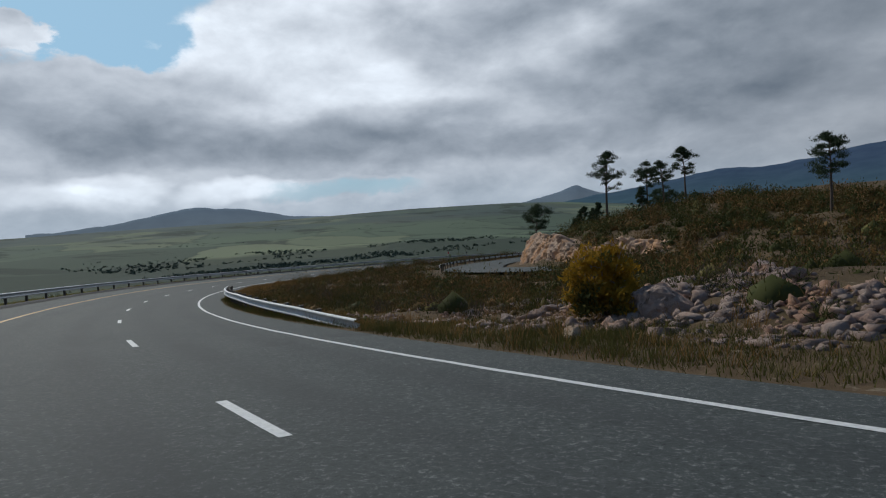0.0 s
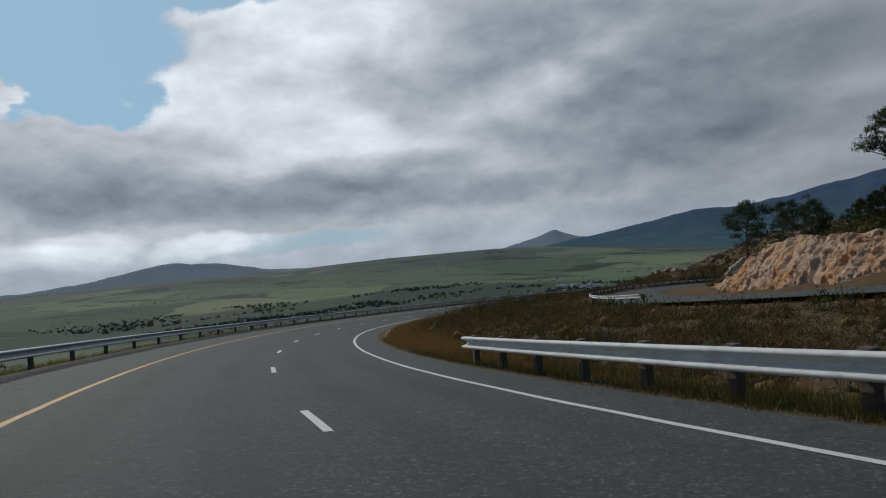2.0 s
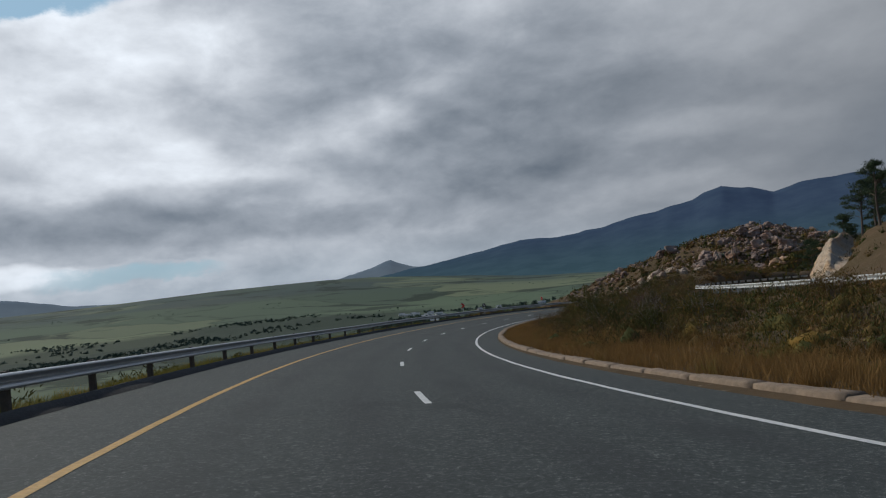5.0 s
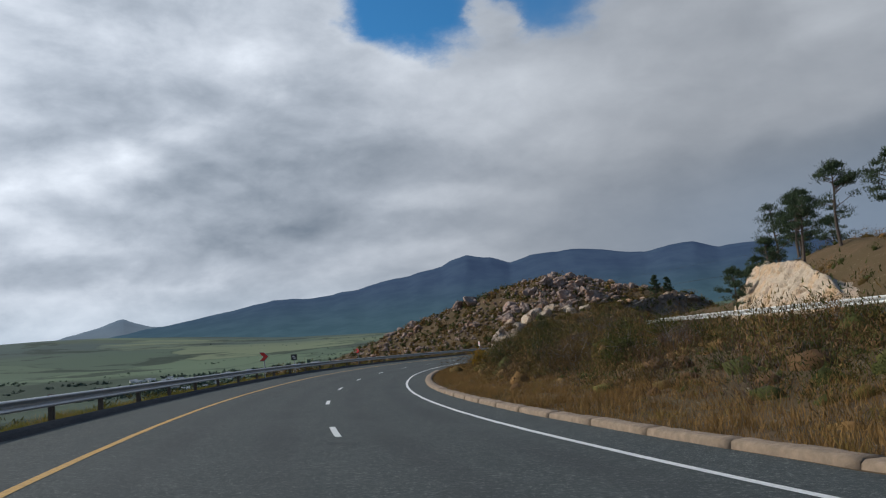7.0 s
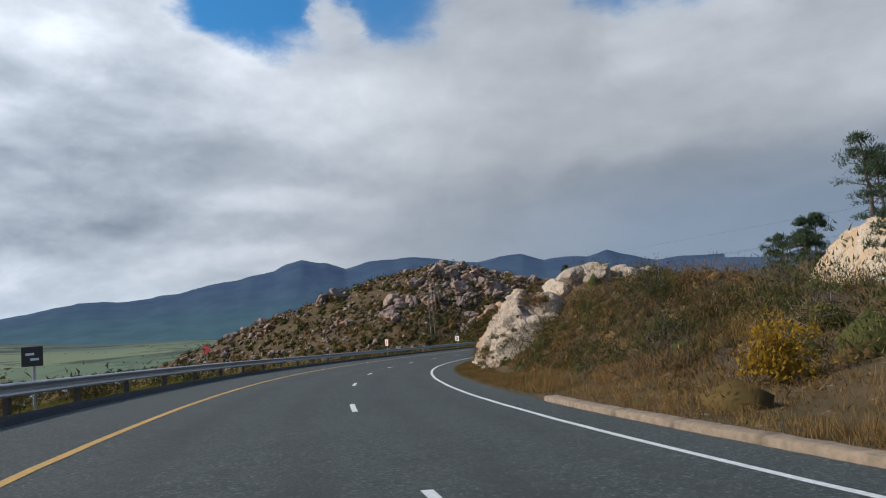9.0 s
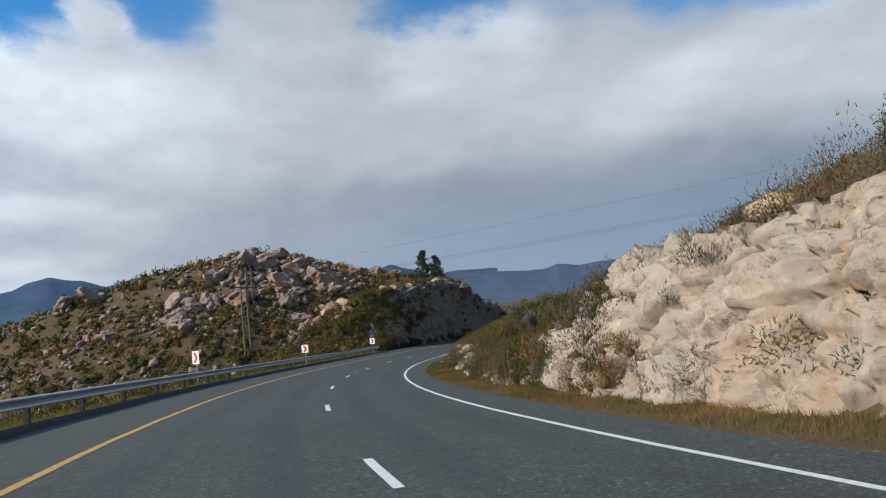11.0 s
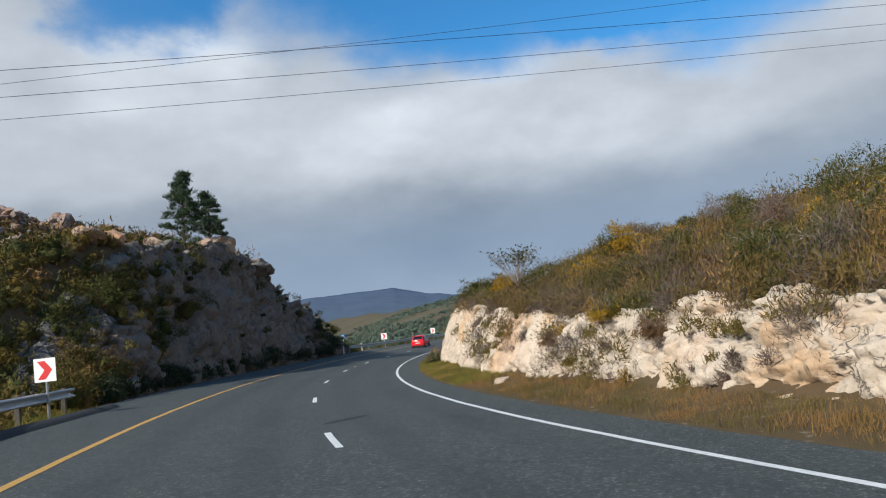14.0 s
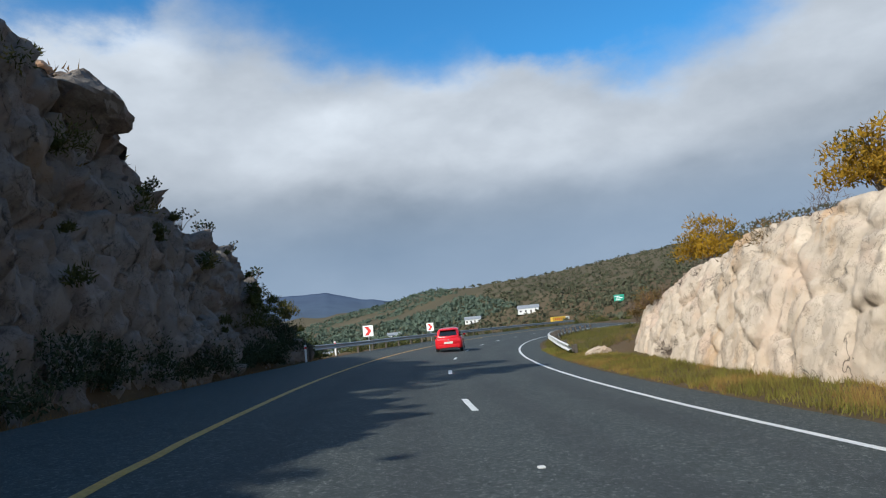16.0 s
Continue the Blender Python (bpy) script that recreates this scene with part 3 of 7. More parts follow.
def facets(p):
    """Height of broken rock: each cell is a tilted plane of its own offset, about -1..1."""
    i = np.floor(p)
    best, height = np.full(len(p), 9.0), np.zeros(len(p))
    for dx in (-1, 0, 1):
        for dy in (-1, 0, 1):
            for dz in (-1, 0, 1):
                a, b, c = i[:, 0] + dx, i[:, 1] + dy, i[:, 2] + dz
                q = np.stack([a + _hash(a, b, c), b + _hash(b, c, a + 7), c + _hash(c, a, b + 3)], 1)
                tilt = np.stack([_hash(a + 5, b, c), _hash(b + 9, c, a), _hash(c + 2, a, b)], 1) - 0.5
                d = ((p - q) ** 2).sum(1)
                near = d < best
                height = np.where(near, _hash(a + 11, b, c) - 0.5 + 2.2 * ((p - q) * tilt).sum(1), height)
                best = np.where(near, d, best)
    return height


# ---- meshes ----
def mesh_from(name, verts, faces, mats, smooth=False, index=None, uvs=None):
    """A mesh from an (n, 3) array and an (m, 3 or 4) array of corners."""
    verts, faces = np.asarray(verts, np.float32), np.asarray(faces, np.int32)
    me = bpy.data.meshes.new(name)
    k = faces.shape[1]
    me.vertices.add(len(verts))
    me.vertices.foreach_set("co", verts.ravel())
    me.loops.add(faces.size)
    me.loops.foreach_set("vertex_index", faces.ravel())
    me.polygons.add(len(faces))
    me.polygons.foreach_set("loop_start", np.arange(0, faces.size, k, dtype=np.int32))
    if index is not None:
        me.polygons.foreach_set("material_index", np.asarray(index, np.int32))
    if smooth:
        me.polygons.foreach_set("use_smooth", np.ones(len(faces), bool))
    for m in mats if isinstance(mats, (list, tuple)) else [mats]:
        me.materials.append(m)
    if uvs is not None:
        layer = me.uv_layers.new(name="UVMap")
        layer.data.foreach_set("uv", np.asarray(uvs, np.float32)[faces.ravel()].ravel())
    me.update(calc_edges=True)
    return me


def grid_faces(rows, cols, flip=False):
    a = (np.arange(rows - 1)[:, None] * cols + np.arange(cols - 1)[None]).ravel()
    quad = np.stack([a, a + 1, a + cols + 1, a + cols], 1)
    return quad[:, ::-1] if flip else quad


def thing(name, label, category, group="", kind="", data=None, m=None):
    ob = tagged(new(name, data), label, category, group, kind)
    if m is not None:
        ob.matrix_world = m
    return ob


def part(name, data, mat, parent, label="", m=None):
    """A bmesh or a mesh as one object under a thing or under a part."""
    if isinstance(data, bmesh.types.BMesh):
        me = bpy.data.meshes.new(name)
        data.to_mesh(me)
        data.free()
        me.materials.append(mat)
    else:
        me = data
    ob = new(name, me)
    ob.parent = parent
    if m is not None:
        ob.matrix_basis = m
    return tagged(ob, label)


def box(size, at=(0, 0, 0), bevel=0.0, bm=None):
    bm = bm or bmesh.new()
    made = bmesh.ops.create_cube(bm, size=1.0, matrix=Matrix.Translation(at) @ Matrix.Diagonal((*size, 1)))
    if bevel:
        edges = {e for v in made["verts"] for e in v.link_edges}
        bmesh.ops.bevel(bm, geom=list(edges), offset=bevel, segments=2, affect="EDGES", profile=0.5)
    return bm


def rod(a, b, r1, r2=None, sides=10, bm=None):
    bm = bm or bmesh.new()
    a, b = Vector(a), Vector(b)
    m = Matrix.Translation((a + b) / 2) @ (b - a).to_track_quat("Z", "Y").to_matrix().to_4x4()
    bmesh.ops.create_cone(bm, cap_ends=True, segments=sides, radius1=r1, radius2=r1 if r2 is None else r2, depth=(b - a).length, matrix=m)
    return bm


def strip(s, lats, lift=0.004, mat=None, name="strip", wobble=0.0):
    """A band laid along the road between two offsets."""
    s = np.asarray(s, float)
    lats = np.asarray(lats, float)
    S, L = np.meshgrid(s, lats, indexing="ij")
    if wobble:
        n = value_noise(np.stack([S.ravel() * 0.9, L.ravel() * 3, 0 * S.ravel()], 1)).reshape(S.shape) - 0.5
        L = L + n * wobble
    P = on_road(S, L, lift).reshape(-1, 3)
    return mesh_from(name, P, grid_faces(len(s), len(lats), True), mat, uvs=np.stack([L.ravel(), S.ravel()], 1))


# ---- the lie of the land ----
# height over the road by distance along (rows) and to the right of it (columns)
RIGHT_AT = [6.0, 8.0, 10.0, 14.0, 20.0, 26.0, 33.0, 37.0, 42.0, 50.0, 70.0, 118.0]
RIGHT = [
    (-170, 0.0, 0.3, 1.2, 3.0, 4.0, 4.5, 5.0, 5.5, 6.0, 6.5, 7.0, 8.0),
    (-10, 0.0, -0.1, -0.2, -0.4, -0.5, -0.5, -0.3, 0.0, 0.4, 1.2, 2.6, 4.0),
    (11, 0.0, 0.15, 0.65, 0.65, 0.1, -0.3, -0.3, 0.0, 0.3, 1.2, 2.6, 4.0),
    (20, 0.0, -0.1, -0.3, -0.7, -0.8, -0.8, -0.4, -0.1, 0.3, 1.2, 2.6, 4.0),
    (55, 0.0, -0.1, -0.2, -0.3, -0.3, -0.3, 0.1, 0.3, 2.8, 4.0, 5.2, 7.0),
    (80, 0.0, 0.0, 0.0, 0.1, 0.2, 0.3, 0.4, 0.6, 4.2, 6.0, 7.5, 9.0),
    (104, 0.0, 0.1, 0.2, 0.3, 0.5, 0.6, 0.7, 0.8, 3.8, 5.4, 7.5, 9.0),
    (116, 0.0, 0.1, 0.3, 0.5, 0.8, 1.0, 1.1, 1.3, 1.9, 3.0, 5.0, 7.0),
    (150, 0.0, 0.1, 0.4, 0.7, 1.2, 1.5, 1.6, 1.7, 1.9, 2.6, 4.0, 6.0),
    (180, 0.0, 0.1, 0.5, 1.2, 1.7, 1.8, 1.9, 2.2, 5.0, 6.5, 8.0, 8.0),
    (198, 0.0, 0.2, 0.7, 1.8, 2.4, 2.2, 2.0, 2.6, 7.4, 9.0, 9.5, 10.0),
    (208, 0.0, 0.12, 1.6, 3.8, 4.2, 3.0, 2.4, 3.0, 8.6, 9.5, 10.0, 10.0),
    (215, 0.0, 0.12, 2.6, 5.4, 5.0, 3.4, 2.6, 3.2, 9.2, 10.0, 10.0, 10.0),
    (228, 0.0, 0.12, 2.2, 4.0, 5.2, 4.2, 2.9, 3.5, 9.6, 10.5, 11.0, 10.0),
    (240, 0.0, 0.12, 1.3, 2.8, 4.4, 4.4, 3.4, 4.2, 9.5, 11.0, 12.0, 11.0),
    (250, 0.0, 0.3, 1.3, 2.4, 3.6, 4.6, 5.6, 7.4, 9.0, 10.0, 12.0, 12.0),
    (264, 0.0, 0.3, 1.2, 2.5, 4.2, 5.4, 6.2, 7.2, 8.4, 9.6, 12.0, 12.0),
    (285, 0.0, 0.3, 2.1, 3.7, 4.9, 5.9, 6.6, 7.8, 9.0, 10.5, 12.5, 12.0),
    (300, 0.0, 0.3, 3.0, 4.4, 5.5, 6.4, 7.2, 8.2, 9.4, 11.0, 13.0, 12.0),
    (318, 0.0, 0.3, 3.5, 4.3, 5.4, 6.0, 7.0, 8.0, 9.2, 11.0, 12.5, 12.0),
    (331, 0.0, 0.3, 2.5, 3.6, 5.2, 6.0, 7.0, 7.6, 8.4, 9.5, 11.0, 12.0),
    (339, 0.0, 0.2, 1.0, 2.2, 3.4, 4.4, 5.4, 6.0, 7.0, 8.0, 10.0, 12.0),
    (352, 0.0, 0.0, 0.15, 0.5, 1.3, 2.4, 3.6, 4.4, 5.6, 7.2, 10.0, 12.0),
    (420, 0.0, 0.0, 0.1, 0.3, 0.9, 1.8, 3.0, 4.2, 5.6, 8.0, 11.0, 12.0),
    (760, 0.0, 0.1, 0.4, 1.0, 2.0, 3.0, 4.0, 5.0, 6.0, 8.0, 10.0, 12.0),
]
_right_s = np.array([row[0] for row in RIGHT], float)
_right_h = np.array([row[1:] for row in RIGHT])
# crest of the rocky hill beside the road
CREST = np.array([(103, 139, -2), (93, 138, 2.2), (83, 145, 4.6), (74, 152, 7.4), (66, 155, 9.8), (61, 158, 11.0), (51, 165, 8.8), (40, 172, 5.6), (20, 183, -1), (0, 195, -8), (-30, 215, -20)], float)
# height of the cliff's top over the road, by distance along
CLIFF_TOP = ([288, 295, 299, 303, 309, 319, 326, 331, 332.6, 333.6, 337, 341, 345, 348, 352], [0.0, 2.6, 4.6, 6.8, 8.4, 9.6, 10.2, 9.4, 8.8, 7.0, 6.1, 5.4, 4.0, 2.0, 0.0])
SKYLINE = [(66, 0.2), (50, 0.42), (42, 0.55), (33, 0.83), (24, 0.86), (20, 0.7), (14, 0.2), (6, -0.55), (-3, -0.9), (-15, -1.0), (-40, -0.8), (-55, 0.1), (-62, 0.3),
           (-66, 1.2), (-68.6, 1.2), (-73.5, 1.45), (-81, 2.4), (-86, 2.95), (-93, 4.3), (-110, 5.5), (-180, 5.5)]


def upper_height(s):
    return float(np.interp(s, [50, 100, 172, 220, 262], [0.2, 0.5, 1.75, 2.5, 3.4]))


def right_height(s, lat):
    cols = np.array([np.interp(s, _right_s, _right_h[:, k]) for k in range(len(RIGHT_AT))])
    at = np.clip(np.searchsorted(RIGHT_AT, lat) - 1, 0, len(RIGHT_AT) - 2)
    a, b = np.take(RIGHT_AT, at), np.take(RIGHT_AT, at + 1)
    f = np.clip((lat - a) / (b - a), 0, 1)
    n = np.arange(len(s))
    return cols[at, n] * (1 - f) + cols[at + 1, n] * f


def hill_height(x, y):
    """The rocky hill: crest less a slope by the distance from it."""
    best = np.full(len(x), -1e3)
    p = np.stack([x, y], 1)
    for a, b in zip(CREST[:-1], CREST[1:]):
        d = b[:2] - a[:2]
        f = np.clip(((p - a[:2]) @ d) / (d @ d), 0, 1)
        off = np.sqrt(((p - a[:2] - f[:, None] * d) ** 2).sum(1))
        best = np.maximum(best, a[2] + f * (b[2] - a[2]) - 0.68 * (np.sqrt(off**2 + 30) - 5.5))
    return best


def smooth_max(a, b, k):
    return 0.5 * (a + b + np.sqrt((a - b) ** 2 + k * k))


def far_height(x, y):
    """Valley floor and the rise behind it, by bearing and distance from the road."""
    dx, dy = x - 60.0, y
    r, yaw = np.hypot(dx, dy), np.degrees(np.arctan2(-dx, dy))
    floor = np.interp(yaw, [-75, -55, -20, 10, 180], [-24.0, -30.0, -62.0, -80.0, -80.0])
    reach = np.interp(yaw, [-70, -50, 0, 180], [260.0, 330.0, 620.0, 700.0])
    z = floor * np.clip((r - 60) / reach, 0, 1) ** 0.75
    angles, tops = zip(*sorted(SKYLINE))
    top = np.interp(yaw, angles, tops)
    ridge = np.interp(yaw, [-70, -60, -50, 180], [900.0, 1500.0, 3300.0, 3300.0])
    start = np.interp(yaw, [-70, -60, -50, 180], [260.0, 500.0, 1300.0, 1300.0])
    rise = np.clip((r - start) / (ridge - start), 0, 1)
    rise = np.where(yaw > -55, rise**1.3, rise)
    z = z + (np.tan(np.radians(top)) * ridge + 2.0 - floor) * rise
    z = np.where(r > ridge, z - (r - ridge) * 0.06, z)
    n = fbm(np.stack([x * 0.0016, y * 0.0016, 0 * x], 1), 5)
    return z + (n - 0.5) * np.clip((r - 250) / 900, 0, 1) * 42.0 * np.clip(1.15 - rise, 0.06, 1)


def land(s, lat, rough=True):
    """World points of the ground's surface."""
    s, lat = np.asarray(s, float).ravel(), np.asarray(lat, float).ravel()
    p = on_road(s, lat)
    base = p[:, 2]
    x, y = p[:, 0], p[:, 1]
    rise = right_height(s, np.clip(lat, 6.0, 118.0))
    shelf = np.interp(s, [50, 100, 172, 220, 262], [0.2, 0.5, 1.75, 2.5, 3.4]) - 0.3
    edge = np.interp(s, [50, 102, 172, 200, 250], [27.5, 25.4, 23.1, 24.4, 27.5])
    on_shelf = np.clip((lat - edge + 2.2) / 2.0, 0, 1) * np.clip((edge + 10.2 - lat) / 1.2, 0, 1) * np.clip((s - 40) / 15, 0, 1) * np.clip((262 - s) / 12, 0, 1)
    right = base + rise * (1 - on_shelf) + shelf * on_shelf
    out = np.maximum(-lat - 7.6, 0.0)
    slope = base - 0.15 - 0.30 * np.minimum(out, 90) - 0.05 * np.clip(-lat - 6.2, 0, 1.4)
    soft = np.clip(out / 140.0, 0, 1)
    soft = soft * soft * (3 - 2 * soft)
    level = np.interp(s, [330, 352], [0.0, 1.0])
    slope = slope * (1 - level) + level * (base - 0.15 - 0.09 * np.minimum(out, 200))
    left = np.maximum(slope, far_height(x, y) - 4) * (1 - soft) + far_height(x, y) * soft
    hill = hill_height(x, y)
    foot = np.clip((-lat - 9.5) / 6.0, 0, 1)
    cliff = np.interp(s, [290, 304, 346, 352], [0.0, 1.0, 1.0, 0.0])
    foot = foot * (1 - cliff) + cliff * np.clip((-lat - 8.0) / 3.2, 0, 1)
    mixed = smooth_max(left, hill, 2.0)
    left = left * (1 - foot) + mixed * foot
    wide = np.interp(s, [296, 309], [10.0, 3.0])
    ledge = base + np.interp(s, *CLIFF_TOP) - 0.16 * np.maximum(-lat - 12.0, 0)
    climb = np.clip((-lat - 7.9) / wide, 0, 1)
    inward = (s > 288) & (s < 352) & (lat < -7.9) & (lat > -26)
    left = np.where(inward, np.maximum(left, left * (1 - climb) + ledge * climb), left)
    z = np.where(lat > 0, right, left)
    if rough:
        away = np.clip((np.abs(lat) - 7.0) / 6.0, 0, 1) * (1 - np.where(lat > 0, on_shelf, 0))
        n = fbm(np.stack([x * 0.22, y * 0.22, 0 * x], 1), 4) - 0.5
        z = z + n * 1.1 * away * np.clip(60 / np.maximum(np.abs(lat), 60), 0.2, 1)
    inside = (lat > -6.35) & (lat < 6.0)
    z = np.where(inside, base - 0.25, z)
    return np.stack([x, y, z], 1)


def ground_at(s, lat):
    return land([s], [lat])[0]


def build_ground():
    s = np.concatenate([np.arange(-110, -20, 6.0), np.arange(-20, 360, 1.5), np.arange(360, 641, 5.0)])
    right = np.concatenate([[118, 104, 92, 82], np.arange(74, 26, -2.5), np.arange(26, 6.2, -0.8), [6.01]])
    left = np.concatenate([[-6.36], -np.arange(6.7, 30, 0.8), -np.arange(30, 90, 2.2), -90 * 1.085 ** np.arange(0, 49)])
    lats = np.concatenate([right, left])
    S, L = np.meshgrid(s, lats, indexing="ij")
    me = mesh_from("ground", land(S, L), grid_faces(len(s), len(lats)), SOIL, smooth=True)
    thing("ground", "scrubby hillside and green farmed valley floor", "ground", kind="structure", data=me)


def build_inner_ground():
    """The plateau inside the bend and behind the road's ends, carried on from the sheet's rim."""
    u = np.linspace(-1, 1, 110)
    reach = 3000 * np.sign(u) * np.abs(u) ** 2.3
    X, Y = np.meshgrid(150 + reach, reach, indexing="ij")
    at = np.arange(-110, 641, 8.0)
    rim = land(at, np.full(len(at), 116.0), False)
    across = np.concatenate([np.linspace(116, -120, 30), -120 * 1.35 ** np.arange(1, 11)])
    rim = np.concatenate([rim] + [land(np.full(len(across), end), across, False) for end in (-110.0, 640.0)])
    line = on_road(at, 0.0)
    q = np.stack([X.ravel(), Y.ravel()], 1)
    gap = ((q[:, None] - line[None, :, :2]) ** 2).sum(2)
    near = gap.argmin(1)
    turn = np.interp(at[near], GRID, _turn)
    off = q - line[near, :2]
    side = off[:, 0] * np.cos(turn) + off[:, 1] * np.sin(turn)
    w = 1 / (((q[:, None] - rim[None, :, :2]) ** 2).sum(2) + 30.0) ** 1.5
    z = (w * rim[None, :, 2]).sum(1) / w.sum(1) - 0.8
    ahead = -off[:, 0] * np.sin(turn) + off[:, 1] * np.cos(turn)
    beyond = ((near == 0) & (ahead < -1.0)) | ((near == len(at) - 1) & (ahead > 1.0))
    keep = beyond | ((np.sqrt(gap.min(1)) > 104) & (side > 100))
    faces = grid_faces(*X.shape)
    faces = faces[keep[faces].any(1) & (beyond | (side > 60))[faces].all(1)]
    me = mesh_from("ground_plateau", np.stack([q[:, 0], q[:, 1], z], 1), faces, SOIL, smooth=True)
    thing("ground_plateau", "brown scrubby plateau inside the bend", "ground", kind="structure", data=me)


build_ground()
build_inner_ground()

# ---- carriageway ----
ROAD_S = np.concatenate([np.arange(-60, 440, 1.0)])
road_lats = [-6.35, -5.6, -4.2, -2.7, -1.0, 0.5, 2.0, 3.5, 4.8, 5.6, 6.02]


def build_road():
    me = strip(ROAD_S, road_lats, 0.0, ASPHALT, "road")
    thing("road", "dark grey worn asphalt carriageway with two lanes", "road", kind="structure", data=me)
    thing("trim_white_edge", "solid white painted edge line on the asphalt", "road line", kind="structure",
          data=strip(ROAD_S, [WHITE_AT - 0.06, WHITE_AT + 0.06], 0.006, WHITE_LINE, "line", 0.03))
    thing("trim_yellow_edge", "solid yellow painted edge line on the asphalt", "road line", kind="structure",
          data=strip(ROAD_S, [YELLOW_AT - 0.075, YELLOW_AT + 0.075], 0.006, YELLOW_LINE, "line", 0.03))
    # front ends of the dashes drift a little from an even 10 m
    marks, ends = zip((-6, 0.5), (0, 59.9), (4, 99.4), (5, 109.3), (12, 179.05), (17, 230.7), (21, 272.9), (23, 292.5), (26, 323.9), (36, 424.0))
    for n in range(-6, 36):
        end = float(np.interp(n, marks, ends))
        thing("lane_dash", "short white painted lane dash on the asphalt", "road marking", "lane dashes",
              data=strip(np.linspace(end - 2.05, end, 5), [DASH_AT - 0.06, DASH_AT + 0.06], 0.006, WHITE_LINE, "lane_dash", 0.02))


build_road()


def build_studs():
    """Small reflector studs between the dashes, and tar marks on the asphalt."""
    bm = box((0.07, 0.07, 0.018), (0, 0, 0.007), 0.005)
    stud = bpy.data.meshes.new("road_stud")
    bm.to_mesh(stud)
    bm.free()
    stud.materials.append(GALV_PALE)
    for at in (255.3, 317.0):
        thing("road_stud", "small pale reflector stud on the lane line", "road stud", "road studs", data=stud, m=by_road(at, DASH_AT))
    for s0, s1, lat0, lat1, wide in ((162.8, 164.3, -1.0, -0.85, 0.09), (284.2, 285.3, 1.6, 2.6, 0.42), (63.9, 64.2, 1.5, 2.1, 0.08)):
        s = np.linspace(s0, s1, 9)
        mid = np.linspace(lat0, lat1, 9) + (value_noise(np.stack([s * 2.1, 0 * s, 0 * s], 1)) - 0.5) * wide
        half = 0.5 * wide * np.sin(np.linspace(0.25, 2.9, 9))
        P = np.stack([on_road(s, mid - half, 0.005), on_road(s, mid + half, 0.005)], 1)
        thing("tar_mark", "dark tar mark on the worn asphalt", "road marking", data=mesh_from("tar_mark", P.reshape(-1, 3), grid_faces(9, 2, True), BERM))


build_studs()


# ---- distant mountains ----
def mountain(name, label, eye, yaws, tops, distance, depth, mat, foot=-60.0, seed=0.0):
    """A range whose crest stands at the given bearings and heights (degrees) as seen from the road at eye."""
    fine = np.linspace(yaws[0], yaws[-1], 260)
    top = np.interp(-fine, [-y for y in yaws], tops)
    top = top + (fbm(np.stack([fine * 0.9, 0 * fine + seed, 0 * fine], 1), 4) - 0.5) * 0.22
    rows = []
    for k, f in enumerate(np.linspace(0, 1, 14)):
        # from the foot in front, over the crest
        r = distance - depth * (1 - f)
        wave = fbm(np.stack([fine * 0.55, 0 * fine + seed + 3.0 * f, 0 * fine + f * 2], 1), 4) - 0.5
        height = (np.tan(np.radians(top)) * distance + eye[2] - foot) * (f**1.25) * (1 + 0.22 * wave * (1 - f) * 2 * (f > 0))
        a = np.radians(fine)
        rows.append(np.stack([eye[0] - np.sin(a) * r, eye[1] + np.cos(a) * r, foot + height], 1))
    a = np.radians(fine)
    rows.append(np.stack([eye[0] - np.sin(a) * (distance + 150), eye[1] + np.cos(a) * (distance + 150), 0 * a + foot], 1))
    me = mesh_from(name, np.concatenate(rows), grid_faces(len(rows), len(fine)), mat, smooth=True)
    thing(name, label, "mountain", kind="structure", data=me)


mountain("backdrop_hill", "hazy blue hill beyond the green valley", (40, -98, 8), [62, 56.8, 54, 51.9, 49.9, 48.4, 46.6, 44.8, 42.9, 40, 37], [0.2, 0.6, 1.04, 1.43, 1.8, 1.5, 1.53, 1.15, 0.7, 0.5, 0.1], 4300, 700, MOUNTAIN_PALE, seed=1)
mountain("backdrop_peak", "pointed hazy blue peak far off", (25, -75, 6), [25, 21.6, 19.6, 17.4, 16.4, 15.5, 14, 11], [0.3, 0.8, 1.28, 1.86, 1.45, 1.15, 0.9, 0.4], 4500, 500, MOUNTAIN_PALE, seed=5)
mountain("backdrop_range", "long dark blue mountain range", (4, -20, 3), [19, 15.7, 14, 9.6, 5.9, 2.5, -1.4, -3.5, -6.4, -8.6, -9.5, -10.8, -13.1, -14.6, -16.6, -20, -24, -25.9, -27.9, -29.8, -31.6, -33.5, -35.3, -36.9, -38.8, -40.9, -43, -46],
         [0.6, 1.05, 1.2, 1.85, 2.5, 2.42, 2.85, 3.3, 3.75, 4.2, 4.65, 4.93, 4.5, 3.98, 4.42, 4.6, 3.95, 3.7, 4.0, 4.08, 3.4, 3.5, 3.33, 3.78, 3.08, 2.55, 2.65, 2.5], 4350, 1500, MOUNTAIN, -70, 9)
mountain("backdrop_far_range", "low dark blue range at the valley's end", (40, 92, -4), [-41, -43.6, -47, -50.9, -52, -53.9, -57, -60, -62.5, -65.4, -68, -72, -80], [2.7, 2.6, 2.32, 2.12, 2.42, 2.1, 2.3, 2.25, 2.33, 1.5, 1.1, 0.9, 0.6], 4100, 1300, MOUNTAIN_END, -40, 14)


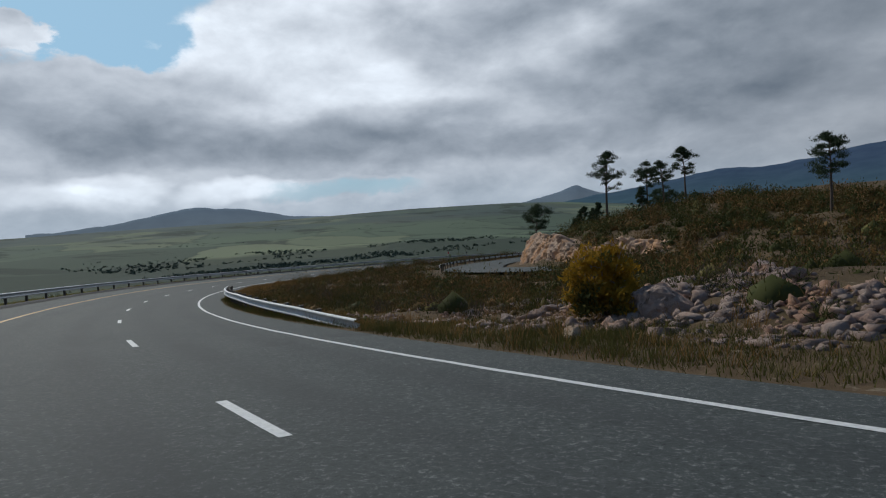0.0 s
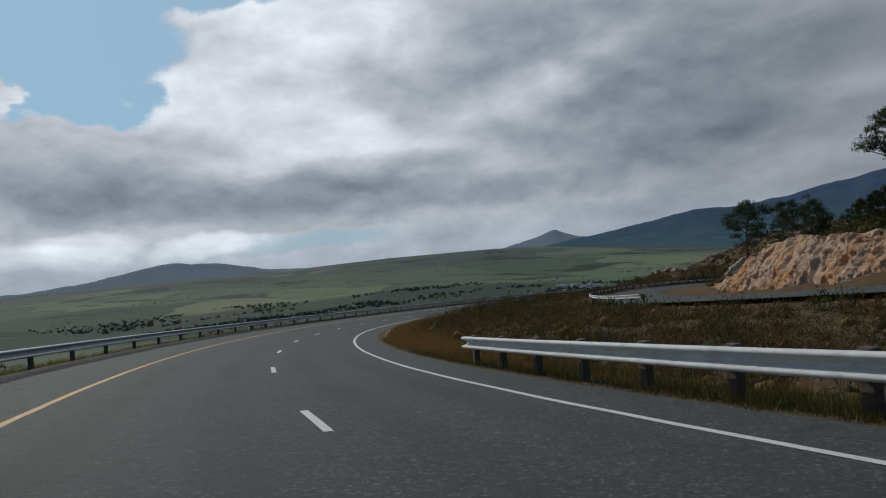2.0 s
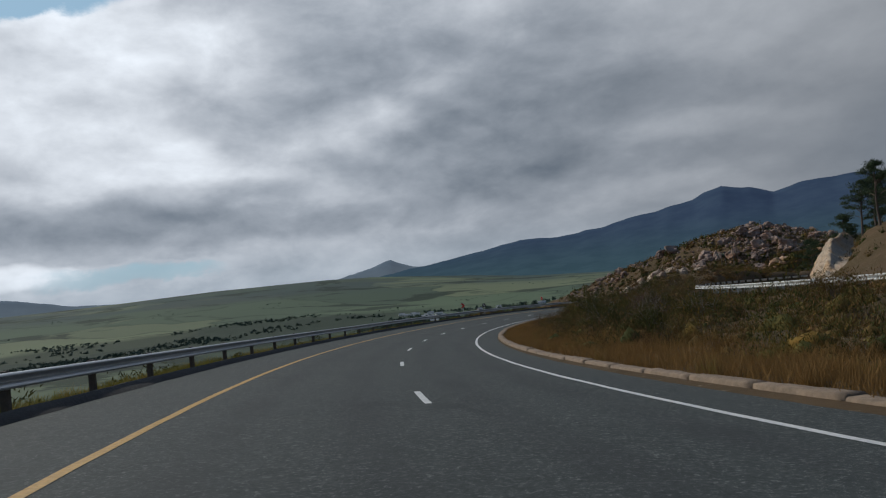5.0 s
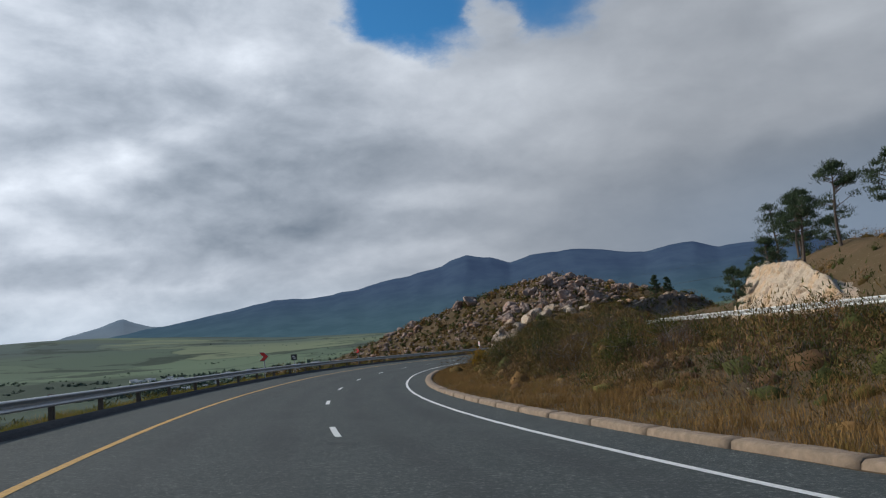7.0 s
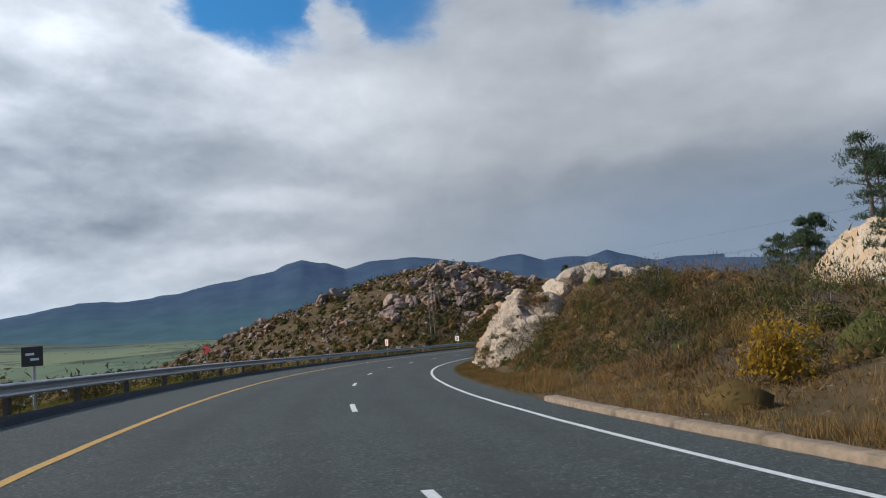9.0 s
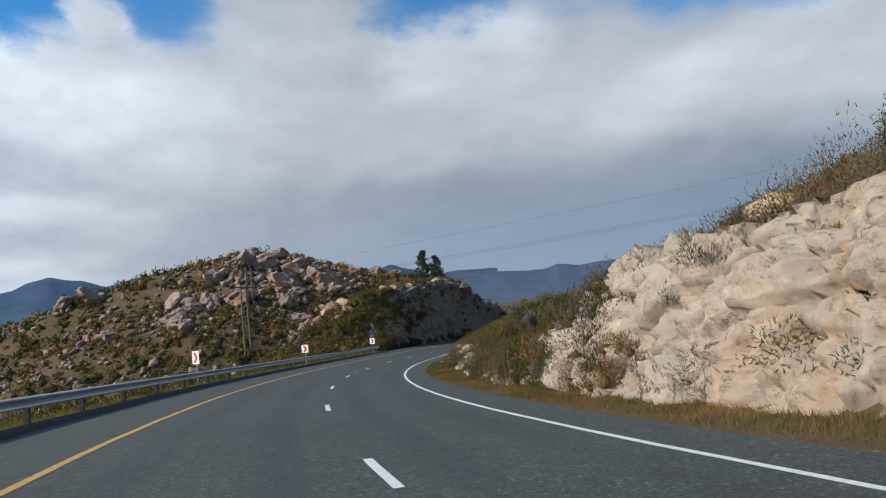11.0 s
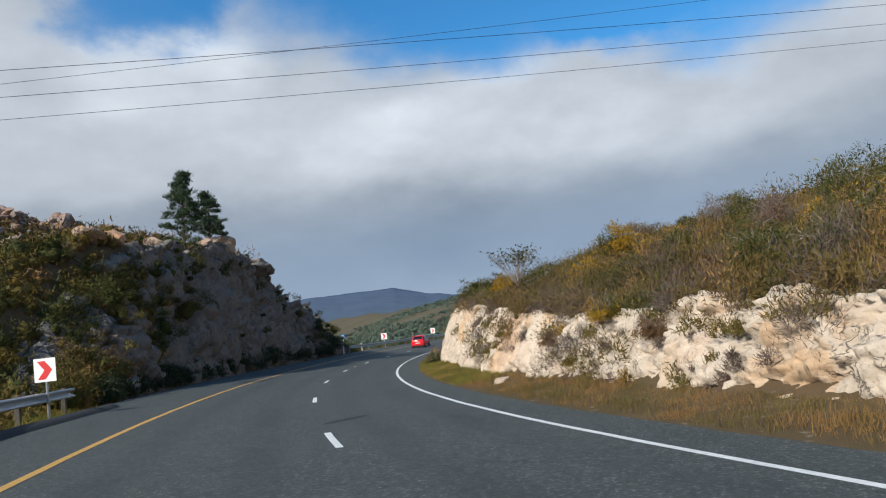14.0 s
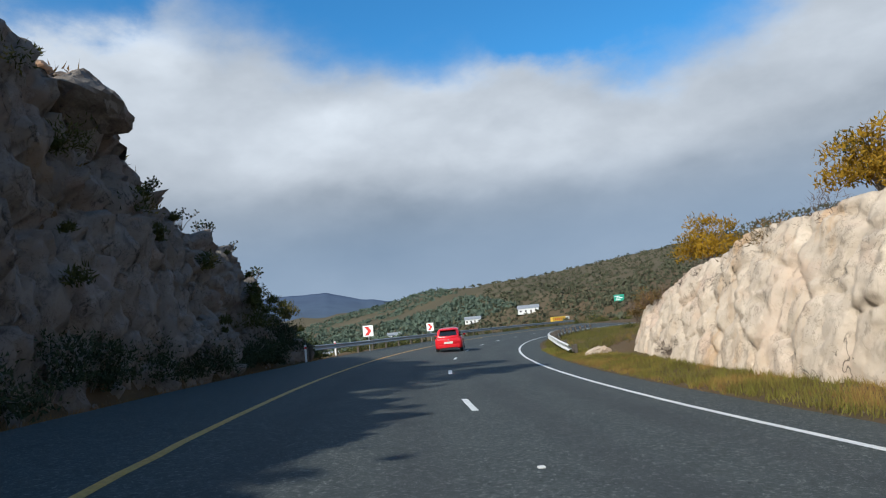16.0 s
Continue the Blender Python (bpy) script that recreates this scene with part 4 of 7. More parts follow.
# ---- rock faces ----
def cut_face(name, label, s0, s1, base, heights, lean, mat, side=1, amp=0.45, step=0.12, wrap=2.2, seed=0.0, ground=((0, 0.0),), fine=0.26, block=1.0, ribs=1.0, grain=1.0, shards=0.0, rib_z=0.35):
    """A blasted rock face beside the road, from its foot over its rounded lip into the slope behind."""
    s = np.arange(s0, s1 + step, step)
    b = np.interp(s, [k for k, _ in base], [v for _, v in base])
    h = np.interp(s, [k for k, _ in heights], [v for _, v in heights])
    h = h * (0.92 + 0.16 * fbm(np.stack([s * 0.35, 0 * s + seed, 0 * s], 1), 3))
    low = np.interp(s, [k for k, _ in ground], [v for _, v in ground])
    lean, amp, fine, ribs, shards = (np.interp(s, [k for k, _ in v], [w for _, w in v]) if isinstance(v, tuple) else np.full(len(s), v) for v in (lean, amp, fine, ribs, shards))
    n_up, n_over = 40, 10
    v = np.linspace(-0.06, 1.0, n_up)
    S = np.repeat(s[:, None], n_up + n_over, 1)
    L, Z = np.zeros_like(S), np.zeros_like(S)
    for k, f in enumerate(v):
        L[:, k] = b + side * lean * h * max(f, 0) ** 1.5
        Z[:, k] = low + h * f
    for k in range(n_over):
        L[:, n_up + k] = L[:, n_up - 1] + side * wrap * (k + 1) / n_over
    P = on_road(S, L, Z).reshape(S.shape + (3,))
    for k in range(n_over):
        g_z = land(S[:, n_up + k], L[:, n_up + k])[:, 2]
        f = (k + 1) / n_over
        P[:, n_up + k, 2] = P[:, n_up - 1, 2] * (1 - f) + (g_z - 0.25) * f + 0.12 * math.sin(f * 3.1)
    turn = np.interp(s, GRID, _turn)
    amp, fine, ribs, shards = (np.repeat(v, n_up + n_over) for v in (amp, fine, ribs, shards))
    out = -side * np.stack([np.cos(turn), np.sin(turn), 0 * turn], 1)[:, None, :] * np.where(np.arange(n_up + n_over) < n_up, 1.0, 0.55)[None, :, None]
    out = out + np.where(np.arange(n_up + n_over) < n_up, 0.25, 0.85)[None, :, None] * np.array([0, 0, 1.0])
    q = P.reshape(-1, 3)
    cell, border = blocks(q * np.array([0.75, 0.75, 0.55]) * grain + seed)
    bend = (fbm(q * 1.1 + seed, 3) - 0.5)[:, None] * 0.35
    cell2, border2 = blocks((q + bend) * np.array([2.3, 2.3, 1.7]) * grain + seed)
    chip = facets((q + bend) * np.array([1.9, 1.9, 1.4]) + seed)
    big = fbm(q * 0.28 + seed, 3) - 0.5
    rib = 1 - np.abs(2 * fbm(q * np.array([0.9, 0.9, rib_z]) + 40 + seed, 4) - 1)
    d = amp * (1.2 * big + 0.6 * block * (cell - 0.5) + 0.30 * block * (cell2 - 0.5) + 0.10 * chip + 0.8 * ribs * (rib - 0.75)) - amp * block * np.clip(0.10 - border, 0, 0.1) * 5 - amp * block * np.clip(0.12 - border2, 0, 0.12) * 2.5
    d = d + (fbm(q * 2.8 + seed, 5, 0.68) - 0.5) * fine
    if shards.any():
        d = d + shards * (facets((q + bend) * np.array([3.4, 3.4, 1.7]) + seed + 5) + 0.5 * facets((q + bend) * np.array([6.5, 6.5, 3.6]) + seed + 9))
    fade = np.ones(S.shape)
    fade[:, n_up:] = np.linspace(0.95, 0.3, n_over)
    fade[:, :2] = 0.5
    ends = np.clip(np.minimum(s - s0, s1 - s) / 2.0, 0.0, 1.0)[:, None]
    q = (P + out * (d.reshape(S.shape) * fade * (0.25 + 0.75 * ends))[..., None]).reshape(-1, 3)
    me = mesh_from(name, q, grid_faces(len(s), n_up + n_over, side > 0), mat)
    return thing(name, label, "rock face", kind="structure", data=me)


cut_face("trim_rock_outcrop", "pale jointed rock outcrop rising from the verge", 205.5, 244.6,
         [(205, 8.6), (209, 7.5), (218, 7.5), (224, 7.3), (236, 7.3), (244, 7.5)], [(205.5, 0.5), (209, 3.4), (214, 4.6), (219, 3.4), (225, 3.4), (228.5, 3.0), (230.5, 2.2), (232, 1.5), (233.5, 0.9), (235, 0.45), (237, 0.25), (239, 0.25), (241, 0.5), (244, 0.3)], 0.6, OUTCROP, seed=2.0, fine=0.46, block=1.35, amp=0.55, shards=0.10)
cut_face("trim_rock_cut", "pale blasted rock cutting, low and broken, then tall", 243.0, 339,
         [(243, 7.6), (262, 7.7), (288, 7.75), (300, 7.6), (320, 7.3), (330, 7.5), (336, 8.2), (339, 9.4)],
         [(243, 0.2), (245.5, 0.5), (247.7, 0.95), (249, 0.3), (250, 0.5), (250.8, 1.15), (251.3, 0.8), (252, 1.4), (252.7, 0.9), (253.6, 0.35), (255.5, 0.75), (257.5, 0.95), (260, 1.1), (263, 1.3), (266, 1.4), (268, 1.15), (270, 1.2), (273, 1.5), (276, 1.6), (279, 1.65), (282, 1.95), (284.5, 1.8), (286.5, 2.0), (288.5, 1.9), (290.5, 2.1), (293, 2.45), (297, 2.75), (302, 2.95), (310, 3.3), (318, 3.55), (322, 3.4), (328, 2.95), (333, 2.4), (336.5, 1.7), (339, 0.9)],
         ((243, 0.8), (262, 0.6), (280, 0.5), (298, 0.38)), ROCK, amp=((243, 0.46), (278, 0.44), (306, 0.26)), step=0.09, seed=12.0, shards=((243, 0.13), (284, 0.11), (304, 0.02)), fine=((243, 0.40), (284, 0.34), (306, 0.10)), ribs=((280, 1.0), (304, 0.15)))
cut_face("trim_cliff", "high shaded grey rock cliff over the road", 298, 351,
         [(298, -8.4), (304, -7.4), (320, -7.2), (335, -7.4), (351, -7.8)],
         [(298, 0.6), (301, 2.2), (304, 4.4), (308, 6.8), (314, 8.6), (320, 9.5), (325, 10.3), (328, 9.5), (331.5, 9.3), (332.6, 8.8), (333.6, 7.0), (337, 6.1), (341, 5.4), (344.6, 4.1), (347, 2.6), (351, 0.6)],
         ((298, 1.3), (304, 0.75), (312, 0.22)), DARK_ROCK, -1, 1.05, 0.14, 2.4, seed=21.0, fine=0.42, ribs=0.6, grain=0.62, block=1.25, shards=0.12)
cut_face("trim_orange_cut", "orange weathered cutting above the upper carriageway", 44, 117,
         [(44, 38.0), (76, 37.2), (95, 36.4), (117, 36.6)], [(44, 0.4), (48, 1.8), (56, 2.2), (64, 1.2), (70, 2.4), (76, 3.4), (84, 3.9), (92, 4.3), (100, 3.9), (104, 2.2), (110, 1.9), (117, 0.4)], 0.45, ORANGE_ROCK, amp=0.7, step=0.15, seed=31.0, ground=((50, 0.0), (100, 0.3)), fine=0.30, block=0.2, ribs=2.2, shards=0.12, rib_z=0.10)
cut_face("trim_pale_cut", "pale rounded rock cutting above the upper carriageway", 184, 245,
         [(184, 36.0), (204, 35.0), (236, 34.8), (244, 36.0)], [(184, 0.5), (187, 1.6), (191, 3.2), (198, 4.8), (205, 5.4), (214, 6.0), (226, 6.4), (234, 5.6), (240, 3.4), (244, 0.6)], 0.5, PALE_CUT, amp=0.55, step=0.2, seed=37.0, ground=((184, 1.6), (195, 1.9), (215, 2.2), (244, 3.0)))


# ---- boulders ----
def stone_mesh(seed):
    """A small angular stone."""
    local = np.random.default_rng(seed)
    bm = bmesh.new()
    pts = local.normal(size=(11, 3))
    pts = pts / np.linalg.norm(pts, axis=1)[:, None] * local.uniform(0.75, 1.1, (11, 1)) * np.array([1.1, 0.85, 0.8])
    for p in pts:
        bm.verts.new(p)
    made = bmesh.ops.convex_hull(bm, input=bm.verts)
    bmesh.ops.delete(bm, geom=[g for g in made["geom_interior"] if isinstance(g, bmesh.types.BMVert)], context="VERTS")
    bmesh.ops.triangulate(bm, faces=bm.faces)
    me = bpy.data.meshes.new("stone")
    bm.to_mesh(me)
    bm.free()
    me.materials.append(BOULDER)
    return me


PEBBLES = [stone_mesh(k + 40) for k in range(14)]


def weathered_boulder(seed, mat):
    """A single rounded, cracked block for the roadside."""
    bm = bmesh.new()
    bmesh.ops.create_icosphere(bm, subdivisions=4, radius=1.0)
    v = np.array([p.co for p in bm.verts])
    local = np.random.default_rng(seed)
    planes = local.normal(size=(15, 3))
    planes /= np.linalg.norm(planes, axis=1)[:, None]
    d = np.minimum((local.uniform(0.62, 0.95, 15) / np.maximum(v @ planes.T, 0.05)).min(1), 1.1)
    cell, border = blocks(v * 2.2 + seed)
    d = d + 0.10 * (cell - 0.5) - 0.5 * np.clip(0.09 - border, 0, 0.09) + 0.22 * (fbm(v * 2.5 + seed * 5.1, 5, 0.6) - 0.5)
    for p, co in zip(bm.verts, v * d[:, None] * np.array([1.15, 0.9, 0.78])):
        p.co = co
    me = bpy.data.meshes.new("boulder")
    bm.to_mesh(me)
    bm.free()
    me.materials.append(mat)
    return me


def crag(seed):
    """A broken block of hill rock: flat joints, steps and a rough skin."""
    bm = bmesh.new()
    bmesh.ops.create_icosphere(bm, subdivisions=3, radius=1.0)
    v = np.array([p.co for p in bm.verts])
    local = np.random.default_rng(seed)
    planes = local.normal(size=(9, 3))
    planes /= np.linalg.norm(planes, axis=1)[:, None]
    d = np.minimum((local.uniform(0.45, 0.95, 9) / np.maximum(v @ planes.T, 0.05)).min(1), 1.2)
    cell, border = blocks(v * 1.5 + seed * 3.7)
    d = d * (0.72 + 0.55 * cell) - 0.9 * np.clip(0.12 - border, 0, 0.12) + 0.16 * (fbm(v * 3.0 + seed * 5.1, 3, 0.6) - 0.5)
    for p, co in zip(bm.verts, v * d[:, None] * np.array([1.2, 0.95, 0.85])):
        p.co = co
    me = bpy.data.meshes.new("boulder")
    bm.to_mesh(me)
    bm.free()
    me.materials.append(BOULDER)
    return me


BOULDERS = [crag(k + 201) for k in range(12)]
ROADSIDE = [weathered_boulder(k + 70, PALE_CUT) for k in range(5)]
ROUGH = [weathered_boulder(k + 90, BOULDER) for k in range(3)]
rng = np.random.default_rng(7)


def place_boulder(s, lat, size, sink=0.25, label="weathered grey and tan boulder among scrub", pool=None):
    pool = pool or BOULDERS
    x, y, z = ground_at(s, lat)
    m = Matrix.Translation((x, y, z + size * (0.45 - sink))) @ Euler((rng.uniform(-0.4, 0.4), rng.uniform(-0.4, 0.4), rng.uniform(0, 6.3))).to_matrix().to_4x4() @ Matrix.Diagonal((size, size * rng.uniform(0.75, 1.1), size * rng.uniform(0.7, 1.1), 1))
    thing("boulder", label, "boulder", "boulders on the hillside", data=pool[rng.integers(len(pool))], m=m)


def joined(name, label, category, pool, places, sizes, mat):
    """Many small stones or clumps as one mesh of loose pieces."""
    verts, faces, at = [], [], 0
    data = []
    for me in pool:
        v = np.empty(len(me.vertices) * 3)
        me.vertices.foreach_get("co", v)
        f = np.array([p.vertices[:] for p in me.polygons])
        data.append((v.reshape(-1, 3), f))
    for p, size in zip(places, sizes):
        v, f = data[rng.integers(len(data))]
        a = rng.uniform(0, 6.3)
        turn = np.array([[math.cos(a), -math.sin(a), 0], [math.sin(a), math.cos(a), 0], [0, 0, 1]])
        verts.append((v * size * rng.uniform(0.75, 1.25, 3)) @ turn + p)
        faces.append(f + at)
        at += len(v)
    thing(name, label, category, kind="stuff", data=mesh_from(name, np.concatenate(verts), np.concatenate(faces), mat))


def hill_spots(count, low, high, spread):
    """Spots on the rocky hill, thicker towards its crest and in clusters."""
    out = []
    while len(out) < count:
        s, lat = rng.uniform(196, 338, 4000), -rng.uniform(9.6, 100, 4000)
        p = land(s, lat)
        h = hill_height(p[:, 0], p[:, 1])
        clump = fbm(np.stack([p[:, 0] * 0.16, p[:, 1] * 0.16, 0 * s], 1), 3)
        rise = p[:, 2] - on_road(s, 0 * lat)[:, 2]
        ok = (rise > low) & (rise < high) & (h > p[:, 2] - 1.5) & (clump + 0.022 * (np.maximum(rise, 1.0) - 5.0) > spread + rng.uniform(-0.22, 0.22, 4000))
        ok &= (s < 312) | (lat < -19)
        out += list(zip(s[ok], lat[ok], rise[ok]))
    return out[:count]


for s, lat, rise in hill_spots(150, -1.0, 40, 0.60):
    place_boulder(s, lat, float(np.clip(rng.lognormal(-0.28, 0.5), 0.35, 1.9)) * (1.0 if rise > 7 else 0.65), 0.26)
for s, lat, rise in hill_spots(36, 3.0, 40, 0.70):
    for _ in range(3):
        place_boulder(s + float(rng.normal(scale=1.3)), min(-10.0, lat + float(rng.normal(scale=1.3))), float(rng.uniform(0.6, 1.35)), 0.32, "jointed tan and pink rock mass on the hill")
for s, lat, size in ((295, -35, 1.9), (296, -37.5, 1.5), (307.4, -27.3, 2.0), (310.3, -27.9, 1.8), (302, -59, 2.4), (300, -62, 1.8), (307.3, -35.5, 2.2), (304, -36.5, 1.8), (309, -33, 1.8), (312, -22, 1.7)):
    place_boulder(s, lat, size, 0.2, "large orange brown boulder on the rocky hill")
LEDGE = [weathered_boulder(k + 95, ORANGE_ROCK) for k in range(3)]
for s, lat, size in ((302.5, -16.6, 1.7), (304.2, -15.6, 1.2), (300.8, -17.6, 1.1), (300.4, -14.6, 0.7), (302.2, -13.9, 0.8), (305.5, -16.8, 1.2), (309.0, -11.5, 0.9), (311.0, -11.0, 0.8)):
    place_boulder(s, lat, size, 0.34, "large orange brown boulder on the rocky hill", LEDGE)
spots = hill_spots(3600, -10.0, 40, 0.52)
P = land([s for s, *_ in spots], [lat for _, lat, _ in spots])
joined("scree", "loose pale stones strewn over the rocky hill", "stones", PEBBLES, P + np.array([0, 0, 0.16]), np.clip(rng.lognormal(-1.02, 0.5, len(P)), 0.16, 1.1), BOULDER)
# rubble tip beside the road at the first bend
s, lat = rng.uniform(7, 30, 9000), 7.7 + 11 * rng.beta(1.1, 1.5, 9000)
P = land(s, lat)
kept = fbm(np.stack([P[:, 0] * 0.5, P[:, 1] * 0.5, 0 * s], 1), 3) > 0.47
joined("rubble", "broken pale and pinkish stone rubble tipped on the bank", "stones", PEBBLES, P[kept], np.clip(rng.lognormal(-2.45, 0.5, kept.sum()), 0.04, 0.30), BOULDER)
for s, lat, size in ((11.2, 9.4, 0.62), (12.8, 10.6, 0.24), (10.4, 12.4, 0.32), (13.8, 13.0, 0.34), (15.4, 11.4, 0.22), (12.2, 14.2, 0.4), (17.5, 12.4, 0.24), (9.4, 10.8, 0.28)):
    place_boulder(s, lat, size, 0.3, "rough brown stone lying on the rubble bank", ROUGH)
# the overhanging knob and the sunlit rocks along the cliff's lip
x, y, z = on_road(331.1, -9.1, 8.85)
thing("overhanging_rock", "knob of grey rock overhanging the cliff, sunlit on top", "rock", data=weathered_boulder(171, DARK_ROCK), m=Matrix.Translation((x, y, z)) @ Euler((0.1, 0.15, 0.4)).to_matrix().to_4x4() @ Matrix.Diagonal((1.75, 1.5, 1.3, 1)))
for s, lat, h, size in ((330.0, -9.9, 9.3, 0.7), (325.2, -9.6, 10.1, 1.1), (323.4, -10.0, 9.9, 0.9), (316, -11.2, 9.0, 0.8)):
    thing("boulder", "rough sunlit rock on the lip of the cliff", "boulder", "boulders on the hillside", data=LEDGE[int(s) % 3], m=Matrix.Translation(on_road(s, lat, h)) @ Euler((0.3, 0.2, s)).to_matrix().to_4x4() @ Matrix.Scale(size, 4))
for s, lat, size in ((338.05, 7.4, 0.45), (11.2, 7.3, 0.22), (318.5, 7.0, 0.3), (290, 6.9, 0.22), (262, 6.9, 0.2), (232.5, 7.6, 0.36), (236.5, 7.7, 0.4), (240.6, 7.6, 0.42), (246, 7.7, 0.34)):
    place_boulder(s, lat, size, 0.3, "small loose stone on the grass verge", ROADSIDE)


CRAG = [weathered_boulder(k + 110, OUTCROP) for k in range(4)]
for s, lat, size in ((208.5, 10.4, 1.5), (210.5, 11.8, 1.9), (212.5, 13.4, 1.8), (214.5, 14.8, 1.7), (211.0, 14.6, 1.3), (216.5, 13.0, 1.5), (215.5, 16.5, 1.6), (218.5, 15.0, 1.4), (213.5, 17.2, 1.3), (220.5, 12.6, 1.2), (217.0, 18.6, 1.3)):
    place_boulder(s, lat, 0.68 * size, 0.42, "cream jointed rock ledge on the outcrop's crest", CRAG)
for s, lat, size in ((209, 11.2, 0.8), (212.5, 12.6, 1.1), (215, 11.4, 0.7), (217.5, 12.4, 0.9), (221, 13.2, 1.0), (214, 15.0, 1.0), (219, 16.0, 0.8), (225, 12.2, 0.7)):
    place_boulder(s, lat, size, 0.25, "pale cracked boulder on top of the outcrop", ROADSIDE)


# ---- guard rails ----
W_FACE = [(0.0, -0.155), (0.07, -0.143), (0.09, -0.124), (0.09, -0.085), (-0.06, -0.034), (-0.06, 0.034), (0.09, 0.085), (0.09, 0.124), (0.07, 0.143), (0.0, 0.155)]


def beam_mesh(s0, s1, lat, top, side, mat):
    """One length of W-shaped steel beam; side is the way it bulges."""
    s = np.linspace(s0, s1, 5)
    ring = W_FACE + [(d - 0.006, z) for d, z in reversed(W_FACE)]
    S = np.repeat(s[:, None], len(ring) + 1, 1)
    d = np.array([k[0] for k in ring] + [ring[0][0]])[None]
    z = np.array([k[1] for k in ring] + [ring[0][1]])[None]
    L = np.array([lat(v) for v in s])[:, None] + side * d
    H = np.array([top(v) for v in s])[:, None] - 0.155 + z
    return mesh_from("beam", on_road(S, L, H).reshape(-1, 3), grid_faces(len(s), len(ring) + 1), mat)


def guard_rail(label, s0, s1, lat, top, side, mat, bay=3.81):
    root = thing("guard_rail", label, "guard rail", m=Matrix.Translation((0, 0, 0)))
    post_bm = bmesh.new()
    box((0.14, 0.16, 1.0), (0, 0, -0.5), 0.012, post_bm)
    post = bpy.data.meshes.new("post")
    post_bm.to_mesh(post)
    post_bm.free()
    post.materials.append(POST)
    block_bm = box((0.11, 0.12, 0.30), (0, 0, 0), 0.01)
    block = bpy.data.meshes.new("spacer")
    block_bm.to_mesh(block)
    block_bm.free()
    block.materials.append(POST)
    n = max(1, int(round((s1 - s0) / bay)))
    for k in range(n + 1):
        s = s0 + (s1 - s0) * k / n
        if top(s) < 0.3:
            part("beam", beam_mesh(s, s + (s1 - s0) / n + 0.12, lat, top, side, mat), mat, root)
            continue
        part("post", post, POST, root, m=by_road(s, lat(s) - side * 0.25, top(s) + 0.02))
        part("spacer", block, POST, root, m=by_road(s, lat(s) - side * 0.12, top(s) - 0.155))
        if k < n:
            part("beam", beam_mesh(s, s + (s1 - s0) / n + 0.12, lat, top, side, mat), mat, root)
    return root


guard_rail("grey galvanised guard rail on dark timber posts", -45, 296, lambda s: RAIL_AT if s < 285 else RAIL_AT - (s - 285) * 0.07, lambda s: 0.765, 1, GALV)
guard_rail("grey galvanised guard rail along the open bend", 349, 436, lambda s: -6.3 if s > 356 else -6.3 - (356 - s) * 0.12, lambda s: 0.765, 1, GALV)
guard_rail("pale twin-ridged guard rail ending on the inner verge", 18.5, 56.3, lambda s: float(np.interp(s, [18.5, 41, 56.3], [6.5, 6.3, 6.2])), lambda s: float(np.interp(s, [18.5, 24, 29, 36, 50], [0.22, 0.42, 0.52, 0.66, 0.71])), -1, GALV_PALE, 1.9)


def upper_lat(s):
    return float(np.interp(s, [50, 102, 172, 200, 250], [27.5, 25.4, 23.1, 24.4, 27.5]))


guard_rail("pale guard rail along the upper carriageway", 92, 246, upper_lat, lambda s: upper_height(s) + 0.75, -1, GALV_PALE)
guard_rail("low pale rail on the inner verge past the cutting", 341, 402, lambda s: 6.7, lambda s: float(np.interp(s, [341, 350], [0.5, 0.76])), -1, GALV_PALE)
S = np.arange(40, 262, 1.5)
U = np.array([upper_lat(s) for s in S])
H = np.array([upper_height(s) for s in S])
wide = np.array([0.5, 2.5, 5.0, 8.6])
P = np.stack([on_road(S, U + w, H) for w in wide], 1)
thing("road_upper", "grey asphalt of the upper opposing carriageway", "road", kind="structure",
      data=mesh_from("road_upper", P.reshape(-1, 3), grid_faces(len(S), len(wide), True), ASPHALT, uvs=np.stack([np.tile(wide + 20, len(S)), np.repeat(S, len(wide))], 1)))


# ---- kerb and verge edges ----
def kerb_run():
    root = thing("kerb", "weathered tan concrete kerb along the inner verge", "kerb", kind="structure")
    ring = np.array([(6.02, -0.01), (6.035, 0.09), (6.08, 0.118), (6.33, 0.128), (6.40, 0.10), (6.43, -0.05)])
    for n, s0 in enumerate(np.arange(78.0, 187.0, 2.0)):
        s = s0 + np.array([0.006, 0.007, 0.3, 0.6, 0.9, 1.2, 1.5, 1.75, 1.993, 1.994])
        S = np.repeat(s[:, None], len(ring), 1)
        lift = (_hash(np.array([n * 1.0]), np.array([3.0]), np.array([1.0]))[0] - 0.5) * 0.014
        wob = (value_noise(np.stack([S.ravel() * 3.7, np.tile(ring[:, 0], len(s)) * 9, 0 * S.ravel()], 1)).reshape(S.shape) - 0.5) * 0.035
        sunk = np.interp(s0, [78, 88], [0.10, 0.0]) + np.interp(s0, [100, 150], [0.055, 0.01]) * _hash(np.array([n * 1.0]), np.array([8.0]), np.array([2.0]))[0]
        drop = np.array([1.0, 0, 0, 0, 0, 0, 0, 0, 0, 1.0])[:, None] * (ring[None, :, 1] + 0.08)
        P = on_road(S, ring[None, :, 0] + np.interp(s0, [78, 105, 150, 165, 187], [0.38, 0.36, -0.15, -0.3, -0.2]) + wob + lift, ring[None, :, 1] + lift + wob * 0.5 - drop - sunk)
        ends = np.concatenate([P.reshape(-1, 3)])
        part("kerb_stone", mesh_from("kerb_stone", ends, grid_faces(len(s), len(ring), True), CONCRETE), CONCRETE, root)


kerb_run()


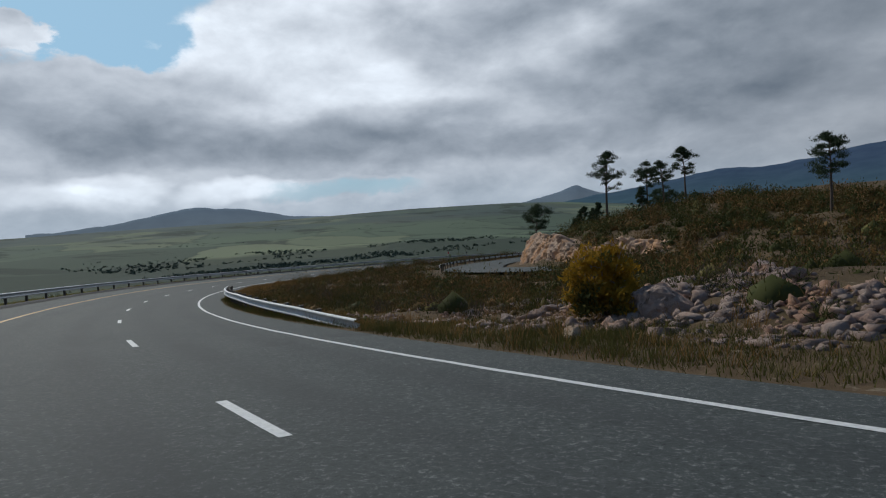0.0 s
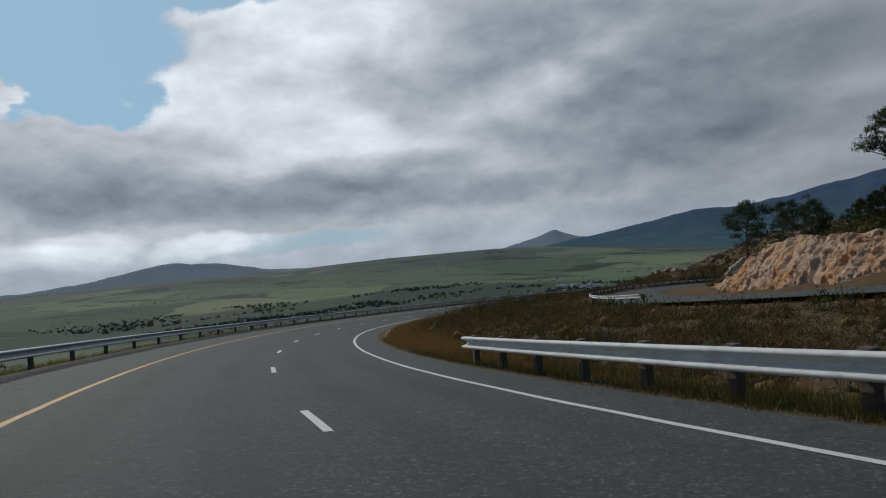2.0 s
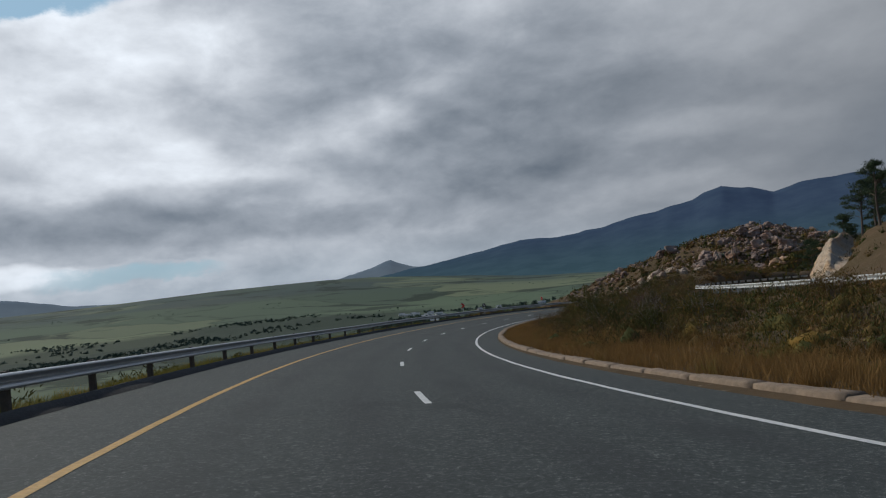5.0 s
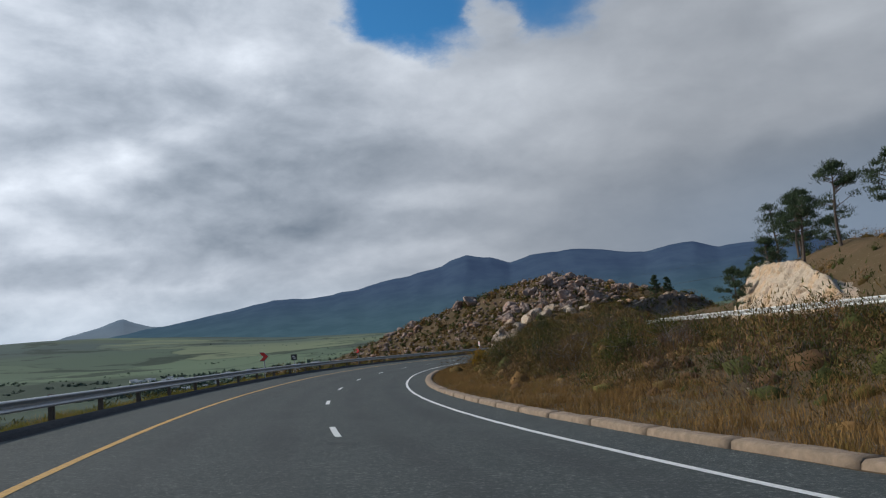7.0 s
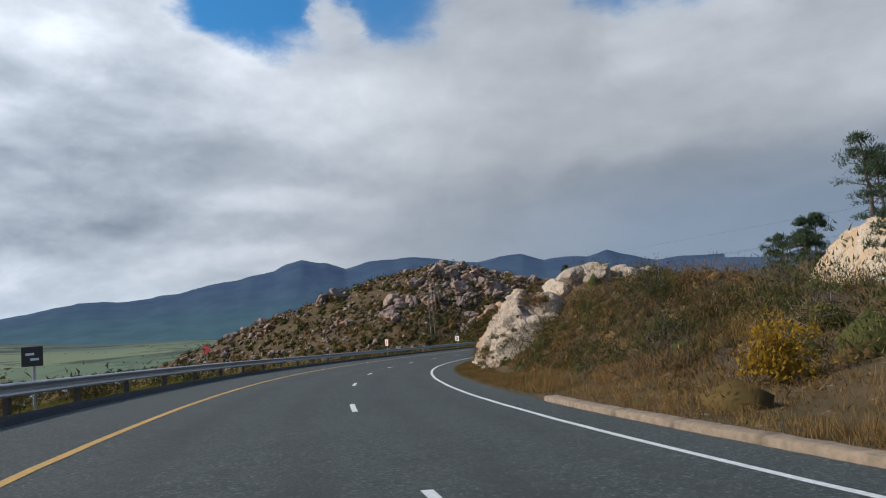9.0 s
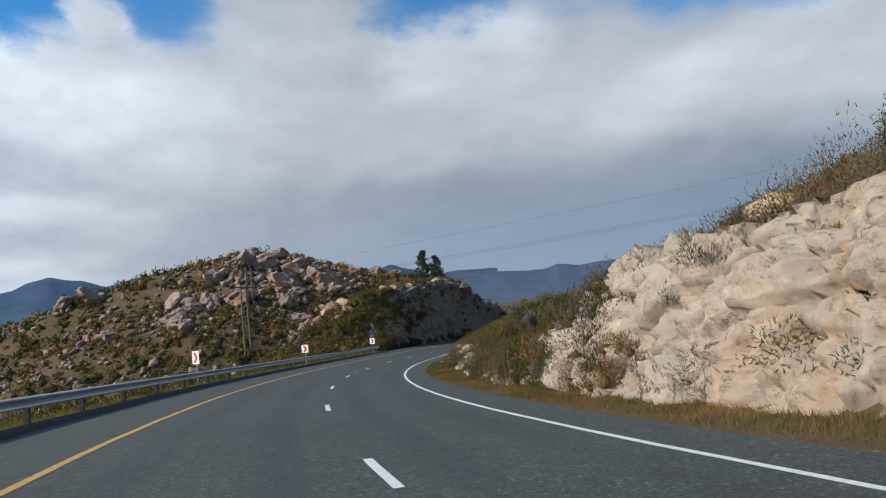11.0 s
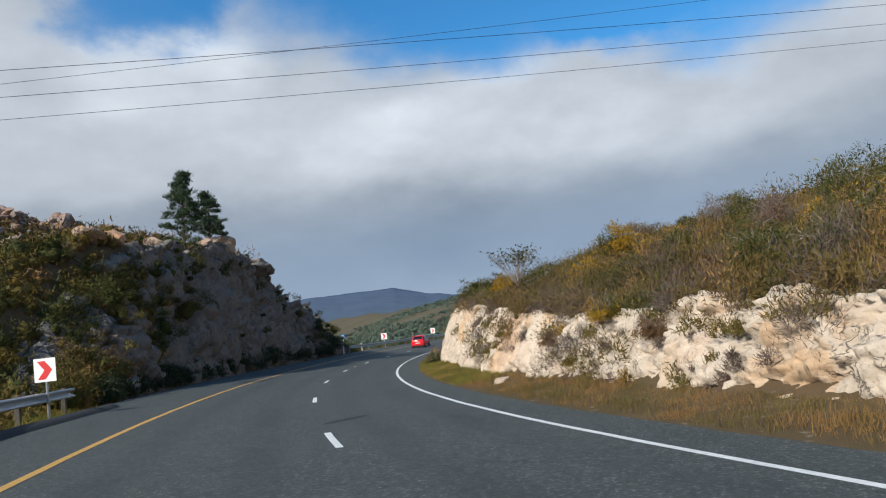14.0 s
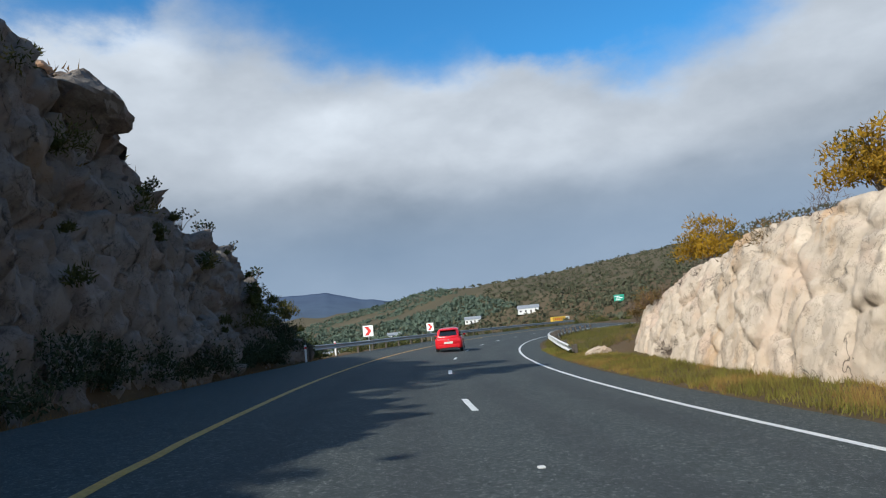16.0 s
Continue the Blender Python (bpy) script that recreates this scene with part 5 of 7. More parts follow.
def asphalt_lip():
    """The dark berm at the outer edge of the shoulder."""
    s = np.arange(-50, 297, 1.0)
    ring = np.array([(-5.30, 0.0), (-5.42, 0.09), (-5.62, 0.15), (-5.86, 0.11), (-6.05, -0.08)])
    S = np.repeat(s[:, None], len(ring), 1)
    wob = (value_noise(np.stack([S.ravel() * 0.8, np.tile(ring[:, 0], len(s)) * 3, 0 * S.ravel()], 1)).reshape(S.shape) - 0.5) * 0.14
    thing("trim_berm", "dark asphalt berm at the outer shoulder edge", "road edge", kind="structure",
          data=mesh_from("trim_berm", on_road(S, ring[None, :, 0] + wob, ring[None, :, 1]).reshape(-1, 3), grid_faces(len(s), len(ring)), BERM))


asphalt_lip()


# ---- plants ----
def blades(centres, reach, count, length, width, lift=0.35, spread=1.0, flat=0.75):
    """Quads for leaves or twigs in rounded, uneven clumps. centres (n, 3) stand on the ground, reach (n,) is each clump's radius."""
    n = np.asarray(count, int)
    who = np.repeat(np.arange(len(centres)), n)
    total = len(who)
    v = rng.normal(size=(total, 3))
    v /= np.linalg.norm(v, axis=1)[:, None]
    v[:, 2] = np.abs(v[:, 2])
    lump = 0.62 + 0.75 * value_noise(v * 2.1 + who[:, None] * 3.31)
    r = (rng.uniform(0.12, 1.0, total) ** 0.45) * lump
    at = centres[who] + v * (reach[who] * r)[:, None] * np.array([spread, spread, flat * 1.5])
    along = 0.55 * v + np.array([0, 0, lift * 1.3]) + rng.normal(scale=0.65, size=(total, 3))
    along /= np.linalg.norm(along, axis=1)[:, None]
    # leaves face outwards, so that a clump has a light and a shaded side
    side = np.cross(along, v + rng.normal(scale=0.3, size=(total, 3)))
    side /= np.linalg.norm(side, axis=1)[:, None] + 1e-9
    size = np.asarray(length)[who] if np.ndim(length) else length
    half = along * (size * rng.uniform(0.6, 1.35, total))[:, None] * 0.5
    across = side * ((np.asarray(width)[who] if np.ndim(width) else width) * rng.uniform(0.6, 1.3, total))[:, None] * 0.5
    verts = np.stack([at - half - across, at - half * 0.6 + across, at + half], 1).reshape(-1, 3)
    return verts, np.arange(3 * total).reshape(-1, 3)


_ball = bmesh.new()
bmesh.ops.create_icosphere(_ball, subdivisions=1, radius=1.0)
BALL = np.array([p.co for p in _ball.verts])
BALL_FACES = np.array([[p.index for p in f.verts] for f in _ball.faces])
_ball.free()


def clump_object(name, label, category, mat, centres, reach, count, length, width, core=0.0, **more):
    """Leaf clumps; core is the share of the reach that is closed by inner growth."""
    v, f = blades(np.asarray(centres), np.asarray(reach), count, length, width, **more)
    if core:
        inner = BALL[None] * (np.asarray(reach)[:, None, None] * core) * rng.uniform(0.65, 1.2, (len(reach), 12, 1)) * np.array([1.0, 1.0, 1.05]) + np.asarray(centres)[:, None]
        f = np.concatenate([f, (np.arange(len(reach))[:, None, None] * 12 + BALL_FACES[None]).reshape(-1, 3) + len(v)])
        v = np.concatenate([v, inner.reshape(-1, 3)])
    thing(name, label, category, kind="stuff", data=mesh_from(name, v, f, mat))


def scatter(n, s0, s1, l0, l1, keep=None):
    s, lat = rng.uniform(s0, s1, n), rng.uniform(l0, l1, n)
    p = land(s, lat)
    if keep is not None:
        ok = keep(s, lat, p)
        s, lat, p = s[ok], lat[ok], p[ok]
    return s, lat, p


def patchy(p, scale, level):
    return fbm(np.stack([p[:, 0] * scale, p[:, 1] * scale, 0 * p[:, 0] + 5], 1), 3) > level


def clear_of_upper(s, lat):
    edge = np.interp(s, [50, 102, 172, 200, 250], [27.5, 25.4, 23.1, 24.4, 27.5])
    return ~((s > 45) & (s < 262) & (lat > edge - 1.2) & (lat < edge + 11.5))


FACE_S = [205, 209, 222, 229, 231, 233, 236, 243, 256, 262, 288, 300, 320, 336, 342]
FACE_H = [0.0, 3.6, 3.4, 2.7, 1.8, 0.7, 0.2, 0.3, 0.8, 1.1, 2.0, 2.8, 3.5, 1.9, 0.0]


def off_face(s, lat):
    """Beyond the lip of the rock cutting, where plants can stand."""
    h = np.interp(s, FACE_S, FACE_H)
    lip = np.where((s > 205) & (s < 340), 8.0 + h * np.interp(s, [205, 244, 246, 287, 290], [0.75, 0.75, 0.55, 0.55, 0.38]) + 0.3, 7.6)
    return lat > lip


def off_face_only(s, lat, p):
    return off_face(s, lat - 0.2)


# scrub on the inner bank
kinds = ((SCRUB, "scrub_bank", "dense olive and brown fynbos scrub on the bank", 1700, 0.12, 0.027), (HEATH, "heath_bank", "reddish brown heath on the bank", 1100, 0.12, 0.025), (OLIVE, "olive_bank", "yellow olive heath bushes on the bank", 800, 0.12, 0.024), (SCRUB_GREEN, "shrub_bank", "green leafy shrubs on the bank", 1050, 0.10, 0.030), (SCRUB_GREY, "twig_bank", "grey brown bare twiggy shrubs on the bank", 900, 0.20, 0.015))
for mat, name, label, n, length, width in kinds:
    s, lat, p = scatter(n, 6, 345, 7.6, 24.0, lambda s, lat, p: off_face(s, lat) & clear_of_upper(s, lat) & ((lat > np.interp(s, [50, 70, 195, 207], [10.2, 9.0, 9.0, 8.2])) | (rng.uniform(size=len(s)) < 0.12)))
    prefer = np.interp(s, [130, 165], (1.0, 0.75) if mat in (SCRUB_GREEN, OLIVE) else (0.5, 1.0))
    prefer = prefer * np.where(((s > 240) | (s < 70)) & (mat == HEATH), 0.35, 1.0)
    kept = rng.uniform(size=len(s)) < prefer
    s, lat, p = s[kept], lat[kept], p[kept]
    near = np.interp(lat, [8, 11, 14, 24], [1.0, 0.88, 0.74, 0.62])
    reach = np.clip(rng.lognormal(-0.42, 0.42, len(s)), 0.3, 1.5) * np.interp(s, [60, 90, 190, 212, 228, 262, 300], [0.9, 0.95, 1.15, 1.0, 0.8, 0.65, 0.6]) * np.where((s < 205) & (mat == SCRUB_GREEN), 1.35, 1.0) * np.where(s < 150, np.interp(lat, [14, 18, 24], [1.0, 0.6, 0.45]), 1.0)
    clump_object(name, label, "shrubs", mat, p - np.array([0, 0, 0.08]), reach, (320 * near**2.6 * reach + 36).astype(int), length * (0.6 + 0.4 * reach) / near**0.7, 0.72 * width * (0.7 + 0.4 * reach) / near**1.2, core=0.0 if mat == SCRUB_GREY else 0.36, lift=0.75)
# closer heath above the rock cutting
for mat, name, label, n in ((OLIVE, "olive_heath", "yellow olive heath above the rock cutting", 480), (SCRUB, "brown_heath", "brown fynbos heath above the rock cutting", 460), (HEATH, "red_heath", "reddish heath above the rock cutting", 150), (SCRUB_GREEN, "green_heath", "small green shrubs above the rock cutting", 400)):
    s, lat, p = scatter(n, 222, 338, 8.2, 24.0, off_face_only)
    reach = np.clip(rng.lognormal(-0.5, 0.4, len(s)), 0.25, 1.1) * np.interp(s, [235, 262, 300], [0.85, 0.8, 0.72])
    clump_object(name, label, "shrubs", mat, p - np.array([0, 0, 0.06]), reach, (240 * reach * np.interp(lat, [9, 24], [1.3, 0.6]) + 26).astype(int), 0.115 * np.interp(lat, [9, 24], [0.85, 1.4]), 0.022 * np.interp(lat, [9, 24], [0.8, 1.5]), core=0.34, lift=0.8)
# scrub higher up and behind the upper carriageway
for mat, name, label, n in ((SCRUB, "scrub_slope", "brown fynbos scrub over the upper slope", 800), (SCRUB_GREEN, "shrub_slope", "dark green shrubs over the upper slope", 620)):
    s, lat, p = scatter(n, 4, 345, 20.0, 64.0, lambda s, lat, p: clear_of_upper(s, lat) & ((s < 125) | (s > 180)))
    reach = np.clip(rng.lognormal(-0.25, 0.35, len(s)), 0.4, 1.7)
    clump_object(name, label, "shrubs", mat, p - np.array([0, 0, 0.1]), reach, (105 * reach * np.interp(lat, [22, 45], [1.5, 0.6]) + 20).astype(int), 0.21 * (0.6 + 0.5 * reach), 0.065, core=0.45)
for mat, name, label in ((SCRUB, "scrub_first_bend", "brown scrub on the slope above the first bend"), (SCRUB_GREEN, "shrub_first_bend", "dark green shrubs on the slope above the first bend")):
    s, lat, p = scatter(420, 4, 52, 18, 62)
    reach = np.clip(rng.lognormal(-0.3, 0.35, len(s)), 0.35, 1.4)
    clump_object(name, label, "shrubs", mat, p - np.array([0, 0, 0.1]), reach, (80 * reach + 20).astype(int), 0.28, 0.11, core=0.4)
for mat, name, label, n in ((SCRUB, "scrub_rubble", "dry brown scrub between the heaps of rubble", 130), (SCRUB_GREEN, "shrub_rubble", "dark green shrubs between the heaps of rubble", 150), (SCRUB_GREY, "twig_rubble", "grey dead twigs between the heaps of rubble", 70)):
    s, lat, p = scatter(n, 6, 62, 7.9, 17.0, lambda s, lat, p: (s > 28) | ((rng.uniform(size=len(s)) < 0.45) & ~patchy(p, 0.5, 0.53)))
    reach = np.clip(rng.lognormal(-0.75, 0.4, len(s)), 0.2, 1.0)
    clump_object(name, label, "shrubs", mat, p - np.array([0, 0, 0.06]), reach, (420 * reach + 50).astype(int), 0.11, 0.022, core=0.0 if mat == SCRUB_GREY else 0.34, lift=0.75)
for mat, name, label, n in ((SCRUB, "scrub_flat", "low brown scrub covering the flat bank", 800), (SCRUB_GREEN, "shrub_flat", "low dark green shrubs covering the flat bank", 800), (HEATH, "heath_flat", "low reddish heath covering the flat bank", 420)):
    s, lat, p = scatter(n, 26, 175, 9.2, 23.0, lambda s, lat, p: clear_of_upper(s, lat))
    reach = np.clip(rng.lognormal(-0.7, 0.35, len(s)), 0.25, 0.9)
    clump_object(name, label, "shrubs", mat, p - np.array([0, 0, 0.06]), reach, (125 * reach * np.interp(lat, [9, 23], [1.3, 0.6]) + 18).astype(int), 0.13 * np.interp(lat, [9, 23], [0.9, 1.4]), 0.028 * np.interp(lat, [9, 23], [0.8, 1.6]), core=0.36, lift=0.8)
# full growth on the lip of the tall cutting
for mat, name, label, n in ((SCRUB, "scrub_crown", "tall brown scrub crowding the lip of the pale cutting", 110), (OLIVE, "olive_crown", "olive heath crowding the lip of the pale cutting", 100), (SCRUB_GREY, "twig_crown", "grey leafless scrub crowding the lip of the pale cutting", 120), (SCRUB_GREEN, "shrub_crown", "dark green shrubs crowding the lip of the pale cutting", 70)):
    s = rng.uniform(274, 316, n)
    h = np.interp(s, FACE_S, FACE_H)
    lat = 7.9 + h * np.interp(s, [287, 290], [0.55, 0.38]) + rng.uniform(-0.25, 2.6, n)
    p = land(s, lat)
    p[:, 2] = np.maximum(p[:, 2], on_road(s, lat, h)[:, 2] - 0.15)
    reach = np.clip(rng.lognormal(-0.55, 0.35, n), 0.25, 0.95)
    clump_object(name, label, "shrubs", mat, p, reach, (430 * reach + 50).astype(int), 0.20 if mat == SCRUB_GREY else 0.12, 0.015 if mat == SCRUB_GREY else 0.026, core=0.0 if mat == SCRUB_GREY else 0.3, lift=0.8)
for mat, name, label, n in ((SCRUB, "scrub_peaks", "tall brown scrub between the peaks of the broken rock", 60), (SCRUB_GREEN, "shrub_peaks", "dark green shrubs between the peaks of the broken rock", 50)):
    s, lat, p = scatter(n, 245, 276, 8.1, 10.4)
    reach = np.clip(rng.lognormal(-0.5, 0.3, len(s)), 0.3, 0.9)
    clump_object(name, label, "shrubs", mat, p + np.array([0, 0, 0.05]), reach, (430 * reach + 50).astype(int), 0.12, 0.026, core=0.3, lift=0.8)
for mat, name, label, n in ((SCRUB, "scrub_above_orange", "brown scrub above the orange cutting", 260), (SCRUB_GREEN, "shrub_above_orange", "dark green bushes above the orange cutting", 420)):
    s, lat, p = scatter(n, 42, 128, 38.5, 64)
    reach = np.clip(rng.lognormal(-0.05, 0.35, len(s)), 0.5, 1.9)
    clump_object(name, label, "shrubs", mat, p - np.array([0, 0, 0.1]), reach, (85 * reach + 20).astype(int), 0.30, 0.10, core=0.42)
for mat, name, label, n in ((SCRUB, "scrub_before_outcrop", "brown scrub on the bank before the outcrop", 110), (SCRUB_GREEN, "shrub_before_outcrop", "green shrubs on the bank before the outcrop", 130)):
    s, lat, p = scatter(n, 192, 209, 8.3, 18.0)
    reach = np.clip(rng.lognormal(-0.55, 0.35, len(s)), 0.3, 1.0)
    clump_object(name, label, "shrubs", mat, p - np.array([0, 0, 0.05]), reach, (230 * reach + 40).astype(int), 0.13, 0.030, core=0.36, lift=0.8)
# rocky hill and the drop beyond the rail
for mat, name, label, n in ((SCRUB, "scrub_hill", "low brown scrub between the boulders of the hill", 4300), (OLIVE, "olive_hill", "yellow olive heath on the rocky hill", 1300), (SCRUB_GREEN, "shrub_hill", "green bushes on the rocky hill", 3600)):
    s, lat, p = scatter(n, 192, 349, -98, -7.4, lambda s, lat, p: ((lat < -9.0) | (s < 294)) & (p[:, 2] > on_road(s, 0 * lat)[:, 2] - 13.0) & (rng.uniform(size=len(s)) < np.interp(-lat, [10, 60, 98], [1.0, 0.95, 0.7])))
    reach = np.clip(rng.lognormal(-0.32, 0.42, len(s)), 0.35, 1.6) * np.interp(-lat, [7, 12], [0.7, 1.0])
    clump_object(name, label, "shrubs", mat, p - np.array([0, 0, 0.06]), reach, (58 * reach * np.interp(-lat, [8, 16, 30, 60], [2.0, 1.0, 0.55, 0.35]) + 9).astype(int), 0.30 * (0.5 + 0.5 * reach) * np.interp(-lat, [20, 60], [1.0, 1.7]), 0.15 * np.interp(-lat, [8, 16, 60], [0.6, 1.0, 2.0]), core=0.55)
for mat, name, label, n in ((SCRUB_GREEN, "shrub_foot_hill", "leafy green bushes low on the rocky hill", 1050), (OLIVE, "olive_foot_hill", "yellow green heath low on the rocky hill", 650)):
    s, lat, p = scatter(n, 205, 312, -27, -8.2, lambda s, lat, p: (lat < -9.4) | (s < 296))
    reach = np.clip(rng.lognormal(-0.6, 0.4, len(s)), 0.25, 1.1)
    clump_object(name, label, "shrubs", mat, p, reach, (80 * reach + 20).astype(int), 0.17 * (0.6 + 0.4 * reach), 0.07, core=0.52)
for mat, name, label, n in ((SCRUB_GREEN, "shrub_cliff_start", "green shrubs growing over the low end of the cliff", 90), (OLIVE, "olive_cliff_start", "olive heath growing over the low end of the cliff", 70), (SCRUB, "scrub_cliff_start", "brown scrub growing over the low end of the cliff", 60)):
    s, f = 297 + 17 * rng.uniform(0, 1, n) ** 1.2, rng.uniform(0.0, 1.0, n) ** 0.7
    h = np.interp(s, [298, 301, 304, 308, 314], [0.6, 2.2, 4.4, 6.8, 8.6])
    f = np.maximum(f, np.interp(s, [303, 312], [0.0, 0.5]))
    p = on_road(s, -7.3 - np.interp(s, [298, 304, 312], [1.3, 0.75, 0.22]) * h * f**1.5, h * f)
    reach = np.clip(rng.lognormal(-0.6, 0.35, n), 0.3, 1.0)
    clump_object(name, label, "shrubs", mat, p, reach, (170 * reach + 30).astype(int), 0.16, 0.05, core=0.4)
for mat, name, label, n in ((SCRUB, "scrub_hill_end", "brown scrub low on the near end of the hill", 420), (SCRUB_GREEN, "shrub_hill_end", "green bushes low on the near end of the hill", 380)):
    s, lat, p = (np.concatenate(k) for k in zip(scatter(n // 3, 200, 262, -30, -9.0), scatter(n, 258, 300, -46, -12.0)))
    reach = np.clip(rng.lognormal(-0.3, 0.35, len(s)), 0.35, 1.3)
    clump_object(name, label, "shrubs", mat, p - np.array([0, 0, 0.06]), reach, (75 * reach + 14).astype(int), 0.24, 0.10, core=0.5)
s, lat, p = scatter(800, 287, 312, -17, -7.7, lambda s, lat, p: rng.uniform(size=len(s)) < np.interp(s, [287, 293, 305, 312], [0.3, 1.0, 1.0, 0.4]))
reach = np.clip(rng.lognormal(-0.7, 0.4, len(s)), 0.2, 0.9)
clump_object("shrub_cliff_end", "olive shrubs where the cliff meets the rocky hill", "shrubs", OLIVE, p, reach, (95 * reach + 22).astype(int), 0.15, 0.065, core=0.55)
s, lat, p = scatter(900, -40, 215, -26, -7.3, lambda s, lat, p: rng.uniform(size=len(s)) < np.interp(-lat, [7, 26], [1.0, 0.6]))
reach = np.clip(rng.lognormal(-0.75, 0.4, len(s)), 0.2, 1.0)
clump_object("bush_drop", "green bushes on the slope beyond the rail", "shrubs", SCRUB_GREEN, p - np.array([0, 0, 0.05]), reach, (70 * reach + 20).astype(int), 0.22, 0.07)
s, lat, p = scatter(420, 352, 470, -60, -7.4)
reach = np.clip(rng.lognormal(-0.2, 0.5, len(s)), 0.3, 2.2)
clump_object("bush_valley_edge", "mixed bushes below the open bend", "shrubs", SCRUB_GREEN, p - np.array([0, 0, 0.1]), reach, (90 * reach + 20).astype(int), 0.4, 0.12)
s, lat, p = scatter(700, 341, 470, 8.2, 60, lambda s, lat, p: (lat > 14) | (rng.uniform(size=len(s)) < 0.4))
reach = np.clip(rng.lognormal(-0.4, 0.4, len(s)), 0.3, 1.5) * np.interp(lat, [8, 14, 22], [0.35, 0.6, 1.0])
half = rng.uniform(size=len(s)) < 0.5
clump_object("scrub_far_bank", "grey brown scrub on the bank past the cutting", "shrubs", SCRUB_GREY, p[half] - np.array([0, 0, 0.1]), reach[half], (130 * reach[half] + 20).astype(int), 0.28, 0.06)
clump_object("shrub_far_bank", "olive green shrubs on the bank past the cutting", "shrubs", SCRUB_GREEN, p[~half] - np.array([0, 0, 0.1]), reach[~half], (130 * reach[~half] + 20).astype(int), 0.26, 0.08)
# low close scrub right behind the lip of the cuttings
def behind_lip(s, lat, p):
    h = np.interp(s, [209, 214, 225, 230, 233, 236, 243, 256, 288, 300, 320, 336], [3.4, 4.6, 3.2, 2.2, 0.7, 0.3, 0.3, 0.7, 2.2, 2.9, 3.6, 2.1])
    return lat > 7.9 + h * np.interp(s, [244, 246, 287, 290], [0.75, 0.55, 0.55, 0.38]) + 0.35


for mat, name, label, n in ((SCRUB, "scrub_low", "low brown scrub close behind the lip of the cutting", 620), (SCRUB_GREEN, "shrub_low", "low green shrubs close behind the lip of the cutting", 420), (OLIVE, "olive_low", "low olive heath close behind the lip of the cutting", 520), (SCRUB_GREY, "twig_low", "low grey twigs close behind the lip of the cutting", 320)):
    s, lat, p = (np.concatenate(k) for k in zip(scatter(n // 3, 222, 246, 8.4, 14.0, behind_lip), scatter(n, 246, 338, 8.4, 15.0, behind_lip)))
    reach = np.clip(rng.lognormal(-0.85, 0.3, len(s)), 0.25, 0.75) * np.interp(s, [295, 312], [1.0, 0.7])
    clump_object(name, label, "shrubs", mat, p, reach, (125 * reach + 20).astype(int), 0.14, 0.024, core=0.0 if mat == SCRUB_GREY else 0.36, lift=0.8)
# plants hanging on the rock cutting
s = np.concatenate([rng.uniform(207, 330, 230), rng.uniform(280, 298, 60)])
f = rng.uniform(0.05, 0.95, 290)
h = np.interp(s, FACE_S, FACE_H)
p = on_road(s, 7.75 + h * np.interp(s, [205, 244, 246, 287, 290], [0.75, 0.75, 0.55, 0.55, 0.38]) * f**1.5 - 0.1, h * f)
ok = patchy(p, 0.3, 0.47)
p, reach = p[ok], np.clip(rng.lognormal(-1.1, 0.45, ok.sum()), 0.12, 0.75)
half = rng.uniform(size=len(p)) < 0.6
clump_object("scrub_on_rock", "dry brown tufts growing from the rock cutting", "shrubs", SCRUB_GREY, p[half], reach[half], (520 * reach[half] + 60).astype(int), 0.16, 0.014)
clump_object("shrub_on_rock", "olive shrubs rooted in the rock cutting", "shrubs", OLIVE, p[~half], reach[~half], (480 * reach[~half] + 60).astype(int), 0.12, 0.03)
# growth on the outcrop
s, f = rng.uniform(206, 236, 120), rng.uniform(0.0, 1.0, 120)
h = np.interp(s, [205.5, 209, 214, 219, 225, 228.5, 230.5, 236], [0.5, 3.4, 4.6, 3.4, 3.2, 2.7, 1.6, 1.1])
p = on_road(s, np.interp(s, [205, 209, 222, 244], [8.6, 7.5, 8.0, 7.6]) + 0.75 * h * f**1.5 - 0.1, h * f)
reach = np.clip(rng.lognormal(-1.25, 0.45, 120), 0.12, 0.6)
for k, (mat, name, label) in enumerate(((SCRUB, "scrub_outcrop", "brown tufts rooted in the pale outcrop"), (SCRUB_GREEN, "shrub_outcrop", "green shrubs rooted in the pale outcrop"))):
    pick = np.arange(120) % 2 == k
    clump_object(name, label, "shrubs", mat, p[pick], reach[pick], (420 * reach[pick] + 50).astype(int), 0.12, 0.024)
for mat, name, label, n in ((SCRUB, "scrub_outcrop_foot", "tall brown scrub over the low end of the outcrop", 60), (SCRUB_GREEN, "shrub_outcrop_foot", "green shrubs over the low end of the outcrop", 60), (SCRUB_GREY, "twig_outcrop_foot", "grey twigs over the low end of the outcrop", 40)):
    s, f = 222.5 + 17 * rng.uniform(0, 1, n) ** 0.8, rng.uniform(0.0, 1.0, n)
    h = np.interp(s, [222, 225, 228.5, 230.5, 232, 236, 240], [3.4, 3.2, 2.8, 2.0, 1.4, 0.5, 0.4])
    p = on_road(s, 7.35 + 0.6 * h * f**1.5, h * f)
    reach = np.clip(rng.lognormal(-0.75, 0.35, n), 0.22, 0.85)
    clump_object(name, label, "shrubs", mat, p, reach, (430 * reach + 50).astype(int), 0.20 if mat == SCRUB_GREY else 0.12, 0.015 if mat == SCRUB_GREY else 0.026, core=0.0 if mat == SCRUB_GREY else 0.3, lift=0.8)
s, lat, p = (np.concatenate(k) for k in zip(scatter(5200, 190, 246, 6.15, 8.2), scatter(3800, 262, 342, 6.1, 7.7)))
grass_points = (s, lat, p)
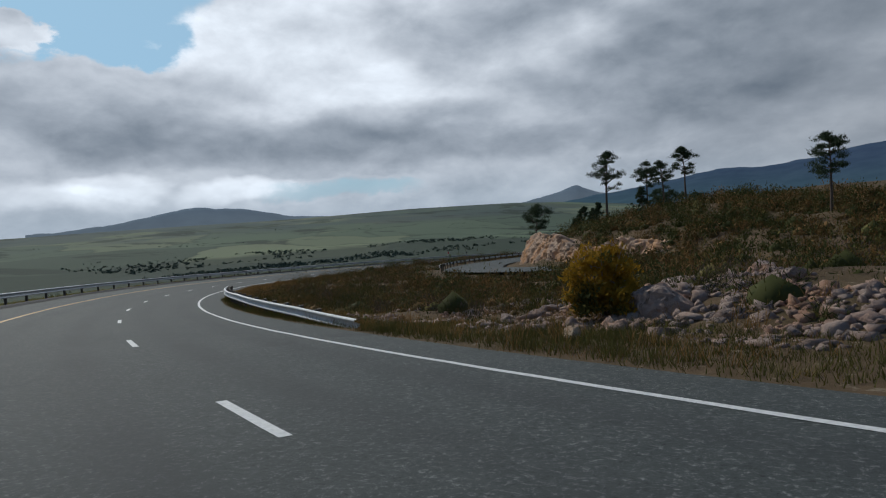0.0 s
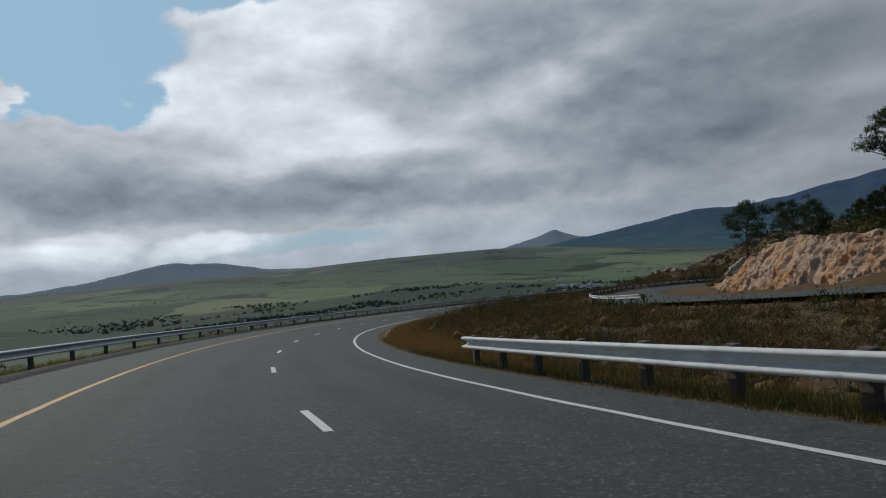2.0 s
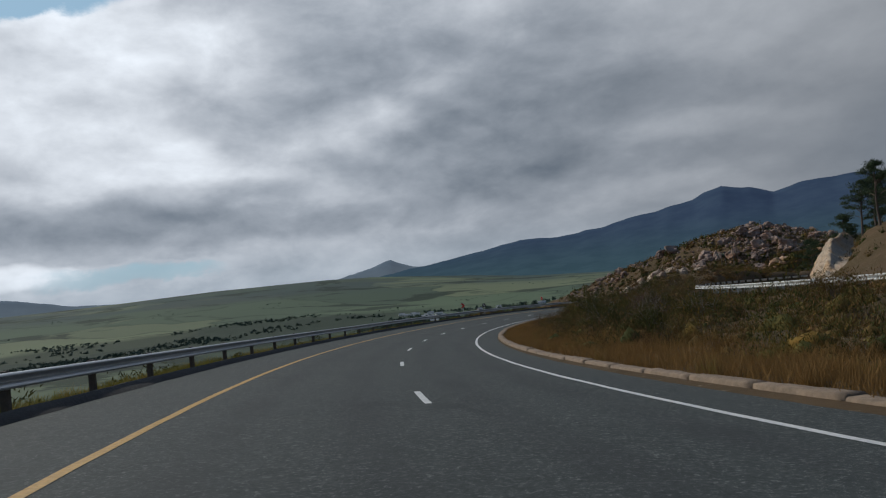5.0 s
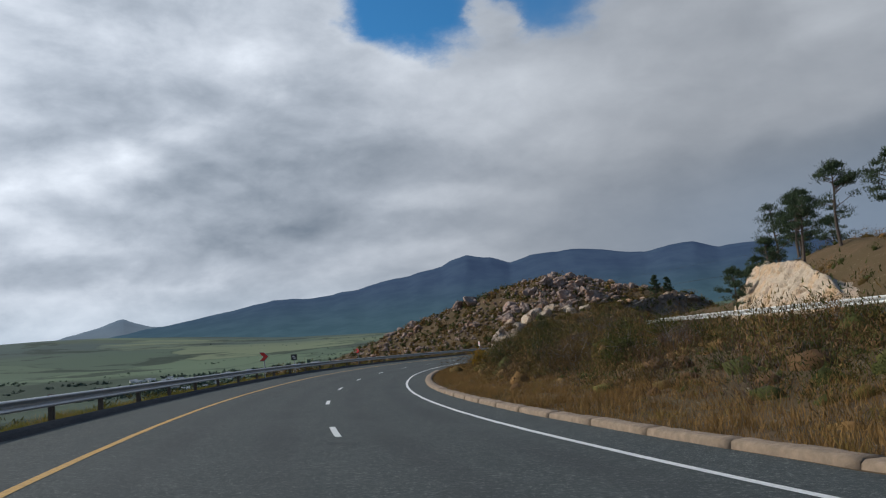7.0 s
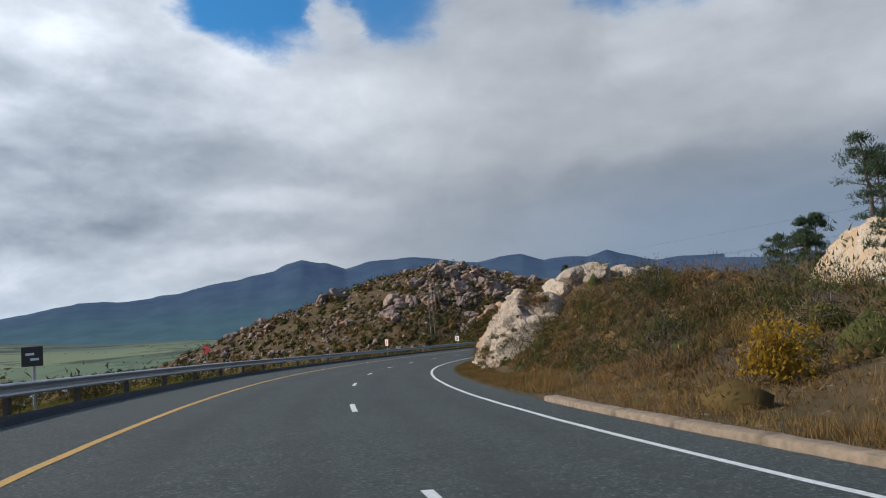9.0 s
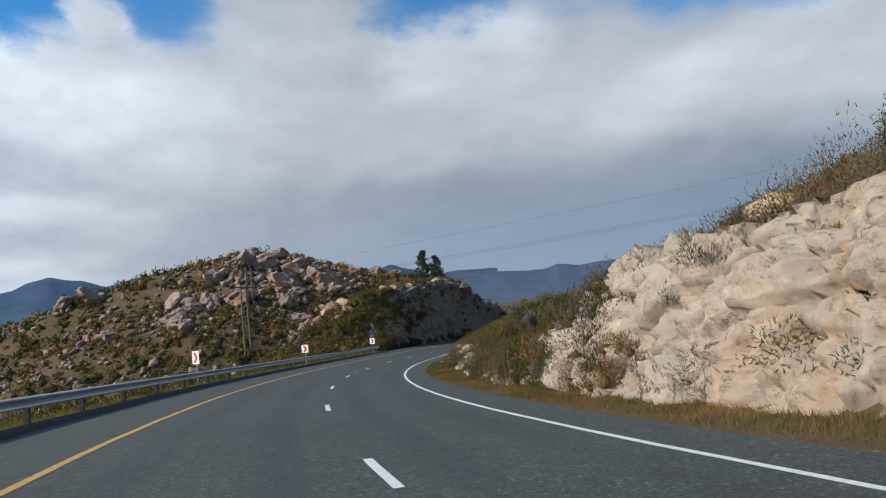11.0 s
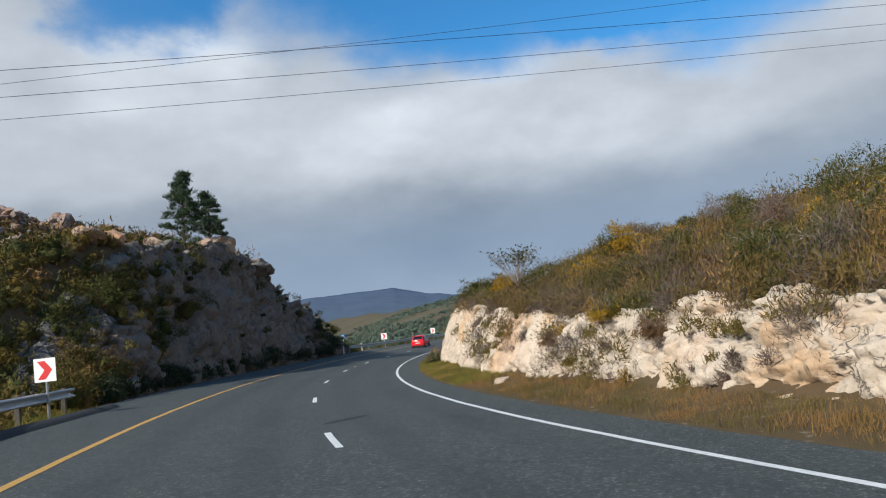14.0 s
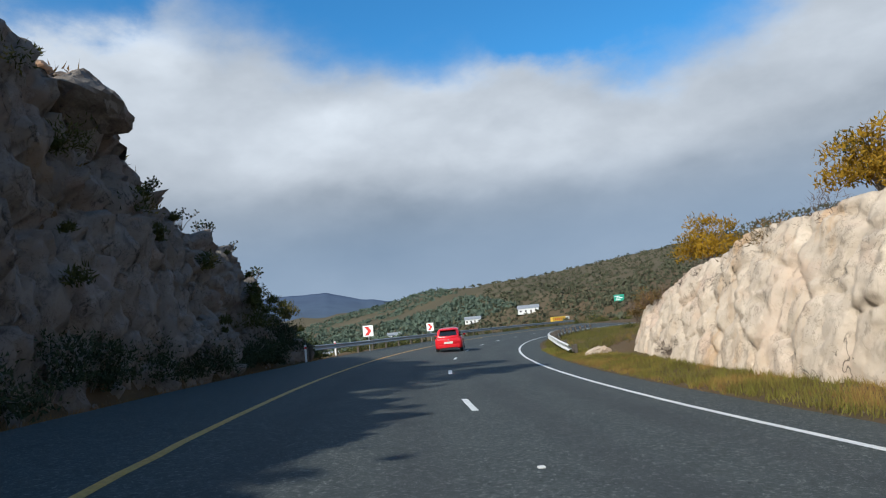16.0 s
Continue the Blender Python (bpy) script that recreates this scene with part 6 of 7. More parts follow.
# shrubs at the foot of the low broken cutting
s, lat = 229 + 47 * rng.uniform(0, 1, 330) ** 0.6, rng.uniform(7.5, 9.2, 330)
p = on_road(s, lat, np.interp(lat, [7.5, 8.0, 9.0], [0.0, 0.25, 0.8]))
reach = np.clip(rng.lognormal(-0.8, 0.4, 330), 0.2, 0.9)
for k, (mat, name, label) in enumerate(((SCRUB, "scrub_foot", "brown scrub in front of the broken rock"), (SCRUB_GREEN, "shrub_foot", "green shrubs in front of the broken rock"), (SCRUB_GREY, "twig_foot", "dry twiggy tufts in front of the broken rock"))):
    pick = np.arange(330) % 3 == k
    clump_object(name, label, "shrubs", mat, p[pick], reach[pick], (480 * reach[pick] + 50).astype(int), 0.12, 0.024)
# scrub hanging over the cutting's lip
s = rng.uniform(207, 338, 420)
h = np.interp(s, FACE_S, FACE_H)
lat = 7.9 + h * np.interp(s, [205, 244, 246, 287, 290], [0.75, 0.75, 0.55, 0.55, 0.38]) + rng.uniform(-0.35, 0.7, 420)
p = on_road(s, lat, h - 0.05)
p[:, 2] = np.where(s < 290, np.maximum(p[:, 2], land(s, lat)[:, 2]), p[:, 2])
reach = np.clip(rng.lognormal(-0.75, 0.35, 420), 0.2, 0.9) * np.interp(s, [295, 312], [1.0, 0.8])
half = rng.uniform(size=420) < 0.55
clump_object("scrub_lip", "brown scrub along the lip of the rock cutting", "shrubs", SCRUB, p[half], reach[half], (420 * reach[half] + 50).astype(int), 0.13, 0.03)
clump_object("twig_lip", "grey brown twigs along the lip of the rock cutting", "shrubs", SCRUB_GREY, p[~half], reach[~half], (420 * reach[~half] + 50).astype(int), 0.18, 0.014)
# yellow flowers in the heath above the cutting
s, lat, p = scatter(240, 262, 336, 10.5, 24, lambda s, lat, p: patchy(p, 0.25, 0.50))
reach = np.clip(rng.lognormal(-1.1, 0.4, len(s)), 0.15, 0.6)
clump_object("flowers", "orange yellow flowering heath above the cutting", "flowers", YELLOW_BUSH, p + np.array([0, 0, 0.1]), reach, (300 * reach + 30).astype(int), 0.10, 0.045)
s = rng.uniform(300, 349, 80)
f = rng.uniform(0.1, 1.0, 80) ** 0.6
h = np.interp(s, *CLIFF_TOP) * np.interp(s, [298, 308], [0.4, 1.0])
p = on_road(s, -7.1 - 0.24 * h * f**1.5, h * f)
reach = np.clip(rng.lognormal(-1.0, 0.6, 80), 0.12, 0.9)
clump_object("scrub_on_cliff", "dark shrubs clinging to the cliff and its lip", "shrubs", SCRUB_GREEN, p, reach, (260 * reach + 60).astype(int), 0.2, 0.06)


def grass_object(name, label, mat, s, lat, p, tall, per, blade=0.007):
    who = np.repeat(np.arange(len(p)), per)
    total = len(who)
    base = p[who] + np.concatenate([rng.normal(scale=0.11, size=(total, 2)), np.full((total, 1), -0.03)], 1)
    lean = rng.normal(scale=0.34, size=(total, 2))
    height = tall * rng.uniform(0.45, 1.25, total) * (0.6 + 0.8 * value_noise(p * 0.7))[who]
    tip = base + np.concatenate([lean * height[:, None], height[:, None]], 1)
    a = rng.uniform(0, 6.3, total)
    w = np.stack([np.cos(a), np.sin(a), 0 * a], 1) * blade
    thing(name, label, "grass", kind="stuff", data=mesh_from(name, np.stack([base - w, base + w, tip], 1).reshape(-1, 3), np.arange(3 * total).reshape(-1, 3), mat))


s, lat, p = scatter(19000, 8, 345, 6.1, 9.2, lambda s, lat, p: (lat < np.interp(s, [140, 150, 200, 206], [8.0, 9.2, 9.2, 7.9])) & (lat > np.interp(s, [76, 80, 105, 150, 186, 190], [6.1, 6.9, 6.85, 6.4, 6.3, 6.1])) & (rng.uniform(size=len(s)) < np.interp(s, [60, 90, 135, 150], [1.0, 0.3, 0.3, 1.0])))
grass_object("grass_verge", "yellow green grass along the inner verge", GREEN_GRASS, s, lat, p, np.interp(s, [230, 285], [0.11, 0.14])[np.repeat(np.arange(len(s)), 10)], 10)
s, lat, p = scatter(26000, 6, 300, 6.3, 10.2, lambda s, lat, p: ((s < 205) | (lat < 8.0)) & (lat > np.interp(s, [76, 80, 105, 150, 186, 190], [6.2, 6.8, 6.75, 6.32, 6.24, 6.2])) & (rng.uniform(size=len(s)) < np.interp(s, [52, 72, 125, 150, 205, 240], [0.08, 1.0, 1.0, 0.5, 0.45, 0.2])))
grass_object("grass_dry", "tall dry reddish brown grass behind the kerb", DRY_GRASS, s, lat, p, np.interp(s, [60, 125, 150, 195, 210], [0.34, 0.32, 0.24, 0.22, 0.09])[np.repeat(np.arange(len(s)), 12)], 12, 0.009)
grass_object("grass_bend", "short olive brown grass below the outcrop", GREEN_GRASS, *grass_points, 0.14, 10)
s, lat, p = scatter(10500, -30, 297, -8.6, -6.05)
grass_object("grass_outer", "ragged yellow green grass under the guard rail", RAIL_GRASS, s, lat, p, 0.30, 9, 0.011)
s, lat, p = scatter(1600, 188, 211, 8.4, 14.0)
grass_object("grass_before_outcrop", "dry tufted grass on the bank before the outcrop", DRY_GRASS, s, lat, p, 0.22, 10, 0.010)
s, lat, p = scatter(5200, 6, 64, 6.15, 8.6)
grass_object("grass_first_bend", "rough olive grass along the verge of the first bend", VERGE_GREEN, s, lat, p, 0.17, 10, 0.009)
s, lat, p = scatter(4600, 243, 266, 6.1, 7.9)
grass_object("grass_broken_cut", "short olive grass before the broken rock", VERGE_GREEN, s, lat, p, 0.13, 11, 0.008)
s, lat, p = scatter(5200, 292, 350, 6.1, 7.8)
grass_object("grass_cut_foot", "short yellow green grass below the tall cutting", RAIL_GRASS, s, lat, p, 0.15, 10, 0.009)
s, lat, p = scatter(4200, 341, 420, 6.4, 15.0)
grass_object("grass_far_verge", "pale olive grass on the verge past the cutting", VERGE_GREEN, s, lat, p, 0.28, 9, 0.014)
s, lat, p = scatter(1500, 296, 352, -7.4, -6.35)
grass_object("grass_cliff_foot", "short grass at the foot of the cliff", GREEN_GRASS, s, lat, p, 0.16, 8)


def bush(label, s, lat, radius, height, leaf, leaves=900, length=0.16, width=0.05, stems=9, h=None, bare=False, spin=0.0):
    """One shrub: forked stems with a crown of leaves in lumps."""
    x, y, z = ground_at(s, lat) if h is None else on_road(s, lat, h)
    root = thing("bush", label, "bush", m=Matrix.Translation((x, y, z - 0.05)))
    local = np.random.default_rng(int(s * 10 + lat * 7))
    bm = bmesh.new()
    tips = []
    for _ in range(stems if bare else stems * 2):
        a, out = local.uniform(0, 6.3), local.uniform(0.25, 1.0 if bare else 0.85) * radius
        mid = Vector((math.cos(a) * out * 0.4, math.sin(a) * out * 0.4, height * local.uniform(0.3, 0.5)))
        end = Vector((math.cos(a) * out, math.sin(a) * out, height * (local.uniform(0.62, 0.95) if bare else local.uniform(0.35, 1.0) * math.sqrt(max(0.1, 1 - (out / radius) ** 2)))))
        rod((0, 0, 0), mid, 0.018, 0.012, 5, bm)
        rod(mid, end, 0.012, 0.005, 4, bm)
        tips.append(end)
        for _ in range(7 if bare else 1):
            twig = mid.lerp(end, local.uniform(0.2, 1.0))
            tip = twig + Vector((local.normal(scale=0.3), local.normal(scale=0.3), local.uniform(0.1, 0.45))) * radius * 0.7
            rod(twig, tip, 0.009, 0.003, 4, bm)
            tips.append(tip)
    part("stem", bm, TWIG, root, "bare grey stems")
    tips = np.array(tips)
    per = max(6, leaves // len(tips))
    low = 0.0 if bare else 0.15
    centres = np.concatenate([tips * local.uniform(0.8, 1.0, (len(tips), 1)), tips * np.array([1, 1, 0.5])]) if not bare else tips
    v, f = blades(centres - np.array([0, 0, low]), np.full(len(centres), radius * (0.30 if not bare else 0.06)), np.full(len(centres), int(per * 0.8)), length * 0.85, width * 0.95, 0.4, 1.0, 0.7)
    part("foliage", mesh_from("foliage", v, f, leaf), leaf, root)
    return root


bush("bright yellow flowering bush on the grassy bank", 184.3, 9.6, 0.95, 1.5, YELLOW_BUSH, 1500, 0.13, 0.06)
bush("low yellow flowering bush behind the kerb", 186.5, 11.4, 0.6, 1.0, YELLOW_BUSH, 500, 0.12, 0.05)
bush("yellow flowering bush beside rubble and scrub", 12.4, 9.2, 0.85, 1.75, YELLOW_BUSH, 5200, 0.12, 0.055)
bush("golden bush on the rock cutting's lip", 330.6, 9.6, 1.2, 1.6, YELLOW_BUSH, 2600, 0.13, 0.05, h=3.1)
bush("golden orange bush on top of the pale cutting", 323.0, 10.0, 1.15, 1.6, YELLOW_BUSH, 2400, 0.13, 0.05, h=3.6)
bush("tall green protea shrub on the cutting's lip", 318.2, 10.0, 1.1, 2.3, SCRUB_GREEN, 3000, 0.16, 0.035, 12, h=3.6)
bush("golden bush on the skyline of the cutting", 304.6, 10.6, 0.8, 1.1, YELLOW_BUSH, 1600, 0.12, 0.045, h=3.7)
bush("dark green bush among heath on the cutting", 306.8, 10.7, 0.8, 1.2, SCRUB_GREEN, 1600, 0.12, 0.045, h=3.9)
bush("golden bush above the pale cutting", 294.2, 13.2, 1.2, 1.5, YELLOW_BUSH, 2600, 0.12, 0.045)
bush("orange flowering bush among dry scrub", 292.0, 10.9, 0.85, 1.1, YELLOW_BUSH, 1800, 0.11, 0.04)
bush("orange flowering bush growing on the rock cutting", 288.2, 8.7, 0.75, 0.9, YELLOW_BUSH, 1500, 0.11, 0.04, h=1.2)
bush("bare shrub with dark seed heads on the skyline", 299.0, 10.2, 1.15, 1.7, FAR_BUSH, 1500, 0.08, 0.06, 30, bare=True, h=3.6)
bush("dark green shrub at the lip of the cutting", 311.0, 10.2, 0.9, 1.2, SCRUB_GREEN, 1500, 0.14, 0.05, h=4.0)
for s, lat, r, tall, mat, label in ((241, 11.5, 1.3, 1.9, SCRUB_GREEN, "rounded leafy green bush above the broken rock"), (247, 10.6, 1.1, 1.5, OLIVE, "olive green bush above the broken rock"), (252, 12.5, 1.2, 1.7, SCRUB_GREEN, "rounded leafy green bush above the broken rock"), (262, 11.2, 1.0, 1.5, OLIVE, "olive green bush above the broken rock"), (268, 14.0, 1.1, 1.6, SCRUB_GREEN, "rounded leafy green bush on the bank"), (176, 10.6, 1.0, 1.3, SCRUB_GREEN, "dark green bush behind the grass verge"), (168, 11.6, 1.2, 1.6, SCRUB_GREEN, "dark green bush behind the grass verge"), (158, 12.5, 1.2, 1.7, SCRUB_GREEN, "dark green bush behind the grass verge"), (181, 13.5, 1.3, 1.9, SCRUB_GREEN, "dark green bush behind the grass verge")):
    bush(label, s, lat, r, tall, mat, 2600, 0.13, 0.035)
for s, h, r, mat, label in ((268.6, 0.7, 0.65, SCRUB_GREY, "dry grey brown bush hanging on the rock cutting"), (271.5, 0.9, 0.8, HEATH, "reddish brown bush hanging on the rock cutting"), (266.4, 0.6, 0.7, SCRUB_GREY, "dry grey brown bush hanging on the rock cutting"), (274.5, 1.1, 0.5, HEATH, "reddish brown bush hanging on the rock cutting"),
                            (286.8, 1.0, 0.8, SCRUB_GREY, "dry grey brown bush hanging on the rock cutting"), (288.6, 1.2, 0.6, HEATH, "reddish brown bush hanging on the rock cutting"), (290.8, 1.4, 0.5, SCRUB_GREY, "dry grey brown bush hanging on the rock cutting"), (296.5, 1.9, 0.6, OLIVE, "olive bush hanging on the rock cutting"), (299.5, 2.1, 0.5, SCRUB_GREY, "dry grey brown bush hanging on the rock cutting"),
                            (280.5, 0.4, 0.35, SCRUB_GREY, "dry grey brown bush hanging on the rock cutting"), (283.0, 1.3, 0.45, HEATH, "reddish brown bush hanging on the rock cutting"), (254.0, 0.3, 0.8, SCRUB, "brown bush hanging between pale rocks"), (249.2, 0.3, 0.8, SCRUB_GREEN, "dark green bush hanging between pale rocks"), (246.2, 0.2, 0.7, SCRUB, "brown bush hanging between pale rocks"),
                            (256.6, 0.8, 0.6, SCRUB_GREEN, "dark green bush hanging between pale rocks"), (285.4, 1.7, 0.7, YELLOW_BUSH, "golden flowering bush hanging on the rock cutting"), (232.0, 1.2, 0.6, SCRUB_GREY, "dry grey brown bush hanging on the outcrop"), (229.5, 1.5, 0.5, SCRUB_GREY, "dry grey brown bush hanging on the outcrop")):
    bush(label, s, 7.75 + 0.35 * h, r, r * 1.0, mat, 1000, 0.17, 0.016, 14, h=h)
for k in range(34):
    s, lat = 118 + 88 * (k + float(rng.uniform(0, 1))) / 34, float(rng.uniform(10.2, 19.0))
    r = float(rng.uniform(0.8, 1.5))
    if k % 4 == 3:
        bush("grey brown twiggy bush on the scrubby bank", s, lat, r, r * 1.2, SCRUB_GREY, 1500, 0.2, 0.018, 12)
    elif k % 4 == 1:
        bush("brown olive bush on the scrubby bank", s, lat, r, r * 1.2, SCRUB, 2400, 0.11, 0.028, 10)
    elif k % 4 == 2:
        bush("dark green leafy bush on the scrubby bank", s, lat, r, r * 1.1, SCRUB_GREEN, 2400, 0.11, 0.026, 10)
    else:
        bush("dark green leafy bush on the scrubby bank", s, lat, r, r * 1.35, SCRUB_GREEN, 2600, 0.11, 0.034, 10)
for k in range(72):
    s, lat = 222 + 90 * (k + float(rng.uniform(0, 1))) / 72, 10.2 + 9.0 * float(rng.uniform(0, 1)) ** 1.2
    lat += float(np.interp(s, [222, 232, 240], [1.4, 0.6, 0.0]))
    r = float(rng.uniform(0.5, 1.0)) * (1.25 if k % 5 == 0 else 1.0)
    if k % 4 == 3:
        bush("grey brown leafless bush in the heath above the cutting", s, lat, r, r * 1.3, SCRUB_GREY, 1100, 0.18, 0.018, 12)
    elif k % 4 == 1:
        bush("olive yellow bush in the heath above the cutting", s, lat, r, r * 1.2, OLIVE, 1900, 0.11, 0.032, 10)
    else:
        bush("dark green bush in the heath above the cutting", s, lat, r, r * (1.2 if k % 4 else 1.5), SCRUB_GREEN, 2000, 0.11, 0.034, 10)
for k in range(24):
    s = 300 + 2.0 * k
    more = 1.0 if s < 319 else 1.7
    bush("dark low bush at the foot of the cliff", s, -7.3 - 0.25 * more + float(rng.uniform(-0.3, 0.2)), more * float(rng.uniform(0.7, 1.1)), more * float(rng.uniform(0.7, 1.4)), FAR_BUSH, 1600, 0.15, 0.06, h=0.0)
bush("rounded dark green bush on the bank", 254.6, 13.0, 1.35, 2.3, SCRUB_GREEN, 2600, 0.16, 0.06)
bush("round green bush on the brown hillside", 293.0, 17.5, 0.8, 1.3, SCRUB_GREEN, 1000, 0.16, 0.06)
bush("grey leafless shrub against the rock", 292.0, 8.3, 0.55, 0.9, SCRUB_GREY, 500, 0.2, 0.015, bare=True, h=0.4)
bush("dry brown shrub at the foot of the cutting", 316.7, 7.0, 0.75, 1.35, SCRUB, 1500, 0.16, 0.022, 14, h=0.0)
bush("low dry shrub beside the grass of the cutting", 318.2, 6.9, 0.6, 0.7, SCRUB, 900, 0.14, 0.022, h=0.0)
bush("spiky green protea at the foot of the cutting", 311.6, 6.9, 0.7, 1.0, SCRUB_GREEN, 900, 0.2, 0.03, 12, h=0.0)
bush("green spiky shrub at the foot of the cutting", 314.5, 6.9, 0.6, 0.9, SCRUB_GREEN, 700, 0.22, 0.03, h=0.05)
bush("tufted shrub rooted in the pale rock face", 236.0, 9.0, 0.5, 0.8, SCRUB_GREY, 900, 0.3, 0.015, h=2.0)
bush("yellow tinged bush on the rocky slope", 300.0, -11.0, 0.6, 0.8, YELLOW_BUSH, 500, 0.12, 0.05)
for s, lat, r in ((288, -10.5, 0.9), (284, -11, 1.0), (279, -9.5, 0.8), (272, -10, 0.8), (265, -9.5, 0.9)):
    bush("leafy green bush at the foot of the rocky hill", s, lat, r, r * 1.15, SCRUB_GREEN, 1000, 0.15, 0.06)
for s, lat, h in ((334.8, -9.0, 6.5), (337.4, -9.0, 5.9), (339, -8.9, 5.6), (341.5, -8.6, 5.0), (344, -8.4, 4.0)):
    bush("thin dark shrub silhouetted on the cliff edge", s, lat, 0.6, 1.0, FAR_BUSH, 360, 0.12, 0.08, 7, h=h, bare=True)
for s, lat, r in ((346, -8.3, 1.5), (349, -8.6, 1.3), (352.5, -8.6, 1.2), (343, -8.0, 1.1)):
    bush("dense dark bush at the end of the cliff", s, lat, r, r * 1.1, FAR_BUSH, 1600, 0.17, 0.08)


def pine(label, base, height, spread, shape="flat", lean=0.0, seed=1, bare=0.45, clumps=34):
    """A pine: curved trunk, limbs and needle clumps at their ends."""
    local = np.random.default_rng(seed)
    root = thing("pine_tree", label, "pine tree", m=Matrix.Translation(base))
    bm = bmesh.new()
    a = local.uniform(0, 6.3)
    trunk = [Vector((math.cos(a) * lean * f**2 + local.normal(scale=0.03) * height * 0.2, math.sin(a) * lean * f**2 + local.normal(scale=0.03) * height * 0.2, height * f - 0.3 * (f == 0))) for f in (0, 0.2, 0.4, 0.6, 0.8, 0.97)]
    thick = height * 0.021
    for k, (p, q) in enumerate(zip(trunk[:-1], trunk[1:])):
        rod(p, q, thick * (1 - k * 0.17), thick * (1 - (k + 1) * 0.17), 8, bm)
    part("trunk", bm, BARK, root)
    limbs, ends, sizes = bmesh.new(), [], []
    for k in range(clumps if shape == "flat" else clumps * 2):
        if shape == "flat":
            f = bare + (1 - bare) * local.uniform(0, 1) ** 0.75
            out = spread * math.sin(math.pi * min(1.0, 0.22 + 0.74 * (f - bare) / (1 - bare))) * local.uniform(0.45, 1.0)
        else:
            f = bare + (1 - bare) * k / (clumps * 2)
            out = spread * (1.05 - (f - bare) / (1 - bare)) ** 0.8 * local.uniform(0.45, 1.0)
        turn = local.uniform(0, 6.3)
        at = f * 5 * 0.97
        i = min(int(at), 4)
        start = trunk[i].lerp(trunk[i + 1], at - i) if i < 5 else trunk[-1]
        end = start + Vector((math.cos(turn) * out, math.sin(turn) * out, out * local.uniform(*((0.1, 0.5) if shape == "flat" else (0.35, 0.85)))))
        rod(start - Vector((0, 0, out * 0.15)), end, thick * 0.28, thick * 0.08, 5, limbs)
        ends.append(end)
        sizes.append(local.uniform(0.75, 1.25) * (0.34 if shape == "flat" else 0.17) * spread)
        if local.uniform() < 0.6:
            ends.append(start.lerp(end, 0.6) + Vector((local.normal(), local.normal(), local.uniform(0, 1))) * spread * 0.12)
            sizes.append(0.24 * spread)
    part("limb", limbs, BARK, root)
    ends.append(trunk[-1])
    sizes.append(0.26 * spread)
    v, f = blades(np.array(ends) - np.array([0, 0, 0.1 * spread]), np.array(sizes), np.full(len(ends), 90 if shape == "flat" else 75), 0.20 * spread**0.5, 0.045 * spread**0.5, 0.7, 1.0, 0.55)
    part("crown", mesh_from("crown", v, f, PINE), PINE, root)
    return root


def pine_at(label, s, lat, *args, h=None, **more):
    p = ground_at(s, lat) if h is None else on_road(s, lat, h)
    return pine(label, Vector(p), *args, **more)


umbrella = "tall pine with bare trunk and open dark crown"
for x, y, top, spread, seed, bare in ((45.6, -37.4, 11.7, 2.3, 3, 0.42), (56.7, -40.7, 17.9, 2.2, 4, 0.42), (62.5, -43.8, 15.9, 1.6, 5, 0.5), (63.3, -38.0, 16.3, 1.5, 6, 0.5), (67.0, -44.2, 17.2, 1.6, 7, 0.52), (81.1, -67.0, 15.6, 1.5, 8, 0.4)):
    near = int(np.argmin((_line[:, 0] - x) ** 2 + (_line[:, 1] - y) ** 2))
    lat = (x - _line[near, 0]) * math.cos(_turn[near]) + (y - _line[near, 1]) * math.sin(_turn[near])
    z = ground_at(GRID[near], lat)[2]
    pine(umbrella, Vector((x, y, z)), top - z, spread, "flat", 0.4, seed, bare)
for s, lat, tall, spread, seed, bare in ((215, 34.4, 6.2, 1.9, 11, 0.25), (218, 38.5, 6.5, 2.0, 12, 0.2), (212, 41, 7.5, 2.3, 13, 0.25), (222, 42, 7.5, 2.4, 14, 0.2), (206, 43, 8.0, 2.4, 15, 0.25), (228, 43, 7.5, 2.4, 16, 0.2), (200, 46, 8.0, 2.5, 17, 0.25), (235, 41, 9.2, 2.8, 18, 0.15), (242, 44, 7.0, 2.4, 19, 0.15), (194, 50, 8.0, 2.5, 20, 0.25), (250, 48, 7.0, 2.3, 24, 0.15), (244, 37.5, 4.6, 1.7, 25, 0.15), (248, 38.5, 4.8, 1.7, 26, 0.12), (253, 40, 4.6, 1.8, 27, 0.12), (249, 35.5, 4.6, 2.1, 28, 0.1), (253, 36.2, 4.4, 2.0, 29, 0.1), (257, 37.5, 4.2, 2.0, 30, 0.1)):
    pine_at("broad green pine above the pale rock cutting", s, lat, tall, spread, "flat", 0.6, seed=seed, bare=bare, clumps=30, h=None)
pine_at("young upright pine on top of the shaded cliff", 319.8, -10.4, 6.2, 2.0, "cone", 0.2, seed=31, bare=0.12, clumps=36, h=9.0)
pine_at("young upright pine beside its twin on the cliff", 324.0, -10.2, 5.2, 1.8, "cone", 0.2, seed=32, bare=0.12, clumps=32, h=9.4)
pine_at("small dark conifer on the rocky hilltop", 309.5, -23.5, 2.6, 0.6, "cone", 0.1, seed=33, bare=0.1, clumps=26)
for s, lat, tall in ((90, 44, 2.6), (93, 46, 3.0), (98, 46, 2.8), (102, 44, 2.4), (84, 50, 3.0)):
    pine_at("low dark young pine below the tall pines", s, lat, tall, 1.2, "cone", 0.1, seed=int(s), bare=0.08, clumps=22)


